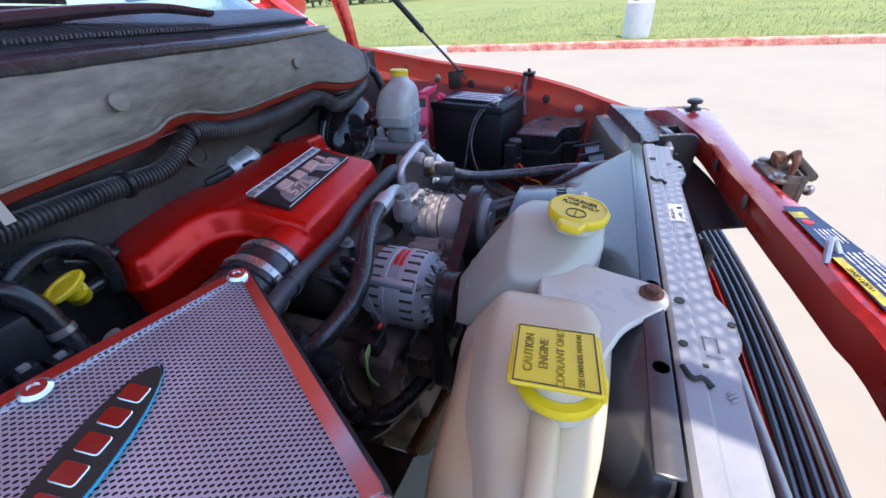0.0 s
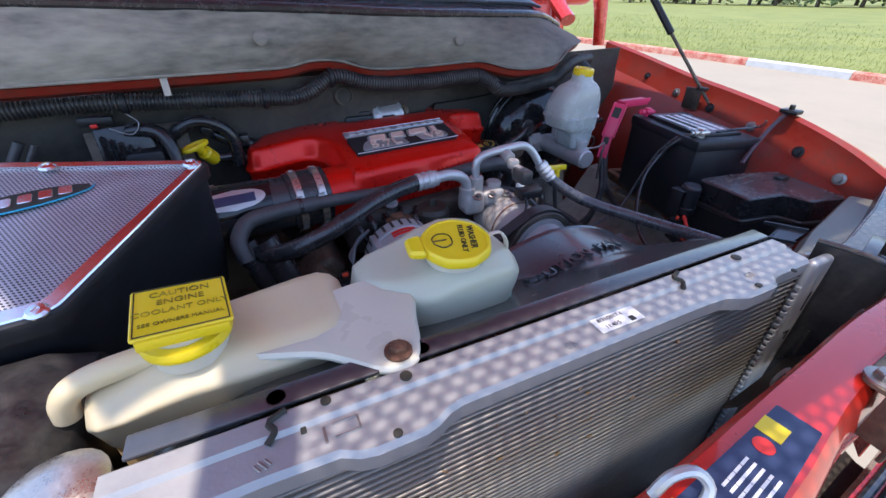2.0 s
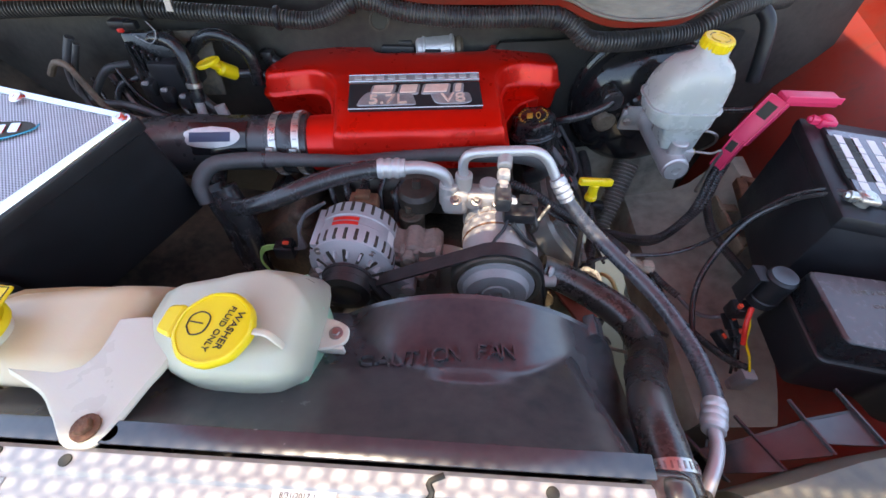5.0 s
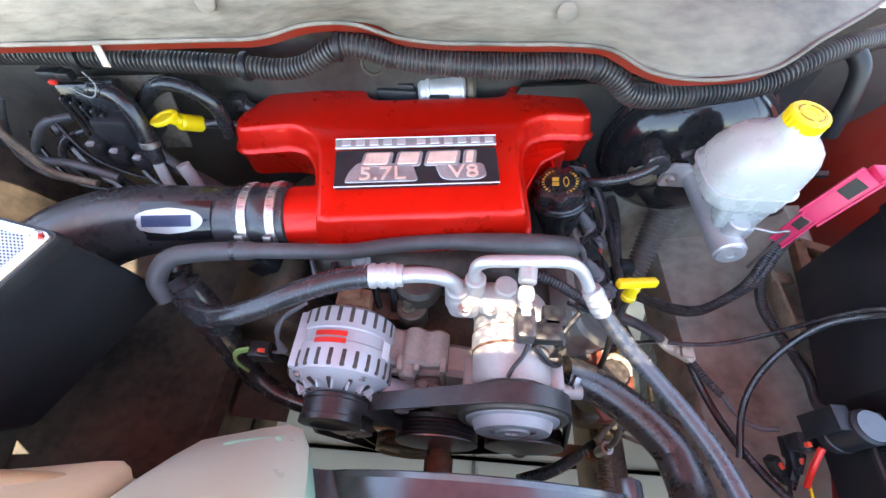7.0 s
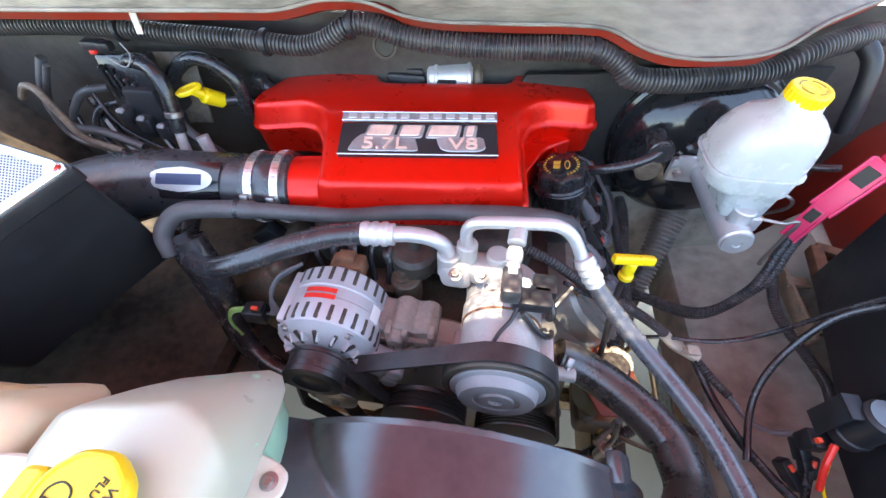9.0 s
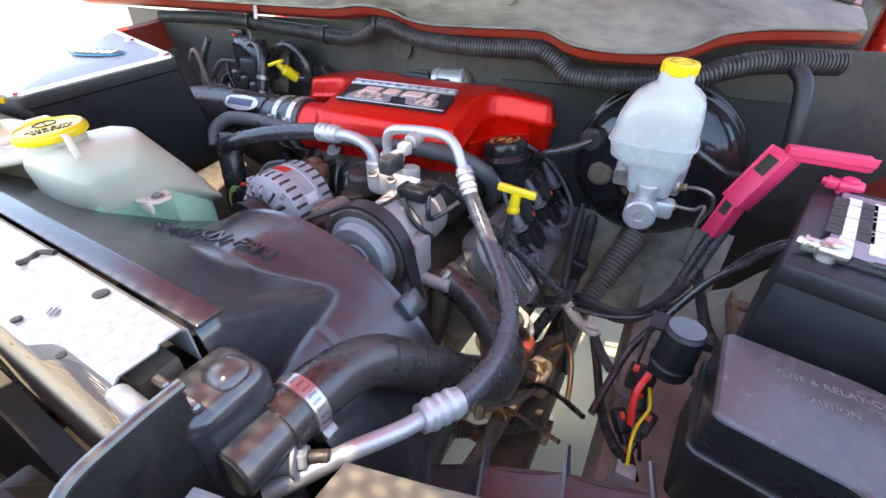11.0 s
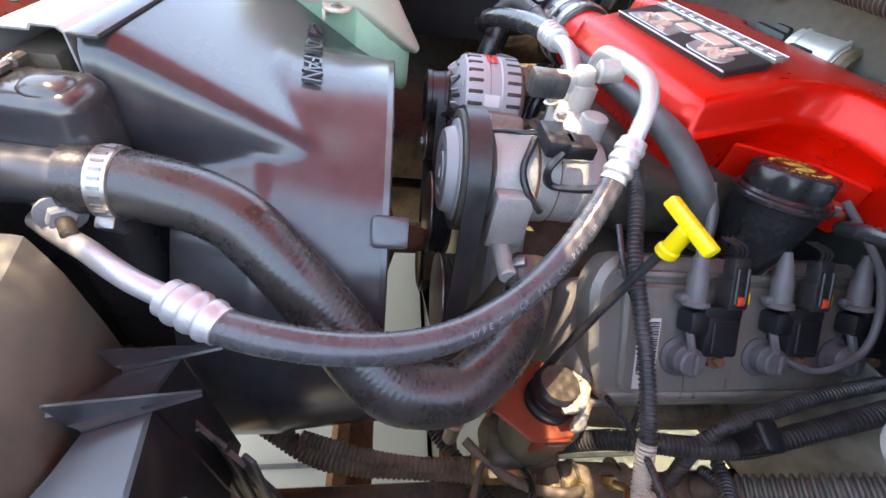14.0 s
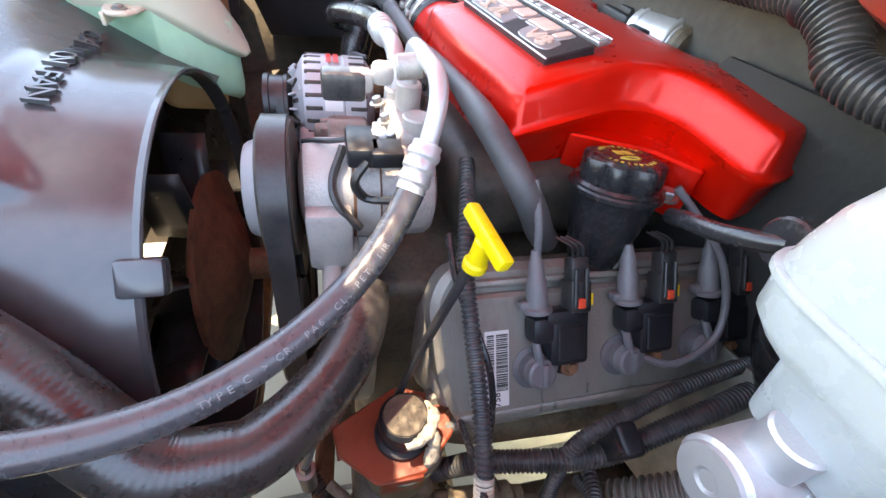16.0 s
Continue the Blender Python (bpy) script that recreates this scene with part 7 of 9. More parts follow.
for i in range(3):
    a = 2 * math.pi * i / 3 + 0.5
    part("rivet", lathe([(0.005, 0), (0.004, 0.002)], 12, along(co + Vector((0.014 * math.cos(a), 0.3185, 0.014 * math.sin(a))), co + Vector((0.014 * math.cos(a), 0, 0.014 * math.sin(a))))), dark_metal, comp)

# ---- belt drive ----
drive = thing("belt_drive", "ribbed black drive belt over dark pulleys", "drive belt", (0.13, 0.335, 0.75))


def belt(circles, y, w, t=0.0045):
    """A flat band round pulleys given as (x, z, r), laid along their outer hull in order."""
    path = []
    k = len(circles)
    for i in range(k):
        (x0, z0, r0), (x1, z1, r1), (x2, z2, r2) = circles[i - 1], circles[i], circles[(i + 1) % k]
        a0 = math.atan2(z1 - z0, x1 - x0) - math.pi / 2
        a1 = math.atan2(z2 - z1, x2 - x1) - math.pi / 2
        while a1 < a0:
            a1 += 2 * math.pi
        m = max(3, int((a1 - a0) / 0.15))
        for j in range(m + 1):
            a = a0 + (a1 - a0) * j / m
            path.append((x1 + r1 * math.cos(a), z1 + r1 * math.sin(a), math.cos(a), math.sin(a)))
    bm = bmesh.new()
    rings = [[bm.verts.new(p) for p in ((x, y - w / 2, z), (x + t * c, y - w / 2, z + t * s), (x + t * c, y + w / 2, z + t * s), (x, y + w / 2, z))] for x, z, c, s in path]
    for i in range(len(rings)):
        a, b = rings[i - 1], rings[i]
        for j in range(4):
            bm.faces.new((a[j], a[(j + 1) % 4], b[(j + 1) % 4], b[j]))
    bmesh.ops.recalc_face_normals(bm, faces=bm.faces[:])
    return bm


def pulley(x, z, r, y, w, material, name="pulley"):
    prof = [(r * 0.3, 0.004), (r * 0.35, 0.002), (r * 0.8, 0.006), (r * 0.9, 0)]
    for i in range(5):
        prof += [(r, w * (0.1 + 0.16 * i)), (r * 0.96, w * (0.18 + 0.16 * i))]
    prof += [(r, w), (r * 0.5, w * 0.9)]
    return part(name, lathe(prof, 36, along((x, y - w / 2, z), (x, y, z))), material, drive)


part("belt", belt([(0.24, 0.951, 0.0718), (0.015, 0.875, 0.03), (0.09, 0.66, 0.07), (0.285, 0.765, 0.066)], 0.348, 0.024), belt_rubber, drive, "ribbed rubber belt")
part("belt", belt([(ao.x, ao.z, 0.0355), (-0.03, 0.78, 0.03), (0.09, 0.66, 0.068)], 0.337, 0.016), belt_rubber, drive, "ribbed rubber belt")
pulley(0.140, 0.805, 0.066, 0.338, 0.034, black_plastic)
pulley(0.285, 0.765, 0.065, 0.345, 0.028, grimy_black)
pulley(0.015, 0.862, 0.031, 0.330, 0.026, grimy_black, "idler")
pulley(0.09, 0.66, 0.068, 0.34, 0.03, dark_metal, "crank_pulley")
for x, z, r, y in ((0.140, 0.805, 0.066, 0.321), (0.285, 0.765, 0.065, 0.331), (0.015, 0.862, 0.031, 0.317)):
    part("pulley_rim", lathe([(r * 0.90, 0), (r * 1.0, 0.001), (r * 1.0, 0.003), (r * 0.90, 0.003)], 36, along((x, y, z), (x, 1, z))), steel, drive, "worn bright rim")
part("damper_ring", lathe([(0.050, 0), (0.078, 0.002), (0.078, 0.010), (0.050, 0.012)], 36, along((0.125, 0.328, 0.74), (0.125, 1, 0.74))), rust, drive, "coppery damper ring")
part("idler_arm", join(box((0.03, 0.36, 0.84), (0.06, 0.04, 0.08), 0.01), box((-0.03, 0.375, 0.79), (0.08, 0.05, 0.09), 0.012), box((0.05, 0.36, 0.80), (0.16, 0.03, 0.03), 0.006)), dark_metal, drive)
part("bolt", hexbolt((0.015, 0.317, 0.862), (0, -1, 0), 0.007, 0.006), steel, drive)

# ---- oil filler and sticks ----
of = thing("oil_filler", "black oil filler with a lobed printed cap", "oil filler", (0.322, 0.665, 0.93))
om = along((0.322, 0.688, 0.998), (0.310, 0.689, 1.06))
gloss_black = mat("gloss_black", (0.016, 0.016, 0.018), 0.26, 0, 0.2, 20, 0.04, 500)
part("neck", join(lathe([(0.0475, 0), (0.0490, 0.002), (0.0490, 0.006), (0.0475, 0.008), (0.043, 0.0085)], 40, om), lathe([(0.026, -0.09), (0.034, -0.06), (0.042, -0.02), (0.044, 0)], 32, om)), gloss_black, of, "flanged black neck")
oc = part("cap", join(lathe([(0.0460, 0.008), (0.0465, 0.010), (0.0440, 0.013), (0.040, 0.0135)], 48, om), lathe([(0.0385, 0.012), (0.0400, 0.015), (0.0400, 0.031), (0.0385, 0.035), (0.0345, 0.0375), (0.010, 0.0385)], 84, om, 7, 0.085)), gloss_black, of, "black lobed cap with yellow print")
for b0, r_ in ((25, 0.027), (205, 0.027)):
    part("cap_writing", join(*[moved(box((r_, 0, 0.0386), (0.0042, 0.0032 if k % 3 else 0.0016, 0.0006), 0.0002, 1), om @ Matrix.Rotation(radians(b0 + 13 * k), 4, "Z")) for k in range(10)]), brass_print, oc, "curved line of yellow print")
part("cap_symbol", moved(join(sweep([(-0.010, 0.010, 0.0388), (-0.004, 0.013, 0.0388), (0.005, 0.013, 0.0388), (0.012, 0.0095, 0.0388), (0.004, 0.006, 0.0388), (-0.006, 0.006, 0.0388), (-0.010, 0.010, 0.0388)], 0.0009, 6, 0.002), box((-0.005, -0.007, 0.0388), (0.009, 0.011, 0.0006), 0.0002, 1), box((0.0055, -0.007, 0.0388), (0.009, 0.011, 0.0006), 0.0002, 1)), om), brass_print, oc, "yellow oil can and book symbols")

ds = thing("oil_dipstick", "bright yellow engine oil dipstick handle", "dipstick", (0.41, 0.50, 0.85))
part("tube", sweep([(0.408, 0.508, 0.998), (0.405, 0.50, 0.96), (0.408, 0.482, 0.90), (0.412, 0.465, 0.84), (0.41, 0.45, 0.75)], 0.0048, 10, 0.006), black_plastic, ds)
hm1 = plane_frame((0.409, 0.512, 1.022), (0.95, 0.20, -0.16), (0.2, -0.95, 0.25))
handle = part("handle", join(moved(box((0, 0, 0), (0.062, 0.012, 0.013), 0.003), hm1), rod((0.408, 0.509, 0.99), (0.409, 0.512, 1.018), 0.0085), rod((0.408, 0.508, 0.985), (0.408, 0.509, 0.995), 0.0105)), yellow, ds, "yellow T handle")
part("handle_writing", moved(letters("ENGINE OIL", 0.0072, 0.0003, Matrix.Translation((0, 0.0002, 0.0067))), hm1), ink, handle)

ts = thing("transmission_dipstick", "yellow dipstick ring on a black tube", "dipstick", (-0.30, 0.72, 1.05))
part("tube", sweep([(-0.291, 0.736, 1.076), (-0.275, 0.742, 1.073), (-0.245, 0.748, 1.070), (-0.21, 0.758, 1.05), (-0.18, 0.77, 1.0)], 0.0095, 12, 0.005), rubber, ts)
part("cap", rod((-0.3015, 0.711, 1.099), (-0.2885, 0.741, 1.072), 0.0135, 20, 0.004), yellow, ts, "yellow plug cap")
part("handle", join(lathe([(0.001, 0.002), (0.016, 0.002), (0.019, 0.0045), (0.024, 0.0045), (0.026, 0.002), (0.025, -0.004), (0.001, -0.004)], 30, plane_frame((-0.312, 0.700, 1.113), (0.95, 0.0, 0.3), (0.03, 0.99, 0.1)) @ Matrix.Diagonal((1, 0.62, 0.8, 1))), rod((-0.311, 0.703, 1.112), (-0.300, 0.714, 1.096), 0.008)), yellow, ts, "yellow dished finger disc")

# ---- power steering reservoir ----
ps = thing("power_steering_reservoir", "dirty black reservoir in a red bracket, crusted cap", "reservoir", (0.44, 0.46, 0.75), shift=(0.010, 0.002, -0.016))
part("body", lathe([(0.030, 0), (0.040, 0.006), (0.043, 0.03), (0.046, 0.080), (0.049, 0.083), (0.049, 0.090), (0.045, 0.092)], 36, Matrix.Translation((0.433, 0.456, 0.683))), pot_plastic, ps, "stained tan reservoir pot")
part("pump", box((0.437, 0.45, 0.66), (0.075, 0.10, 0.06), 0.015, 3), dark_metal, ps)
part("tray", join(slab([(0.377, 0.456), (0.415, 0.382), (0.444, 0.387), (0.480, 0.424), (0.477, 0.474), (0.44, 0.513), (0.400, 0.514)], 0.778, 0.785, 0.006, 0.002), *[box((x, y, 0.768), (sx, sy, 0.03), 0.003) for x, y, sx, sy in ((0.425, 0.388, 0.03, 0.005), (0.478, 0.450, 0.005, 0.045))]), rust_red, ps, "rust-red top")
part("cap", lathe([(0.030, -0.014), (0.030, -0.004), (0.024, -0.002), (0.024, 0), (0.0265, 0.003), (0.0265, 0.010), (0.0255, 0.011), (0.0265, 0.013), (0.0265, 0.028), (0.023, 0.032), (0.002, 0.033)], 30, Matrix.Translation((0.433, 0.456, 0.796))), matte_black, ps, "black screw cap")
part("cap_top", lathe([(0.0225, 0), (0.022, 0.0012), (0.001, 0.0015)], 30, Matrix.Translation((0.433, 0.456, 0.8285))), dark_metal, ps, "dusty top of the cap")
for pts, r0 in (([(0.420, 0.480, 0.822), (0.436, 0.485, 0.824), (0.451, 0.478, 0.824), (0.459, 0.466, 0.822), (0.461, 0.454, 0.818)], 0.0065), ([(0.449, 0.482, 0.822), (0.458, 0.484, 0.808), (0.466, 0.480, 0.792), (0.468, 0.476, 0.778)], 0.0075)):
    bm = sweep(pts, lambda u, r0=r0: r0 * (0.55 + 0.45 * math.sin(math.pi * min(1, max(0, u)))), 14, 0.003, wob=0.35)
    for v in bm.verts:
        v.co += Vector((noise.noise(v.co * 260), noise.noise(v.co * 260 + Vector((9, 0, 0))), noise.noise(v.co * 260 + Vector((0, 9, 0))))) * 0.0028
    part("crust", bm, white_crud, ps, "pale dried crust", 60)

# ---- brakes ----
bo = Vector((0.578, 0.0, 0.985))
boost = thing("brake_booster", "glossy black round brake booster on the bulkhead", "brake booster", (0.578, 0.85, 0.83))
part("shell", lathe([(0.150, 0), (0.156, 0.008), (0.158, 0.020), (0.156, 0.030), (0.150, 0.034), (0.149, 0.048), (0.143, 0.066), (0.125, 0.084), (0.095, 0.098), (0.060, 0.104), (0.055, 0.110), (0.02, 0.112)], 56, along(bo + Vector((0, 0.885, 0)), bo)), mat("booster_black", (0.013, 0.013, 0.015), 0.13, 0.0, 0.2, 10, 0.02, 200, dust=(0.04, 0.036, 0.03), dust_amount=0.15, rvar=0.05), boost)
for r_, y_ in ((0.1585, 0.866), (0.1515, 0.848)):
    part("crimp_ring", lathe([(r_ - 0.004, 0), (r_, 0.0015), (r_, 0.005), (r_ - 0.004, 0.0065)], 64, along(bo + Vector((0, y_, 0)), bo)), gloss_black, boost, "rolled edge of the shell")
part("rear_shell", lathe([(0.158, 0), (0.158, 0.05)], 48, along(bo + Vector((0, 0.93, 0)), bo)), black_plastic, boost)
part("vacuum_fitting", join(rod((0.474, 0.775, 1.048), (0.470, 0.722, 1.054), 0.016), rod((0.470, 0.735, 1.054), (0.470, 0.715, 1.055), 0.020)), rubber, boost, "black vacuum fitting")
part("vacuum_hose", sweep([(0.470, 0.722, 1.053), (0.452, 0.715, 1.042), (0.425, 0.712, 1.028), (0.395, 0.715, 1.015), (0.37, 0.725, 1.0)], 0.0085, 12, 0.005), rubber, boost)
part("bellows", lathe([(0.018, 0), (0.024, 0.004), (0.018, 0.008), (0.024, 0.012), (0.018, 0.016), (0.024, 0.020), (0.018, 0.024)], 24, along((0.49, 0.80, 0.97), (0.50, 0.70, 0.965))), tan_loom, boost, "yellowed bellows")

part("vacuum_line", sweep([(0.601, 0.79, 1.053), (0.628, 0.775, 1.055), (0.669, 0.765, 1.037), (0.698, 0.755, 1.027), (0.727, 0.74, 1.035), (0.75, 0.73, 1.044)], 0.0062, 12, 0.005), rubber, boost, "thin black vacuum line")
part("line_clip", box((0.628, 0.772, 1.055), (0.010, 0.010, 0.016), 0.002), gloss_black, boost)

mc = thing("master_cylinder", "aluminium brake master cylinder with a white fluid reservoir", "master cylinder", (0.585, 0.68, 0.97))
part("cylinder", join(rod((0.586, 0.600, 0.985), (0.580, 0.79, 0.985), 0.0245, 28, 0.004), rod((0.585, 0.63, 1.0), (0.585, 0.63, 1.03), 0.016), rod((0.582, 0.71, 1.0), (0.582, 0.71, 1.03), 0.016), box((0.578, 0.772, 0.985), (0.12, 0.014, 0.05), 0.006), box((0.612, 0.655, 0.985), (0.04, 0.03, 0.03), 0.006)), bright_alu, mc, "pale cast cylinder")
part("end_cap", lathe([(0.022, 0), (0.021, 0.003), (0.008, 0.0035), (0.006, 0.002)], 28, along((0.586, 0.601, 0.985), (0.586, 0.5, 0.985))), sheet_alu, mc)
for x in (0.53, 0.628):
    part("nut", hexbolt((x, 0.762, 0.986), (0, -1, 0), 0.008, 0.010), zinc, mc)
part("outlet", join(rod((0.600, 0.660, 0.987), (0.622, 0.653, 0.990), 0.0115, 20, 0.002), rod((0.600, 0.705, 1.003), (0.632, 0.698, 1.008), 0.0100, 20, 0.002)), bright_alu, mc, "cast pipe outlets")
for a, b in (((0.621, 0.6535, 0.990), (0.634, 0.649, 0.994)), ((0.631, 0.6985, 1.008), (0.642, 0.694, 1.012))):
    part("pipe_nut", rod(a, b, 0.0062, 6, 0.0008), brass, mc, "brass pipe nut")
part("brake_pipe", sweep([(0.632, 0.65, 0.994), (0.648, 0.643, 0.997), (0.660, 0.637, 1.001), (0.668, 0.632, 1.012), (0.671, 0.630, 1.006), (0.669, 0.63, 0.985), (0.668, 0.63, 0.955), (0.667, 0.63, 0.915), (0.675, 0.635, 0.905)], 0.0028, 8, 0.004), steel, mc)
part("brake_pipe", sweep([(0.640, 0.695, 1.011), (0.655, 0.688, 1.016), (0.669, 0.684, 1.016), (0.682, 0.682, 1.008), (0.687, 0.69, 0.985), (0.68, 0.72, 0.94)], 0.0028, 8, 0.004), steel, mc)
for c, d in (((0.618, 0.768, 1.002), (0.042, 0.008, 0.060)), ((0.540, 0.768, 0.995), (0.030, 0.008, 0.045))):
    part("flange_plate", box(c, d, 0.0035, 3), bright_alu, mc, "cast mounting flange")
part("sensor", join(rod((0.598, 0.622, 0.962), (0.598, 0.622, 0.948), 0.008, 16, 0.002), box((0.602, 0.650, 0.955), (0.018, 0.022, 0.012), 0.003)), gloss_black, mc, "small black sensor under the cylinder")


def res_ring(cx, cy, hx, hy, z, c, lean=(0, 0)):
    p = round_poly([(cx - hx, cy - hy), (cx + hx, cy - hy), (cx + hx, cy + hy), (cx - hx, cy + hy)], c, 7)
    return [(v.x, v.y, z + lean[0] * (v.x - cx) + lean[1] * (v.y - cy)) for v in p]


part("lower_reservoir", loft([res_ring(0.587, 0.668, 0.029, 0.034, 1.008, 0.010), res_ring(0.587, 0.668, 0.032, 0.037, 1.012, 0.012), res_ring(0.585, 0.669, 0.037, 0.040, 1.050, 0.014), res_ring(0.579, 0.671, 0.050, 0.046, 1.056, 0.024), res_ring(0.573, 0.672, 0.058, 0.050, 1.064, 0.032), res_ring(0.571, 0.673, 0.0615, 0.0525, 1.088, 0.035)]), res_plastic, mc, "translucent white lower half", 40)
part("seam", loft([res_ring(0.571, 0.673, 0.0615, 0.0525, 1.0865, 0.035), res_ring(0.571, 0.673, 0.065, 0.056, 1.0875, 0.038), res_ring(0.571, 0.673, 0.065, 0.056, 1.0915, 0.038), res_ring(0.571, 0.673, 0.0615, 0.0525, 1.0925, 0.035)]), res_plastic, mc, "raised moulding seam", 40)
part("upper_reservoir", loft([res_ring(0.571, 0.673, 0.0615, 0.0525, 1.091, 0.035), res_ring(0.571, 0.672, 0.0605, 0.052, 1.108, 0.036), res_ring(0.572, 0.670, 0.058, 0.051, 1.128, 0.037), res_ring(0.574, 0.667, 0.053, 0.048, 1.146, 0.037), res_ring(0.576, 0.665, 0.046, 0.043, 1.160, 0.036), res_ring(0.577, 0.661, 0.035, 0.034, 1.170, 0.031), res_ring(0.577, 0.660, 0.0245, 0.0245, 1.177, 0.024), res_ring(0.577, 0.660, 0.022, 0.022, 1.198, 0.0215)]), res_plastic, mc, "translucent white upper half", 60)
for k in range(3):
    part("moulded_rib", sweep([(0.548 + 0.022 * k, 0.6225, 1.096), (0.551 + 0.020 * k, 0.624, 1.118), (0.556 + 0.016 * k, 0.628, 1.140), (0.562 + 0.012 * k, 0.636, 1.156)], 0.0018, 8, 0.004), res_plastic, mc)
for x, y in ((0.585, 0.64), (0.583, 0.70)):
    part("spigot", rod((x, y, 0.995), (x, y, 1.012), 0.013), res_plastic, mc)
cm = Matrix.Translation((0.577, 0.660, 1.188)) @ Euler((radians(4), radians(3), 0)).to_matrix().to_4x4()
capb = part("cap", join(lathe([(0.0232, 0), (0.0246, 0.002), (0.0246, 0.014), (0.0225, 0.0172), (0.018, 0.0175), (0.0175, 0.0166), (0.013, 0.0166), (0.0125, 0.0175), (0.008, 0.0175), (0.0075, 0.0166), (0.001, 0.0166)], 96, cm, 24, 0.018)), yellow, mc, "yellow ribbed cap")
part("cap_print", join(*[moved(sweep([(0.0152 * math.cos(a), 0.0152 * math.sin(a), 0.0170) for a in [radians(b0 + 8 * i) for i in range(9)]], 0.0007, 6, 0.002), cm) for b0 in (10, 100, 190, 280)]), worn_ink, capb, "moulded ring of small print")

# ---- battery and fuse box ----
batm = plane_frame((0.839, 0.511, 0.862), (math.cos(radians(-14)), math.sin(radians(-14)), 0), (0, 1, 0)) @ Matrix.Rotation(radians(0), 4, "Z")
bat = thing("car_battery", "black car battery with a printed top and cables", "battery", m=batm.copy())
part("case", moved(box((0, 0, 0.095), (0.165, 0.262, 0.19), 0.006), batm), matte_black, bat)
part("lid", moved(join(box((0, 0, 0.196), (0.172, 0.268, 0.026), 0.006), box((0.0, 0.0, 0.211), (0.12, 0.20, 0.010), 0.004)), batm), matte_black, bat)
bl = part("top_label", moved(box((-0.005, 0.0, 0.2165), (0.105, 0.18, 0.001), 0), batm), mat("battery_label", (0.16, 0.17, 0.20), 0.22, 0.0, 0.2, 30, 0.0), bat, "glossy grey and black printed label")
part("label_writing", moved(bars(4, 0.15, 0.012, 0.024, 0.0006, Matrix.Translation((0.028, 0, 0.2174)) @ Matrix.Rotation(radians(-90), 4, "Z"), 8), batm), label_white, bl, kind="stuff")
part("label_writing", moved(bars(2, 0.12, 0.014, 0.026, 0.0006, Matrix.Translation((-0.03, 0.01, 0.2174)) @ Matrix.Rotation(radians(-90), 4, "Z"), 9), batm), ink, bl, kind="stuff")
for y, mt in ((-0.098, zinc), (0.110, pink)):
    part("terminal", moved(join(rod((-0.055, y, 0.205), (-0.055, y, 0.230), 0.0095), box((-0.052, y, 0.221), (0.026, 0.024, 0.010), 0.004), box((-0.070, y, 0.219), (0.014, 0.014, 0.013), 0.003), hexbolt((-0.076, y, 0.220), (-1, 0, 0), 0.005, 0.006)), batm), mt, bat, "battery clamp")
nc = thing("battery_cable", "thin black negative battery cables drooping to the wing", "cable", (0.74, 0.40, 0.95), shift=(0.034, 0.016, 0))
part("cable", sweep([(0.742, 0.408, 1.082), (0.716, 0.432, 1.072), (0.698, 0.458, 1.044), (0.685, 0.474, 1.01), (0.657, 0.477, 0.965), (0.627, 0.456, 0.910), (0.599, 0.420, 0.870), (0.585, 0.379, 0.840), (0.573, 0.318, 0.820)], 0.0050, 12, 0.005), rubber, nc)
part("cable", sweep([(0.742, 0.404, 1.080), (0.712, 0.450, 1.066), (0.690, 0.475, 1.03), (0.678, 0.484, 1.0), (0.654, 0.489, 0.948), (0.630, 0.491, 0.900), (0.598, 0.491, 0.865), (0.551, 0.490, 0.845), (0.483, 0.496, 0.830), (0.42, 0.50, 0.80)], 0.0036, 10, 0.005), rubber, nc)
part("cable", sweep([(0.755, 0.395, 1.085), (0.80, 0.38, 1.09), (0.86, 0.375, 1.088), (0.93, 0.39, 1.085), (0.97, 0.41, 1.10)], 0.0032, 10, 0.005), rubber, nc)
pc = thing("positive_cable_cover", "pink plastic cover over the positive battery cable", "cable cover", (0.73, 0.665, 1.0))
for q0, q1, w, d in (((0.698, 0.655, 0.958), (0.712, 0.661, 1.024), 0.026, 0.022), ((0.710, 0.660, 1.016), (0.744, 0.670, 1.100), 0.036, 0.026)):
    q0, q1 = Vector(q0), Vector(q1)
    up = (q1 - q0).normalized()
    face = Vector((-0.64, -0.57, 0.5))
    face = (face - up * face.dot(up)).normalized()
    pm = plane_frame((q0 + q1) / 2, up, face.cross(up))
    h = (q1 - q0).length
    cv = part("cover", moved(join(box((0, 0, 0), (h, w, d), 0.003), box((0, w / 2 - 0.002, d / 2), (h, 0.004, 0.006), 0.0012, 1), box((0, -w / 2 + 0.002, d / 2), (h, 0.004, 0.006), 0.0012, 1)), pm), pink, pc)
    part("recess", moved(box((h * 0.22, 0.001, d / 2 + 0.0006), (h * 0.30, w * 0.55, 0.0016), 0.0006, 1), pm), ink, cv, "dark opening in the cover")
part("arm", box((0.788, 0.669, 1.102), (0.095, 0.030, 0.017), 0.004), pink, pc)
part("arm_rib", box((0.788, 0.6525, 1.108), (0.095, 0.003, 0.012), 0.001, 1), pink, pc)
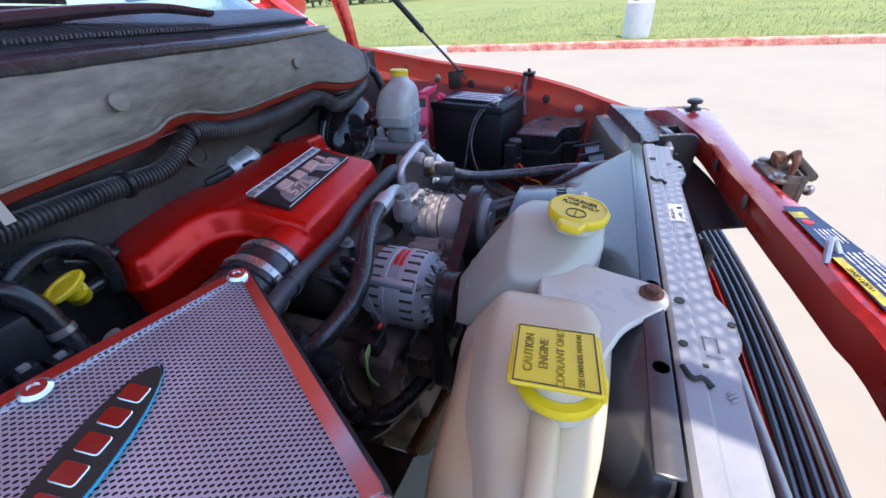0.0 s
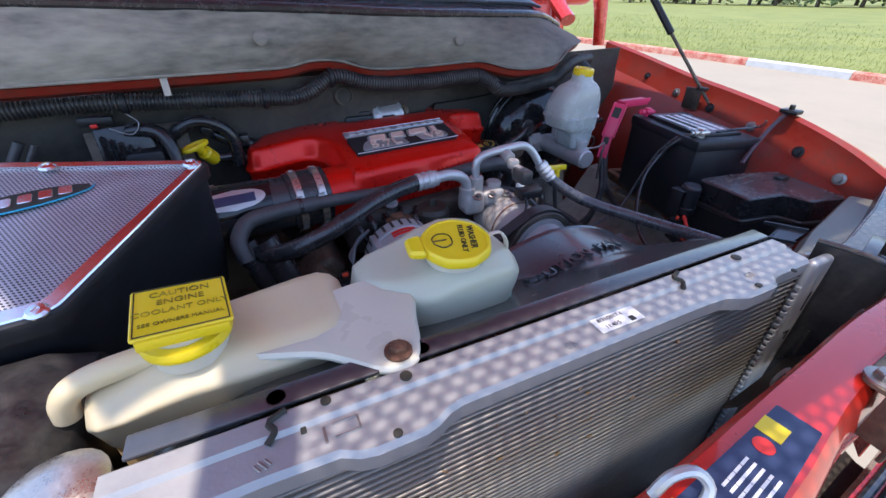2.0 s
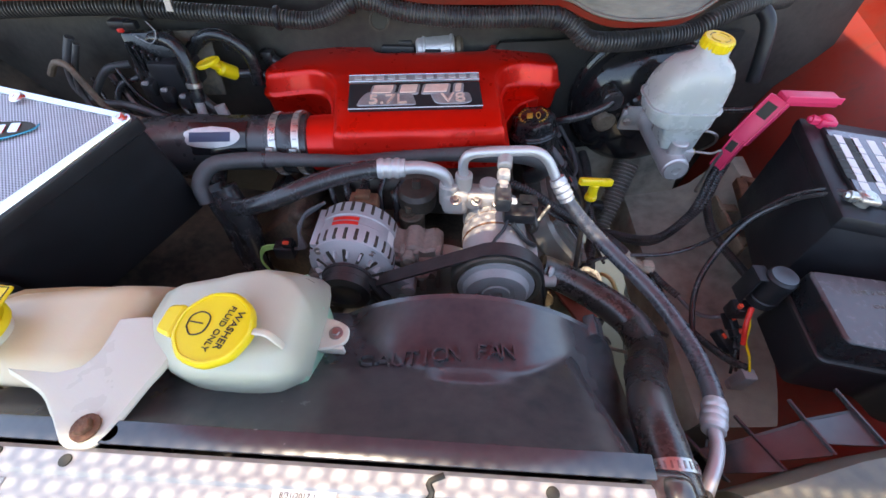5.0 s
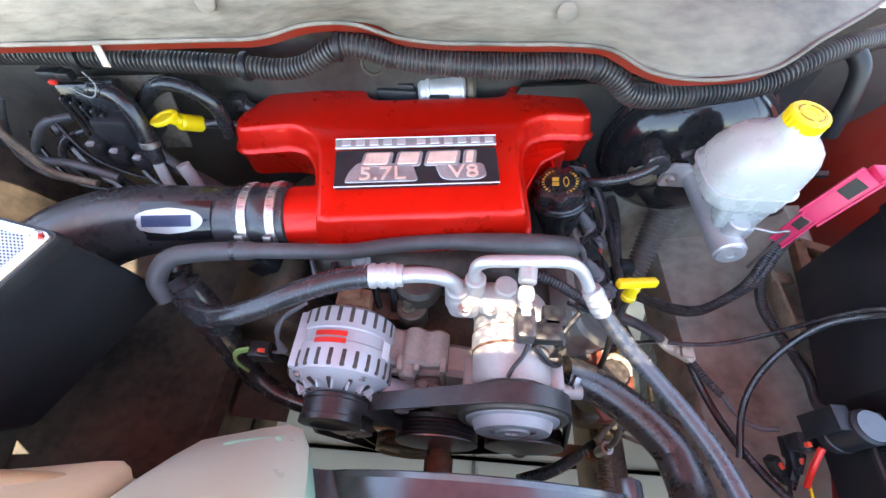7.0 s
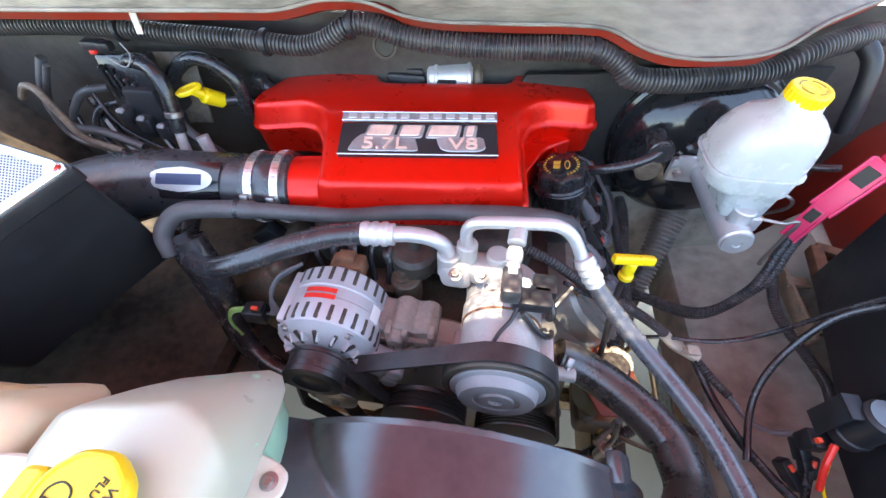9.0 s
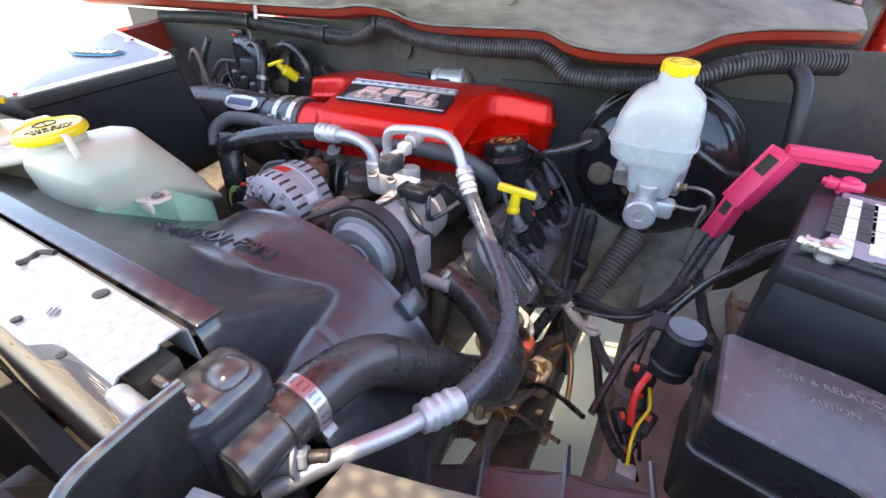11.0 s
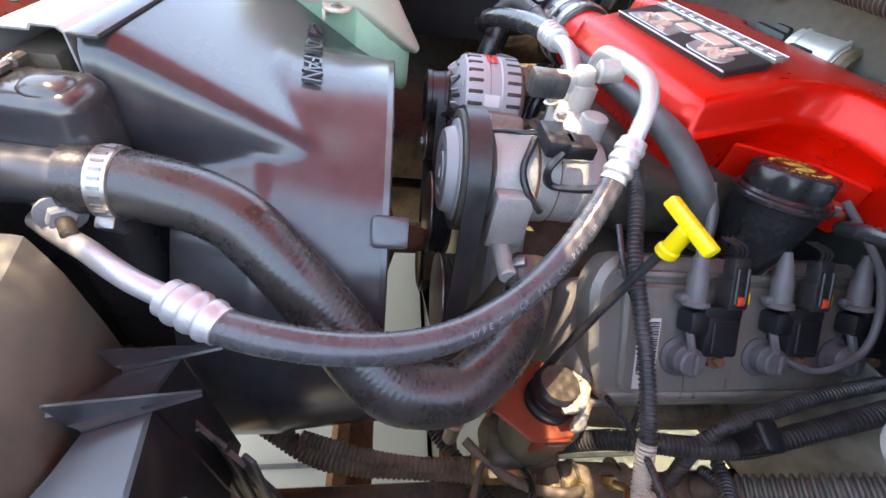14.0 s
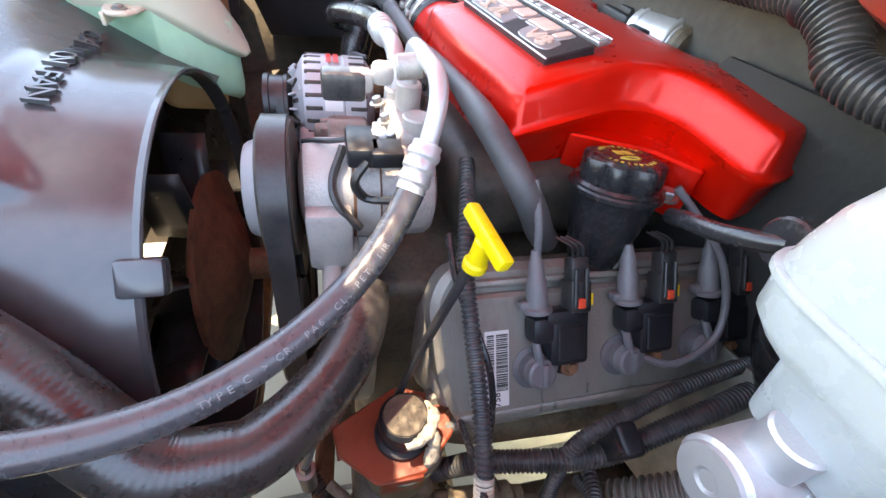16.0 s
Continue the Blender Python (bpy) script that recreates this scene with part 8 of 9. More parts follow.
for i, dx in enumerate((0.0, 0.012)):
    part("cable", sweep([(0.700 + dx, 0.656, 0.968), (0.690 + dx, 0.640, 0.935), (0.680 + dx, 0.618, 0.898), (0.671 + 0.5 * dx, 0.609, 0.858), (0.638, 0.601, 0.803 - 0.012 * i), (0.600, 0.616, 0.772 - 0.014 * i), (0.540, 0.655, 0.748 - 0.01 * i), (0.510, 0.664, 0.742 - 0.03 * i)], 0.0078, 12, ridge=0.0012, pitch=0.005), loom_plastic, pc, "corrugated black sleeve")
part("branch", sweep([(0.690, 0.632, 0.915), (0.709, 0.622, 0.872), (0.730, 0.597, 0.832), (0.752, 0.566, 0.812), (0.768, 0.508, 0.812), (0.764, 0.467, 0.825), (0.742, 0.420, 0.845), (0.71, 0.385, 0.89)], 0.0085, 12, ridge=0.001, pitch=0.005), loom_plastic, pc, "corrugated branch down to the tray")

FB = [(0.698, 0.357), (0.688, 0.238), (0.785, 0.222), (0.798, 0.178), (0.885, 0.155), (0.91, 0.312), (0.80, 0.345)]
fb = thing("fuse_box", "black fuse box with a lettered lid beside the battery", "fuse box", (0.77, 0.23, 0.88))
part("base", slab(FB, 0.868, 0.948, 0.012, 0.003), matte_black, fb)
part("flange", slab([tuple(v) for v in offset_poly([Vector(p) for p in FB], 0.006)], 0.945, 0.955, 0.012, 0.002), black_plastic, fb)
fl_lid = part("lid", slab([tuple(v) for v in offset_poly([Vector(p) for p in FB], -0.0015)], 0.990, 1.004, 0.010, 0.003), dusty_lid, fb, "smooth dusty dark lid")
part("lid_skirt", slab(FB, 0.953, 1.0015, 0.011, 0.002), gloss_black, fl_lid, "glossy black sides of the lid")
part("lid_writing", join(letters("FUSE & RELAY CENTER", 0.0105, 0.0003, plane_frame((0.792, 0.318, 1.0044), (1, 0.0, 0), (0, 1, 0))), letters("CAUTION", 0.0090, 0.0003, plane_frame((0.775, 0.295, 1.0044), (1, 0.0, 0), (0, 1, 0)))), faded_plastic, fl_lid, "faint raised lettering")
part("latch", box((0.866, 0.277, 1.006), (0.03, 0.02, 0.010), 0.003), black_plastic, fb)
rl = thing("relay", "round black relay on a bracket beside the fuse box", "relay", (0.67, 0.325, 0.93), shift=(-0.005, 0.024, 0))
part("can", join(rod((0.672, 0.325, 0.925), (0.672, 0.325, 0.994), 0.021, 26, 0.004), rod((0.672, 0.325, 0.94), (0.672, 0.325, 0.946), 0.023)), matte_black, rl)
part("top", lathe([(0.0185, 0), (0.018, 0.0015), (0.001, 0.0017)], 26, Matrix.Translation((0.672, 0.325, 0.994))), shroud_plastic, rl)
part("bracket", join(box((0.648, 0.335, 0.985), (0.02, 0.03, 0.004), 0.001), box((0.641, 0.335, 0.955), (0.003, 0.03, 0.06), 0.001)), matte_black, rl)
part("lug", box((0.694, 0.335, 0.978), (0.014, 0.02, 0.012), 0.002), matte_black, rl)
part("wire", sweep([(0.655, 0.31, 0.928), (0.648, 0.29, 0.91), (0.652, 0.27, 0.88)], 0.004, 8, 0.005), label_red, rl, "red wire")

# ---- looms and wires ----
mainl = thing("wiring_loom", "thick corrugated black wiring loom along the bulkhead", "wiring loom", (0.05, 0.77, 1.18))
ML = [(-0.72, 0.690, 1.195), (-0.50, 0.715, 1.200), (-0.40, 0.725, 1.196), (-0.32, 0.73, 1.190), (-0.22, 0.738, 1.184), (-0.17, 0.742, 1.180), (-0.115, 0.745, 1.176), (-0.075, 0.75, 1.185), (-0.032, 0.758, 1.207), (0.0, 0.762, 1.206), (0.04, 0.765, 1.193), (0.10, 0.768, 1.184), (0.19, 0.77, 1.181), (0.27, 0.772, 1.184), (0.33, 0.772, 1.186), (0.37, 0.768, 1.172), (0.40, 0.762, 1.152), (0.46, 0.765, 1.149), (0.54, 0.778, 1.154), (0.60, 0.795, 1.160), (0.64, 0.81, 1.178), (0.70, 0.84, 1.19), (0.80, 0.89, 1.19)]
part("loom", sweep(ML, lambda u: 0.0135 + 0.003 * min(1, max(0, (u - 0.42) * 8)), 16, ridge=0.0034, pitch=0.0062), loom_plastic, mainl)
for x, y, z in ((-0.17, 0.742, 1.180), (0.335, 0.772, 1.185), (-0.032, 0.758, 1.207), (-0.40, 0.725, 1.196)):
    part("tie", lathe([(0.0195, -0.004), (0.0205, 0), (0.0195, 0.004)], 20, along((x, y, z), (x + 1, y + 0.1, z))), matte_black, mainl)
part("drop", sweep([(0.735, 0.855, 1.188), (0.755, 0.835, 1.165), (0.765, 0.82, 1.12), (0.775, 0.81, 1.06)], 0.013, 12, 0.008), matte_black, mainl, "taped branch")
tape = thing("paper_tag", "small cream paper tag on the pad edge", "tag", (-0.324, 0.683, 1.22))
part("tag", box((-0.324, 0.682, 1.224), (0.011, 0.002, 0.030), 0.0005, 1, Euler((radians(-12), 0, 0)).to_matrix().to_4x4()), dirty_paper, tape)
col = thing("fluid_line_bundle", "black looms and hoses crowding the bulkhead", "wiring loom", (-0.36, 0.68, 1.05))
part("connector", join(box((-0.39, 0.70, 1.075), (0.06, 0.05, 0.09), 0.008), box((-0.42, 0.70, 1.05), (0.05, 0.06, 0.05), 0.008), box((-0.36, 0.715, 1.09), (0.03, 0.04, 0.05), 0.006)), matte_black, col)
part("hose", sweep([(-0.445, 0.722, 1.120), (-0.415, 0.716, 1.145), (-0.385, 0.71, 1.150), (-0.358, 0.70, 1.142), (-0.347, 0.69, 1.115), (-0.345, 0.68, 1.082), (-0.345, 0.67, 1.049)], 0.0125, 16, 0.005), gloss_black, col, "fat glossy black hose")
part("hose", sweep([(-0.345, 0.670, 1.052), (-0.342, 0.662, 1.03), (-0.336, 0.65, 0.99)], 0.0085, 14, 0.005), cast_alu, col, "bare metal hose end")
part("hose", sweep([(-0.383, 0.738, 1.06), (-0.372, 0.736, 1.098), (-0.345, 0.735, 1.130), (-0.306, 0.735, 1.150), (-0.268, 0.736, 1.140), (-0.245, 0.737, 1.108), (-0.246, 0.738, 1.055)], 0.0120, 16, 0.005), gloss_black, col, "fat glossy black hose")
part("clip", lathe([(0.0135, -0.005), (0.0145, -0.004), (0.0145, 0.004), (0.0135, 0.005)], 20, along((-0.345, 0.679, 1.078), (-0.345, 0.670, 1.049))), steel, col)
part("hose", sweep([(-0.31, 0.675, 1.04), (-0.30, 0.665, 1.0), (-0.30, 0.65, 0.96)], 0.011, 12, 0.006), cast_alu, col, "aluminium pipe end")
for pts, r_, m_ in (([(-0.578, 0.68, 1.015), (-0.560, 0.68, 1.045), (-0.539, 0.68, 1.072), (-0.508, 0.69, 1.100), (-0.475, 0.71, 1.100)], 0.0068, grey_hose), ([(-0.555, 0.70, 1.152), (-0.583, 0.69, 1.106), (-0.590, 0.68, 1.060), (-0.550, 0.67, 1.040), (-0.482, 0.66, 1.040), (-0.42, 0.655, 1.02)], 0.0075, grey_hose),
                    ([(-0.530, 0.68, 1.150), (-0.556, 0.67, 1.105), (-0.566, 0.66, 1.062), (-0.540, 0.65, 1.028), (-0.47, 0.645, 1.015)], 0.0052, loom_plastic), ([(-0.47, 0.705, 1.075), (-0.50, 0.69, 1.068), (-0.515, 0.675, 1.040), (-0.49, 0.66, 1.005)], 0.0060, rubber)):
    part("hose", sweep(pts, r_, 12, 0.006), m_, col)
part("plug", join(box((-0.455, 0.715, 1.172), (0.035, 0.02, 0.016), 0.004), box((-0.432, 0.712, 1.172), (0.022, 0.016, 0.014), 0.003)), matte_black, col)
part("clip", box((-0.45, 0.702, 1.166), (0.010, 0.006, 0.006), 0.001), label_red, col, "red clip")
part("wire_loop", sweep([(-0.43, 0.70, 1.16), (-0.40, 0.695, 1.148), (-0.385, 0.70, 1.165), (-0.40, 0.71, 1.18)], 0.0010, 6, 0.004), grey_plastic, col)
part("pipe", sweep([(-0.20, 0.80, 1.07), (-0.205, 0.77, 1.02), (-0.215, 0.74, 0.98)], 0.006, 10, 0.006), grey_plastic, col)
part("tube", sweep([(-0.19, 0.84, 1.12), (-0.20, 0.82, 1.08), (-0.20, 0.79, 1.05)], 0.011, 10, 0.006), rubber, col)

mod = thing("control_module", "ribbed black engine module and plugs on the bulkhead", "control module", (-0.44, 0.70, 1.08))
part("case", join(box((-0.415, 0.712, 1.115), (0.085, 0.03, 0.09), 0.006, 2, Euler((radians(-12), 0, radians(6))).to_matrix().to_4x4()), box((-0.385, 0.70, 1.07), (0.06, 0.04, 0.05), 0.006)), gloss_black, mod)
for k in range(5):
    part("rib", box((-0.445 + 0.012 * k, 0.693 - 0.001 * k, 1.112 - 0.006 * k), (0.006, 0.012, 0.075), 0.002, 1), gloss_black, mod)
for k in range(3):
    pl_ = part("plug", box((-0.425 + 0.03 * k, 0.672, 1.075 - 0.012 * k), (0.024, 0.03, 0.026), 0.004), matte_black, mod)
    part("clip", box((-0.425 + 0.03 * k, 0.660, 1.089 - 0.012 * k), (0.010, 0.008, 0.006), 0.001), grey_plastic, pl_)
lw = thing("wiring_loom", "tangled black wires and hoses at the bulkhead corner", "wiring loom", (-0.5, 0.65, 1.0))
LR = random.Random(31)
for k in range(7):
    a = Vector((-0.56 + 0.03 * k, 0.705 + LR.uniform(-0.01, 0.01), 1.10 + LR.uniform(-0.03, 0.02)))
    b = Vector((-0.40 + 0.022 * k, 0.66 + LR.uniform(-0.03, 0.03), 0.99 + LR.uniform(-0.03, 0.03)))
    mid = (a + b) / 2 + Vector((LR.uniform(-0.02, 0.03), LR.uniform(-0.03, 0.0), LR.uniform(-0.04, 0.0)))
    part("wire", sweep([a, a.lerp(mid, 0.5) + Vector((0, -0.008, -0.01)), mid, mid.lerp(b, 0.5) + Vector((0.01, 0, -0.01)), b], LR.choice((0.0035, 0.006, 0.010)), 10, 0.006), LR.choice((rubber, gloss_black, loom_plastic, rubber)), lw)
part("wire", sweep([(-0.60, 0.66, 1.10), (-0.57, 0.655, 1.125), (-0.545, 0.65, 1.12), (-0.53, 0.645, 1.08), (-0.51, 0.64, 1.04), (-0.45, 0.64, 1.02)], 0.006, 10, 0.006), tan_loom, lw, "dusty taped branch")
for k in range(5):
    part("wire", sweep([(-0.20 + 0.05 * k, 0.82, 1.06), (-0.19 + 0.05 * k, 0.81 - 0.01 * (k % 2), 1.03), (-0.21 + 0.05 * k, 0.80, 1.0), (-0.20 + 0.05 * k, 0.80, 0.93)], 0.004 + 0.0015 * (k % 3), 10, 0.006), rubber, lw)
for x, y, z in ((-0.30, 0.765, 1.13), (-0.24, 0.78, 1.10)):
    part("coupling", join(rod((x, y, z), (x + 0.05, y - 0.01, z - 0.03), 0.011, 16, 0.003), box((x + 0.012, y - 0.004, z - 0.006), (0.024, 0.024, 0.024), 0.004)), gloss_black, lw)
al = thing("alternator_wiring", "braided wires and plug beside the alternator", "wiring", (-0.11, 0.41, 0.93))
for i in range(4):
    part("wire", sweep([(-0.055, 0.462, 0.992), (-0.085 - 0.004 * i, 0.44, 0.985 - 0.006 * i), (-0.098, 0.42, 0.955), (-0.102 + 0.004 * i, 0.41, 0.93), (-0.125, 0.41, 0.925)], 0.0026, 8, 0.005), grey_rubber, al)
part("plug", join(box((-0.128, 0.41, 0.922), (0.035, 0.025, 0.028), 0.004), box((-0.118, 0.408, 0.943), (0.018, 0.016, 0.012), 0.002)), matte_black, al)
part("clip", box((-0.118, 0.402, 0.950), (0.010, 0.006, 0.005), 0.001), orange, al)
green_wire = mat("green_wire", (0.25, 0.42, 0.12), 0.5)
for i in range(3):
    part("wire", sweep([(-0.145, 0.41, 0.925 + 0.004 * i), (-0.165, 0.405, 0.922 + 0.004 * i), (-0.175, 0.40, 0.90), (-0.165, 0.395, 0.87)], 0.0022, 8, 0.005), green_wire, al, "green wire")

vl = thing("wiring_loom", "corrugated black loom hanging beside the dipstick", "wiring loom", (0.41, 0.52, 0.9))
part("loom", sweep([(0.250, 0.545, 0.990), (0.309, 0.532, 0.974), (0.365, 0.521, 0.941), (0.418, 0.518, 0.912), (0.463, 0.517, 0.885), (0.504, 0.515, 0.855), (0.526, 0.514, 0.834)], 0.0078, 14, ridge=0.0018, pitch=0.005), loom_plastic, vl)
part("end", sweep([(0.520, 0.514, 0.840), (0.536, 0.512, 0.822), (0.550, 0.508, 0.812), (0.562, 0.503, 0.811)], 0.0088, 12, ridge=0.0012, pitch=0.004), white_crud, vl, "crusted pale end of the loom")
part("lug", join(rod((0.560, 0.504, 0.812), (0.584, 0.490, 0.811), 0.0095), box((0.572, 0.499, 0.822), (0.022, 0.018, 0.008), 0.003), box((0.560, 0.516, 0.806), (0.012, 0.012, 0.010), 0.003)), white_crud, vl, "corroded pale lug")
part("sleeve", sweep([(0.580, 0.488, 0.810), (0.599, 0.458, 0.808), (0.617, 0.431, 0.810)], 0.0068, 12, ridge=0.0012, pitch=0.005), loom_plastic, vl)
part("wire", sweep([(0.615, 0.434, 0.810), (0.634, 0.398, 0.810), (0.654, 0.381, 0.820), (0.675, 0.378, 0.832)], 0.0042, 10, 0.005), grey_rubber, vl, "grey wire to the relay")
part("wire", sweep([(0.575, 0.500, 0.808), (0.598, 0.445, 0.790), (0.612, 0.390, 0.795), (0.622, 0.340, 0.815), (0.640, 0.290, 0.838), (0.655, 0.262, 0.858)], 0.0066, 12, 0.005), rubber, vl, "taped black branch")
part("wire", sweep([(0.33, 0.51, 0.955), (0.375, 0.513, 0.925), (0.415, 0.530, 0.893), (0.445, 0.540, 0.862), (0.470, 0.540, 0.825), (0.50, 0.53, 0.78)], 0.0035, 8, 0.005), rubber, vl)
bl2 = thing("wiring_loom", "corrugated looms clipped below the valve cover", "wiring loom", (0.48, 0.7, 0.76))
part("loom", sweep([(0.445, 0.46, 0.60), (0.455, 0.50, 0.66), (0.470, 0.54, 0.715), (0.485, 0.575, 0.745), (0.498, 0.63, 0.758), (0.503, 0.69, 0.765), (0.499, 0.75, 0.790), (0.495, 0.81, 0.822), (0.485, 0.88, 0.835)], 0.0120, 14, ridge=0.0018, pitch=0.005), loom_plastic, bl2)
part("loom", sweep([(0.545, 0.620, 0.56), (0.530, 0.625, 0.64), (0.512, 0.629, 0.700), (0.499, 0.633, 0.750), (0.492, 0.645, 0.784), (0.487, 0.668, 0.803), (0.482, 0.70, 0.812), (0.474, 0.745, 0.826), (0.468, 0.80, 0.838), (0.460, 0.87, 0.845)], 0.0085, 14, ridge=0.0015, pitch=0.0045), loom_plastic, bl2)
part("clip", join(box((0.500, 0.688, 0.786), (0.036, 0.026, 0.058), 0.006, 3, Euler((0, radians(15), 0)).to_matrix().to_4x4()), box((0.510, 0.688, 0.800), (0.016, 0.034, 0.016), 0.003)), matte_black, bl2)
bel = thing("steering_shaft", "dusty grey corrugated steering boot under the brake cylinder", "steering shaft", (0.55, 0.66, 0.72))
part("boot", sweep([(0.540, 0.690, 0.722), (0.566, 0.75, 0.785), (0.590, 0.806, 0.842)], lambda u: 0.019 + 0.010 * u, 18, ridge=0.005, pitch=0.009), boot_rubber, bel)
part("yoke", join(rod((0.525, 0.655, 0.688), (0.542, 0.694, 0.726), 0.018), box((0.520, 0.645, 0.678), (0.04, 0.04, 0.04), 0.008)), dark_metal, bel)
part("shaft", rod((0.47, 0.53, 0.565), (0.525, 0.655, 0.688), 0.011), dark_metal, bel)
cn = thing("connector_block", "cluster of black plugs with red locking tabs under the relay", "connector", (0.655, 0.335, 0.86))
for x, y, z, a in ((0.652, 0.345, 0.868, 12), (0.668, 0.330, 0.850, -18), (0.640, 0.322, 0.845, 35)):
    m_ = Matrix.Translation((x, y, z)) @ Matrix.Rotation(radians(a), 4, "Z") @ Matrix.Rotation(radians(24), 4, "X")
    plg = part("plug", moved(join(box((0, 0, 0), (0.016, 0.030, 0.018), 0.003), box((0, -0.020, 0), (0.012, 0.014, 0.013), 0.002)), m_), matte_black, cn)
    part("lock_tab", moved(box((0, 0.004, 0.0105), (0.006, 0.009, 0.004), 0.001), m_), orange, plg, "red locking tab")
    part("wire", sweep([m_ @ Vector((0.002, -0.026, 0)), m_ @ Vector((0.004, -0.045, -0.006)), m_ @ Vector((0.010, -0.065, -0.022))], 0.0026, 8, 0.004), rubber, plg)
gear = thing("steering_gear", "dusty tan steering gear with brass hydraulic fittings", "steering gear", (0.50, 0.55, 0.60))
part("housing", join(rod((0.494, 0.480, 0.640), (0.502, 0.600, 0.645), 0.025, 28, 0.005), box((0.497, 0.535, 0.610), (0.060, 0.080, 0.050), 0.014, 3), rod((0.500, 0.592, 0.645), (0.503, 0.612, 0.646), 0.018, 24, 0.003)), tan_cast, gear, "dusty cast housing")
for y in (0.497, 0.520, 0.580):
    part("ring", lathe([(0.024, -0.003), (0.0275, -0.002), (0.0275, 0.002), (0.024, 0.003)], 28, along((0.4955, y, 0.641), (0.4965, y + 0.03, 0.642))), dark_metal, gear)
for a, b in (((0.505, 0.515, 0.662), (0.516, 0.510, 0.682)), ((0.503, 0.555, 0.664), (0.512, 0.556, 0.684))):
    part("fitting", rod(a, b, 0.0085, 6, 0.001), brass, gear, "brass hydraulic fitting")
part("pipe", sweep([(0.516, 0.510, 0.680), (0.522, 0.490, 0.690), (0.515, 0.455, 0.682), (0.495, 0.425, 0.665), (0.470, 0.400, 0.655), (0.445, 0.375, 0.660)], 0.0065, 12, 0.005), tan_loom, gear, "dusty hydraulic hose")
part("pipe", sweep([(0.512, 0.556, 0.682), (0.525, 0.560, 0.700), (0.545, 0.545, 0.700), (0.560, 0.510, 0.680), (0.570, 0.460, 0.655)], 0.0048, 10, 0.005), brass, gear, "tarnished return pipe")
for c in ((0.520, 0.506, 0.634), (0.520, 0.566, 0.634)):
    part("bolt", hexbolt(c, (0.8, 0, 0.5), 0.007, 0.008), rust, gear)
yw = thing("small_plug", "grey plug with a yellow wire", "plug", (0.65, 0.28, 0.83))
part("plug", join(box((0.655, 0.255, 0.835), (0.022, 0.020, 0.045), 0.004), box((0.655, 0.255, 0.812), (0.026, 0.016, 0.012), 0.003)), grey_plastic, yw)
part("wire", sweep([(0.655, 0.258, 0.858), (0.652, 0.275, 0.875), (0.655, 0.30, 0.878), (0.662, 0.32, 0.89), (0.655, 0.33, 0.91)], 0.0020, 8, 0.004), yellow, yw)
part("plug", join(box((0.645, 0.345, 0.905), (0.03, 0.022, 0.03), 0.004), box((0.64, 0.335, 0.915), (0.012, 0.008, 0.01), 0.002)), matte_black, yw)
part("lock_tab", join(box((0.636, 0.338, 0.924), (0.006, 0.006, 0.008), 0.001), box((0.650, 0.332, 0.924), (0.006, 0.006, 0.008), 0.001)), orange, yw)

# ---- front corner panels ----
hl = thing("headlamp_panel", "black plastic headlamp panel in dappled sunlight", "panel", (0.62, 0.02, 1.0))
part("top", slab([(0.497, 0.020), (0.512, -0.040), (0.53, -0.075), (0.62, -0.080), (0.72, -0.055), (0.80, 0.0), (0.84, 0.10), (0.70, 0.060), (0.56, 0.028)], 1.045, 1.060, 0.008, 0.002), lamp_plastic, hl)
part("housing", loft([[(x + dx, y + dy, z) for x, y in ((0.463, 0.010), (0.506, 0.021), (0.60, 0.040), (0.70, 0.060), (0.84, 0.10), (0.82, 0.135), (0.70, 0.108), (0.60, 0.086), (0.52, 0.062), (0.465, 0.047))] for dx, dy, z in ((0.004, 0.016, 0.84), (0.004, 0.015, 0.95), (0.002, 0.010, 1.0), (0.0, 0.003, 1.022), (-0.001, 0.0, 1.028), (0.0, -0.004, 1.030))]), lamp_back, hl, "faded tan lamp housing behind the panel", 30)
part("lip", sheet([[(0.505, 0.016, 1.060), (0.508, 0.022, 1.032)], [(0.56, 0.029, 1.060), (0.562, 0.034, 1.032)], [(0.70, 0.061, 1.060), (0.70, 0.066, 1.032)], [(0.84, 0.101, 1.060), (0.84, 0.106, 1.032)]], 0.002), maroon_trim, hl, "dark gap edge")
bk = thing("support_bracket", "black plastic bracket at the end of the radiator", "bracket", (0.44, 0.0, 1.0))
CR = [Vector(p) for p in ((0.438, -0.029, 0), (0.509, -0.012, 0), (0.523, -0.046, 0), (0.455, -0.057, 0))]


def cradle_wall(a, b, z0, z1, t):
    return box((a + b) / 2 + Vector((0, 0, (z0 + z1) / 2)), ((b - a).length, t, z1 - z0), 0.0015, 2, Matrix.Rotation(math.atan2(b.y - a.y, b.x - a.x), 4, "Z"))


crd = part("cradle", box((0.482, -0.036, 1.034), (0.075, 0.035, 0.008), 0.002), black_plastic, bk, "open black plastic cradle")
for a, b, top, th in ((0, 1, 1.088, 0.004), (1, 2, 1.091, 0.004), (2, 3, 1.088, 0.003), (3, 0, 1.085, 0.004)):
    part("cradle_side", cradle_wall(CR[a], CR[b], 1.03, top, th), black_plastic, crd)
part("cradle_strip", cradle_wall(CR[0], CR[1], 1.087, 1.092, 0.0145), shroud_plastic, bk, "flat top strip of the cradle")
part("cradle_tab", join(cradle_wall(CR[3].lerp(CR[0], 0.5), CR[2].lerp(CR[1], 0.5).lerp(CR[3], 0.55), 1.04, 1.080, 0.004), box((0.490, -0.032, 1.055), (0.010, 0.016, 0.045), 0.003)), shroud_plastic, bk, "upright tab in the cradle")
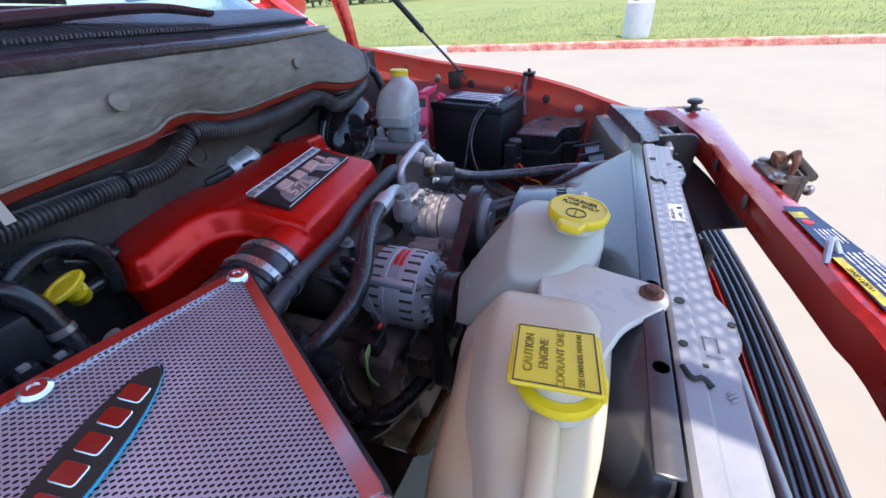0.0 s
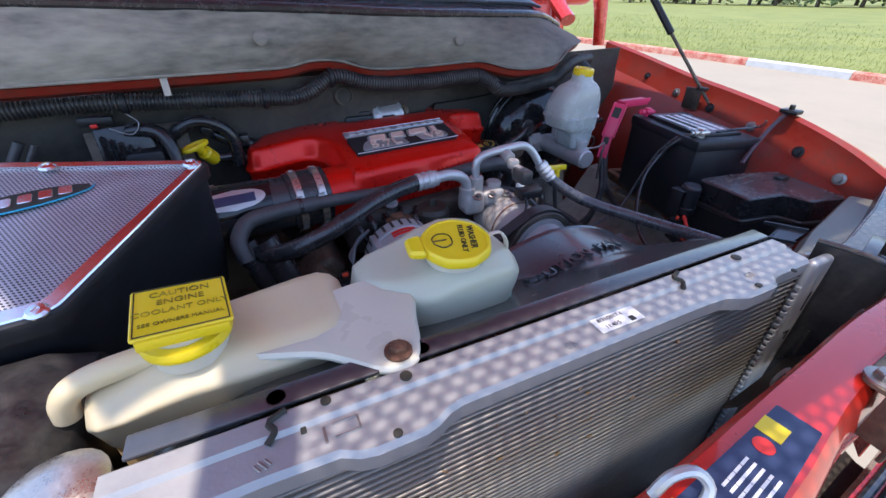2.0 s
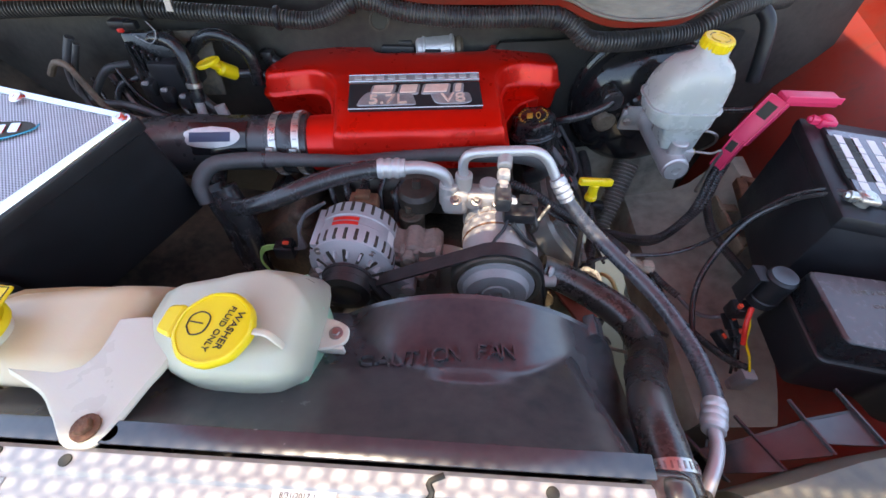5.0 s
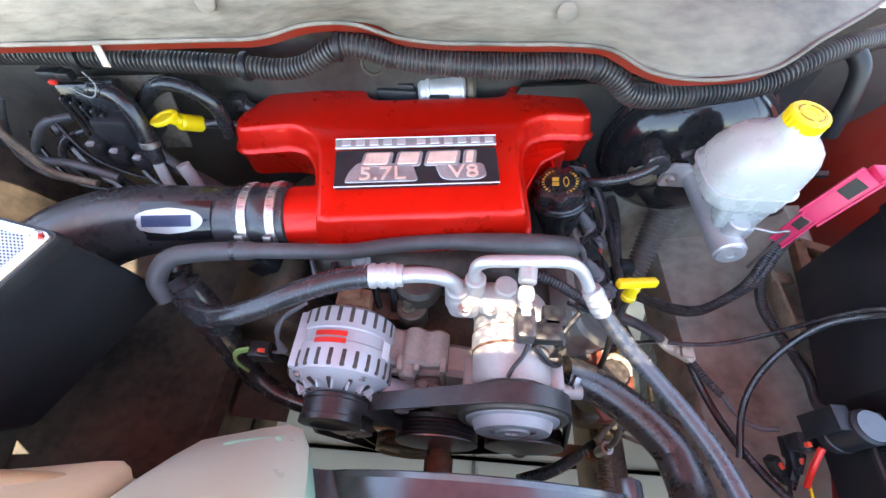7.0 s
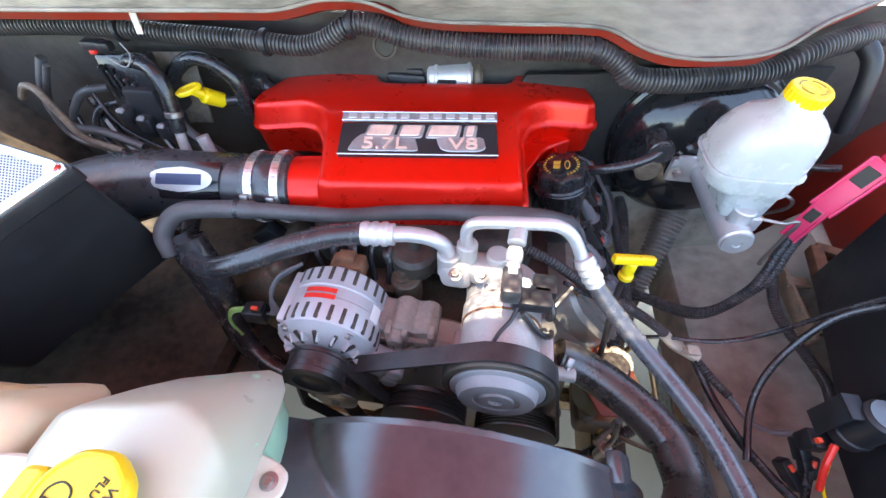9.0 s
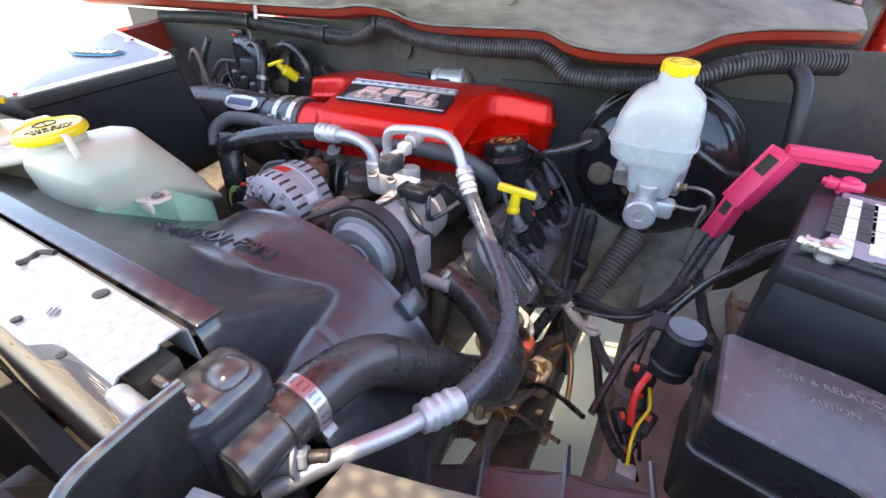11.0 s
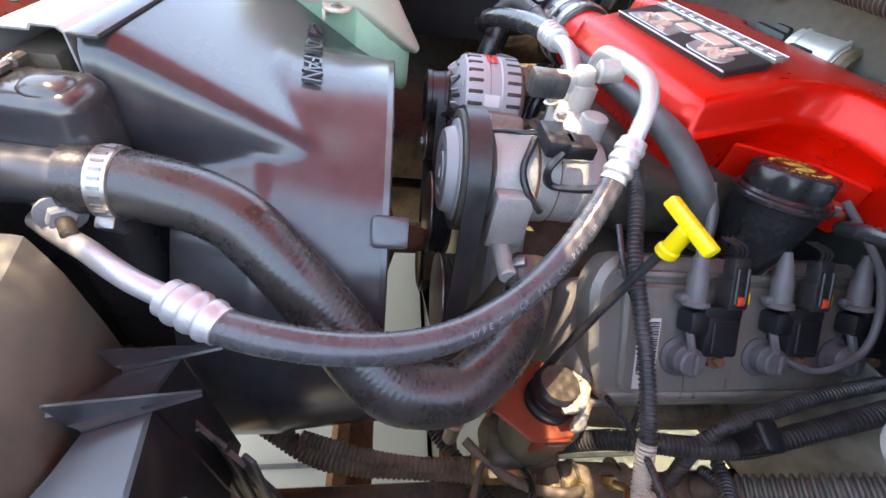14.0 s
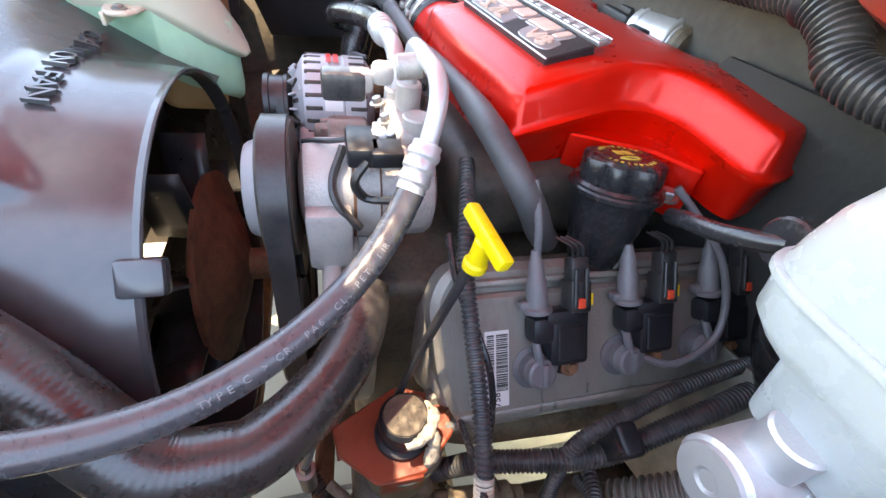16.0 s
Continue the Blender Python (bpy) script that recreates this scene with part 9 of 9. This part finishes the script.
part("lamp_back", rod((0.432, -0.036, 1.030), (0.498, -0.034, 1.028), 0.020, 24, 0.014), black_plastic, bk, "rounded black lamp back")
part("lamp_back", rod((0.468, -0.004, 1.022), (0.535, -0.008, 1.018), 0.020, 24, 0.014), black_plastic, bk, "rounded black lamp back")
part("upright", sheet([[(0.401, -0.066, 1.098), (0.401, -0.064, 1.0), (0.398, -0.058, 0.8)], [(0.397, -0.052, 1.106), (0.396, -0.050, 1.0), (0.394, -0.048, 0.8)], [(0.393, -0.02, 1.106), (0.392, -0.02, 1.0), (0.390, -0.02, 0.8)], [(0.389, 0.006, 1.104), (0.390, 0.006, 1.0), (0.390, 0.006, 0.8)]], 0.004), black_plastic, bk, "black upright plate")
part("upright_lip", sweep([(0.404, -0.068, 1.094), (0.398, -0.053, 1.107), (0.393, -0.022, 1.108), (0.389, 0.007, 1.106)], 0.0038, 10, 0.004), shroud_plastic, bk, "rolled top lip of the plate")
part("side_seal", sheet([[(0.388, -0.035, 0.99), (0.388, -0.035, 0.8), (0.388, -0.03, 0.55)], [(0.44, -0.02, 0.99), (0.44, -0.02, 0.8), (0.44, -0.015, 0.55)], [(0.505, 0.03, 0.99), (0.505, 0.03, 0.8), (0.505, 0.035, 0.55)]], 0.003), grimy_black, bk, "black sealing sheet")
fin = thing("finned_duct", "black plastic duct with pointed fins", "duct", (0.54, 0.15, 0.88))
part("panel", sheet([[(0.505, 0.06, 0.925), (0.50, 0.065, 0.80), (0.50, 0.07, 0.6)], [(0.512, 0.11, 0.905), (0.505, 0.12, 0.80), (0.505, 0.13, 0.6)], [(0.545, 0.16, 0.885), (0.54, 0.17, 0.80), (0.54, 0.18, 0.6)]], 0.004), grimy_black, fin)
for k in range(4):
    part("rib", box((0.508 + 0.012 * k, 0.10 + 0.022 * k, 0.80), (0.004, 0.012, 0.20), 0.001, 1, Euler((0, 0, radians(-35))).to_matrix().to_4x4()), black_plastic, fin)
FINS = [[Vector(p) for p in f] for f in (((0.498, 0.074, 0.962), (0.475, 0.137, 0.934), (0.503, 0.086, 0.948)), ((0.548, 0.083, 0.990), (0.529, 0.148, 0.968), (0.553, 0.097, 0.974)), ((0.602, 0.100, 1.000), (0.592, 0.165, 0.985), (0.607, 0.116, 0.985)), ((0.660, 0.112, 1.004), (0.652, 0.180, 0.990), (0.665, 0.126, 0.990)))]
for root, tip, lo in FINS:
    dip = (root + lo) / 2 + Vector((0, 0, -0.008))
    part("fin", sheet([[root, root.lerp(tip, 0.5), tip], [dip, dip.lerp(tip, 0.5), tip + Vector((0.0005, 0, -0.002))], [lo, lo.lerp(tip, 0.5), tip + Vector((0.001, 0, 0))]], 0.0022), shroud_plastic, fin, "pointed channel-shaped fin")
for (r0, t0, l0), (r1, t1, l1) in zip(FINS[:-1], FINS[1:]):
    a, b = l0 + Vector((0, 0, -0.003)), l0.lerp(t0, 0.55) + Vector((0, 0, -0.003))
    c, d = r1 + Vector((0, 0, -0.006)), r1.lerp(t1, 0.62) + Vector((0, 0, -0.006))
    part("step", sheet([[a, a.lerp(b, 0.5), b], [a.lerp(c, 0.5) + Vector((0, 0, -0.002)), (a + b + c + d) / 4 + Vector((0, 0, -0.002)), b.lerp(d, 0.5) + Vector((0, 0, -0.002))], [c, c.lerp(d, 0.5), d]], 0.0025), shroud_plastic, fin, "glossy step between the fins")
    part("fin_wall", sheet([[b, b + Vector((0, 0.004, -0.06)), b + Vector((0, 0.01, -0.16))], [d, d + Vector((0, 0.004, -0.06)), d + Vector((0, 0.01, -0.16))]], 0.003), black_plastic, fin)

hs = thing("brake_hose", "grey ribbed hose with a metal fitting by the frame", "hose", (0.44, 0.36, 0.68))
part("fitting", join(rod((0.444, 0.353, 0.715), (0.444, 0.353, 0.665), 0.0095), hexbolt((0.444, 0.353, 0.715), (0, 0, 1), 0.007, 0.012)), steel, hs)
part("hose", sweep([(0.30, 0.30, 0.62), (0.38, 0.33, 0.60), (0.46, 0.38, 0.60), (0.54, 0.43, 0.62)], 0.011, 14, ridge=0.002, pitch=0.006), loom_plastic, hs)
part("pipe", sweep([(0.444, 0.353, 0.725), (0.447, 0.36, 0.76), (0.44, 0.37, 0.80)], 0.0045, 8, 0.005), grey_rubber, hs)
low = thing("wiring_loom", "dusty tan corrugated looms low behind the radiator", "wiring loom", (0.44, 0.25, 0.62))
part("loom", sweep([(0.36, 0.02, 0.63), (0.40, 0.10, 0.62), (0.44, 0.17, 0.615), (0.458, 0.23, 0.62), (0.468, 0.34, 0.62), (0.476, 0.41, 0.622), (0.49, 0.50, 0.63)], 0.0135, 14, ridge=0.002, pitch=0.007), tan_loom, low)
part("loom", sweep([(0.43, 0.16, 0.645), (0.45, 0.22, 0.648), (0.462, 0.28, 0.642), (0.466, 0.34, 0.634), (0.46, 0.42, 0.62)], 0.009, 12, ridge=0.0018, pitch=0.006), tan_loom, low)
part("connector", join(box((0.474, 0.43, 0.645), (0.04, 0.06, 0.03), 0.006), rod((0.47, 0.385, 0.645), (0.472, 0.41, 0.645), 0.014)), brass, low, "tarnished connector")
part("wire", sweep([(0.47, 0.40, 0.65), (0.50, 0.38, 0.68), (0.54, 0.36, 0.70), (0.58, 0.34, 0.72)], 0.004, 8, 0.006), tan_loom, low)
part("wire", sweep([(0.475, 0.45, 0.65), (0.52, 0.44, 0.70), (0.56, 0.41, 0.73), (0.60, 0.37, 0.76)], 0.0045, 8, 0.006), rubber, low)
brace = thing("battery_strap", "dark red rod from the wing to the battery tray", "strap", (0.93, 0.37, 1.08))
part("rod", sweep([(0.973, 0.372, 1.118), (0.93, 0.372, 1.09), (0.87, 0.362, 1.05), (0.83, 0.352, 1.02)], 0.005, 8, 0.006), maroon_trim, brace)
part("clip", join(box((0.975, 0.366, 1.124), (0.03, 0.04, 0.010), 0.003), rod((0.973, 0.366, 1.122), (0.973, 0.366, 1.140), 0.006)), matte_black, brace)
wbk = thing("wing_bracket", "black stay bracket on the inner wing", "bracket", (1.0, 0.62, 1.08))
part("plate", join(box((0.995, 0.64, 1.10), (0.008, 0.05, 0.06), 0.003), box((1.0, 0.62, 1.13), (0.02, 0.03, 0.010), 0.003)), grimy_black, wbk)
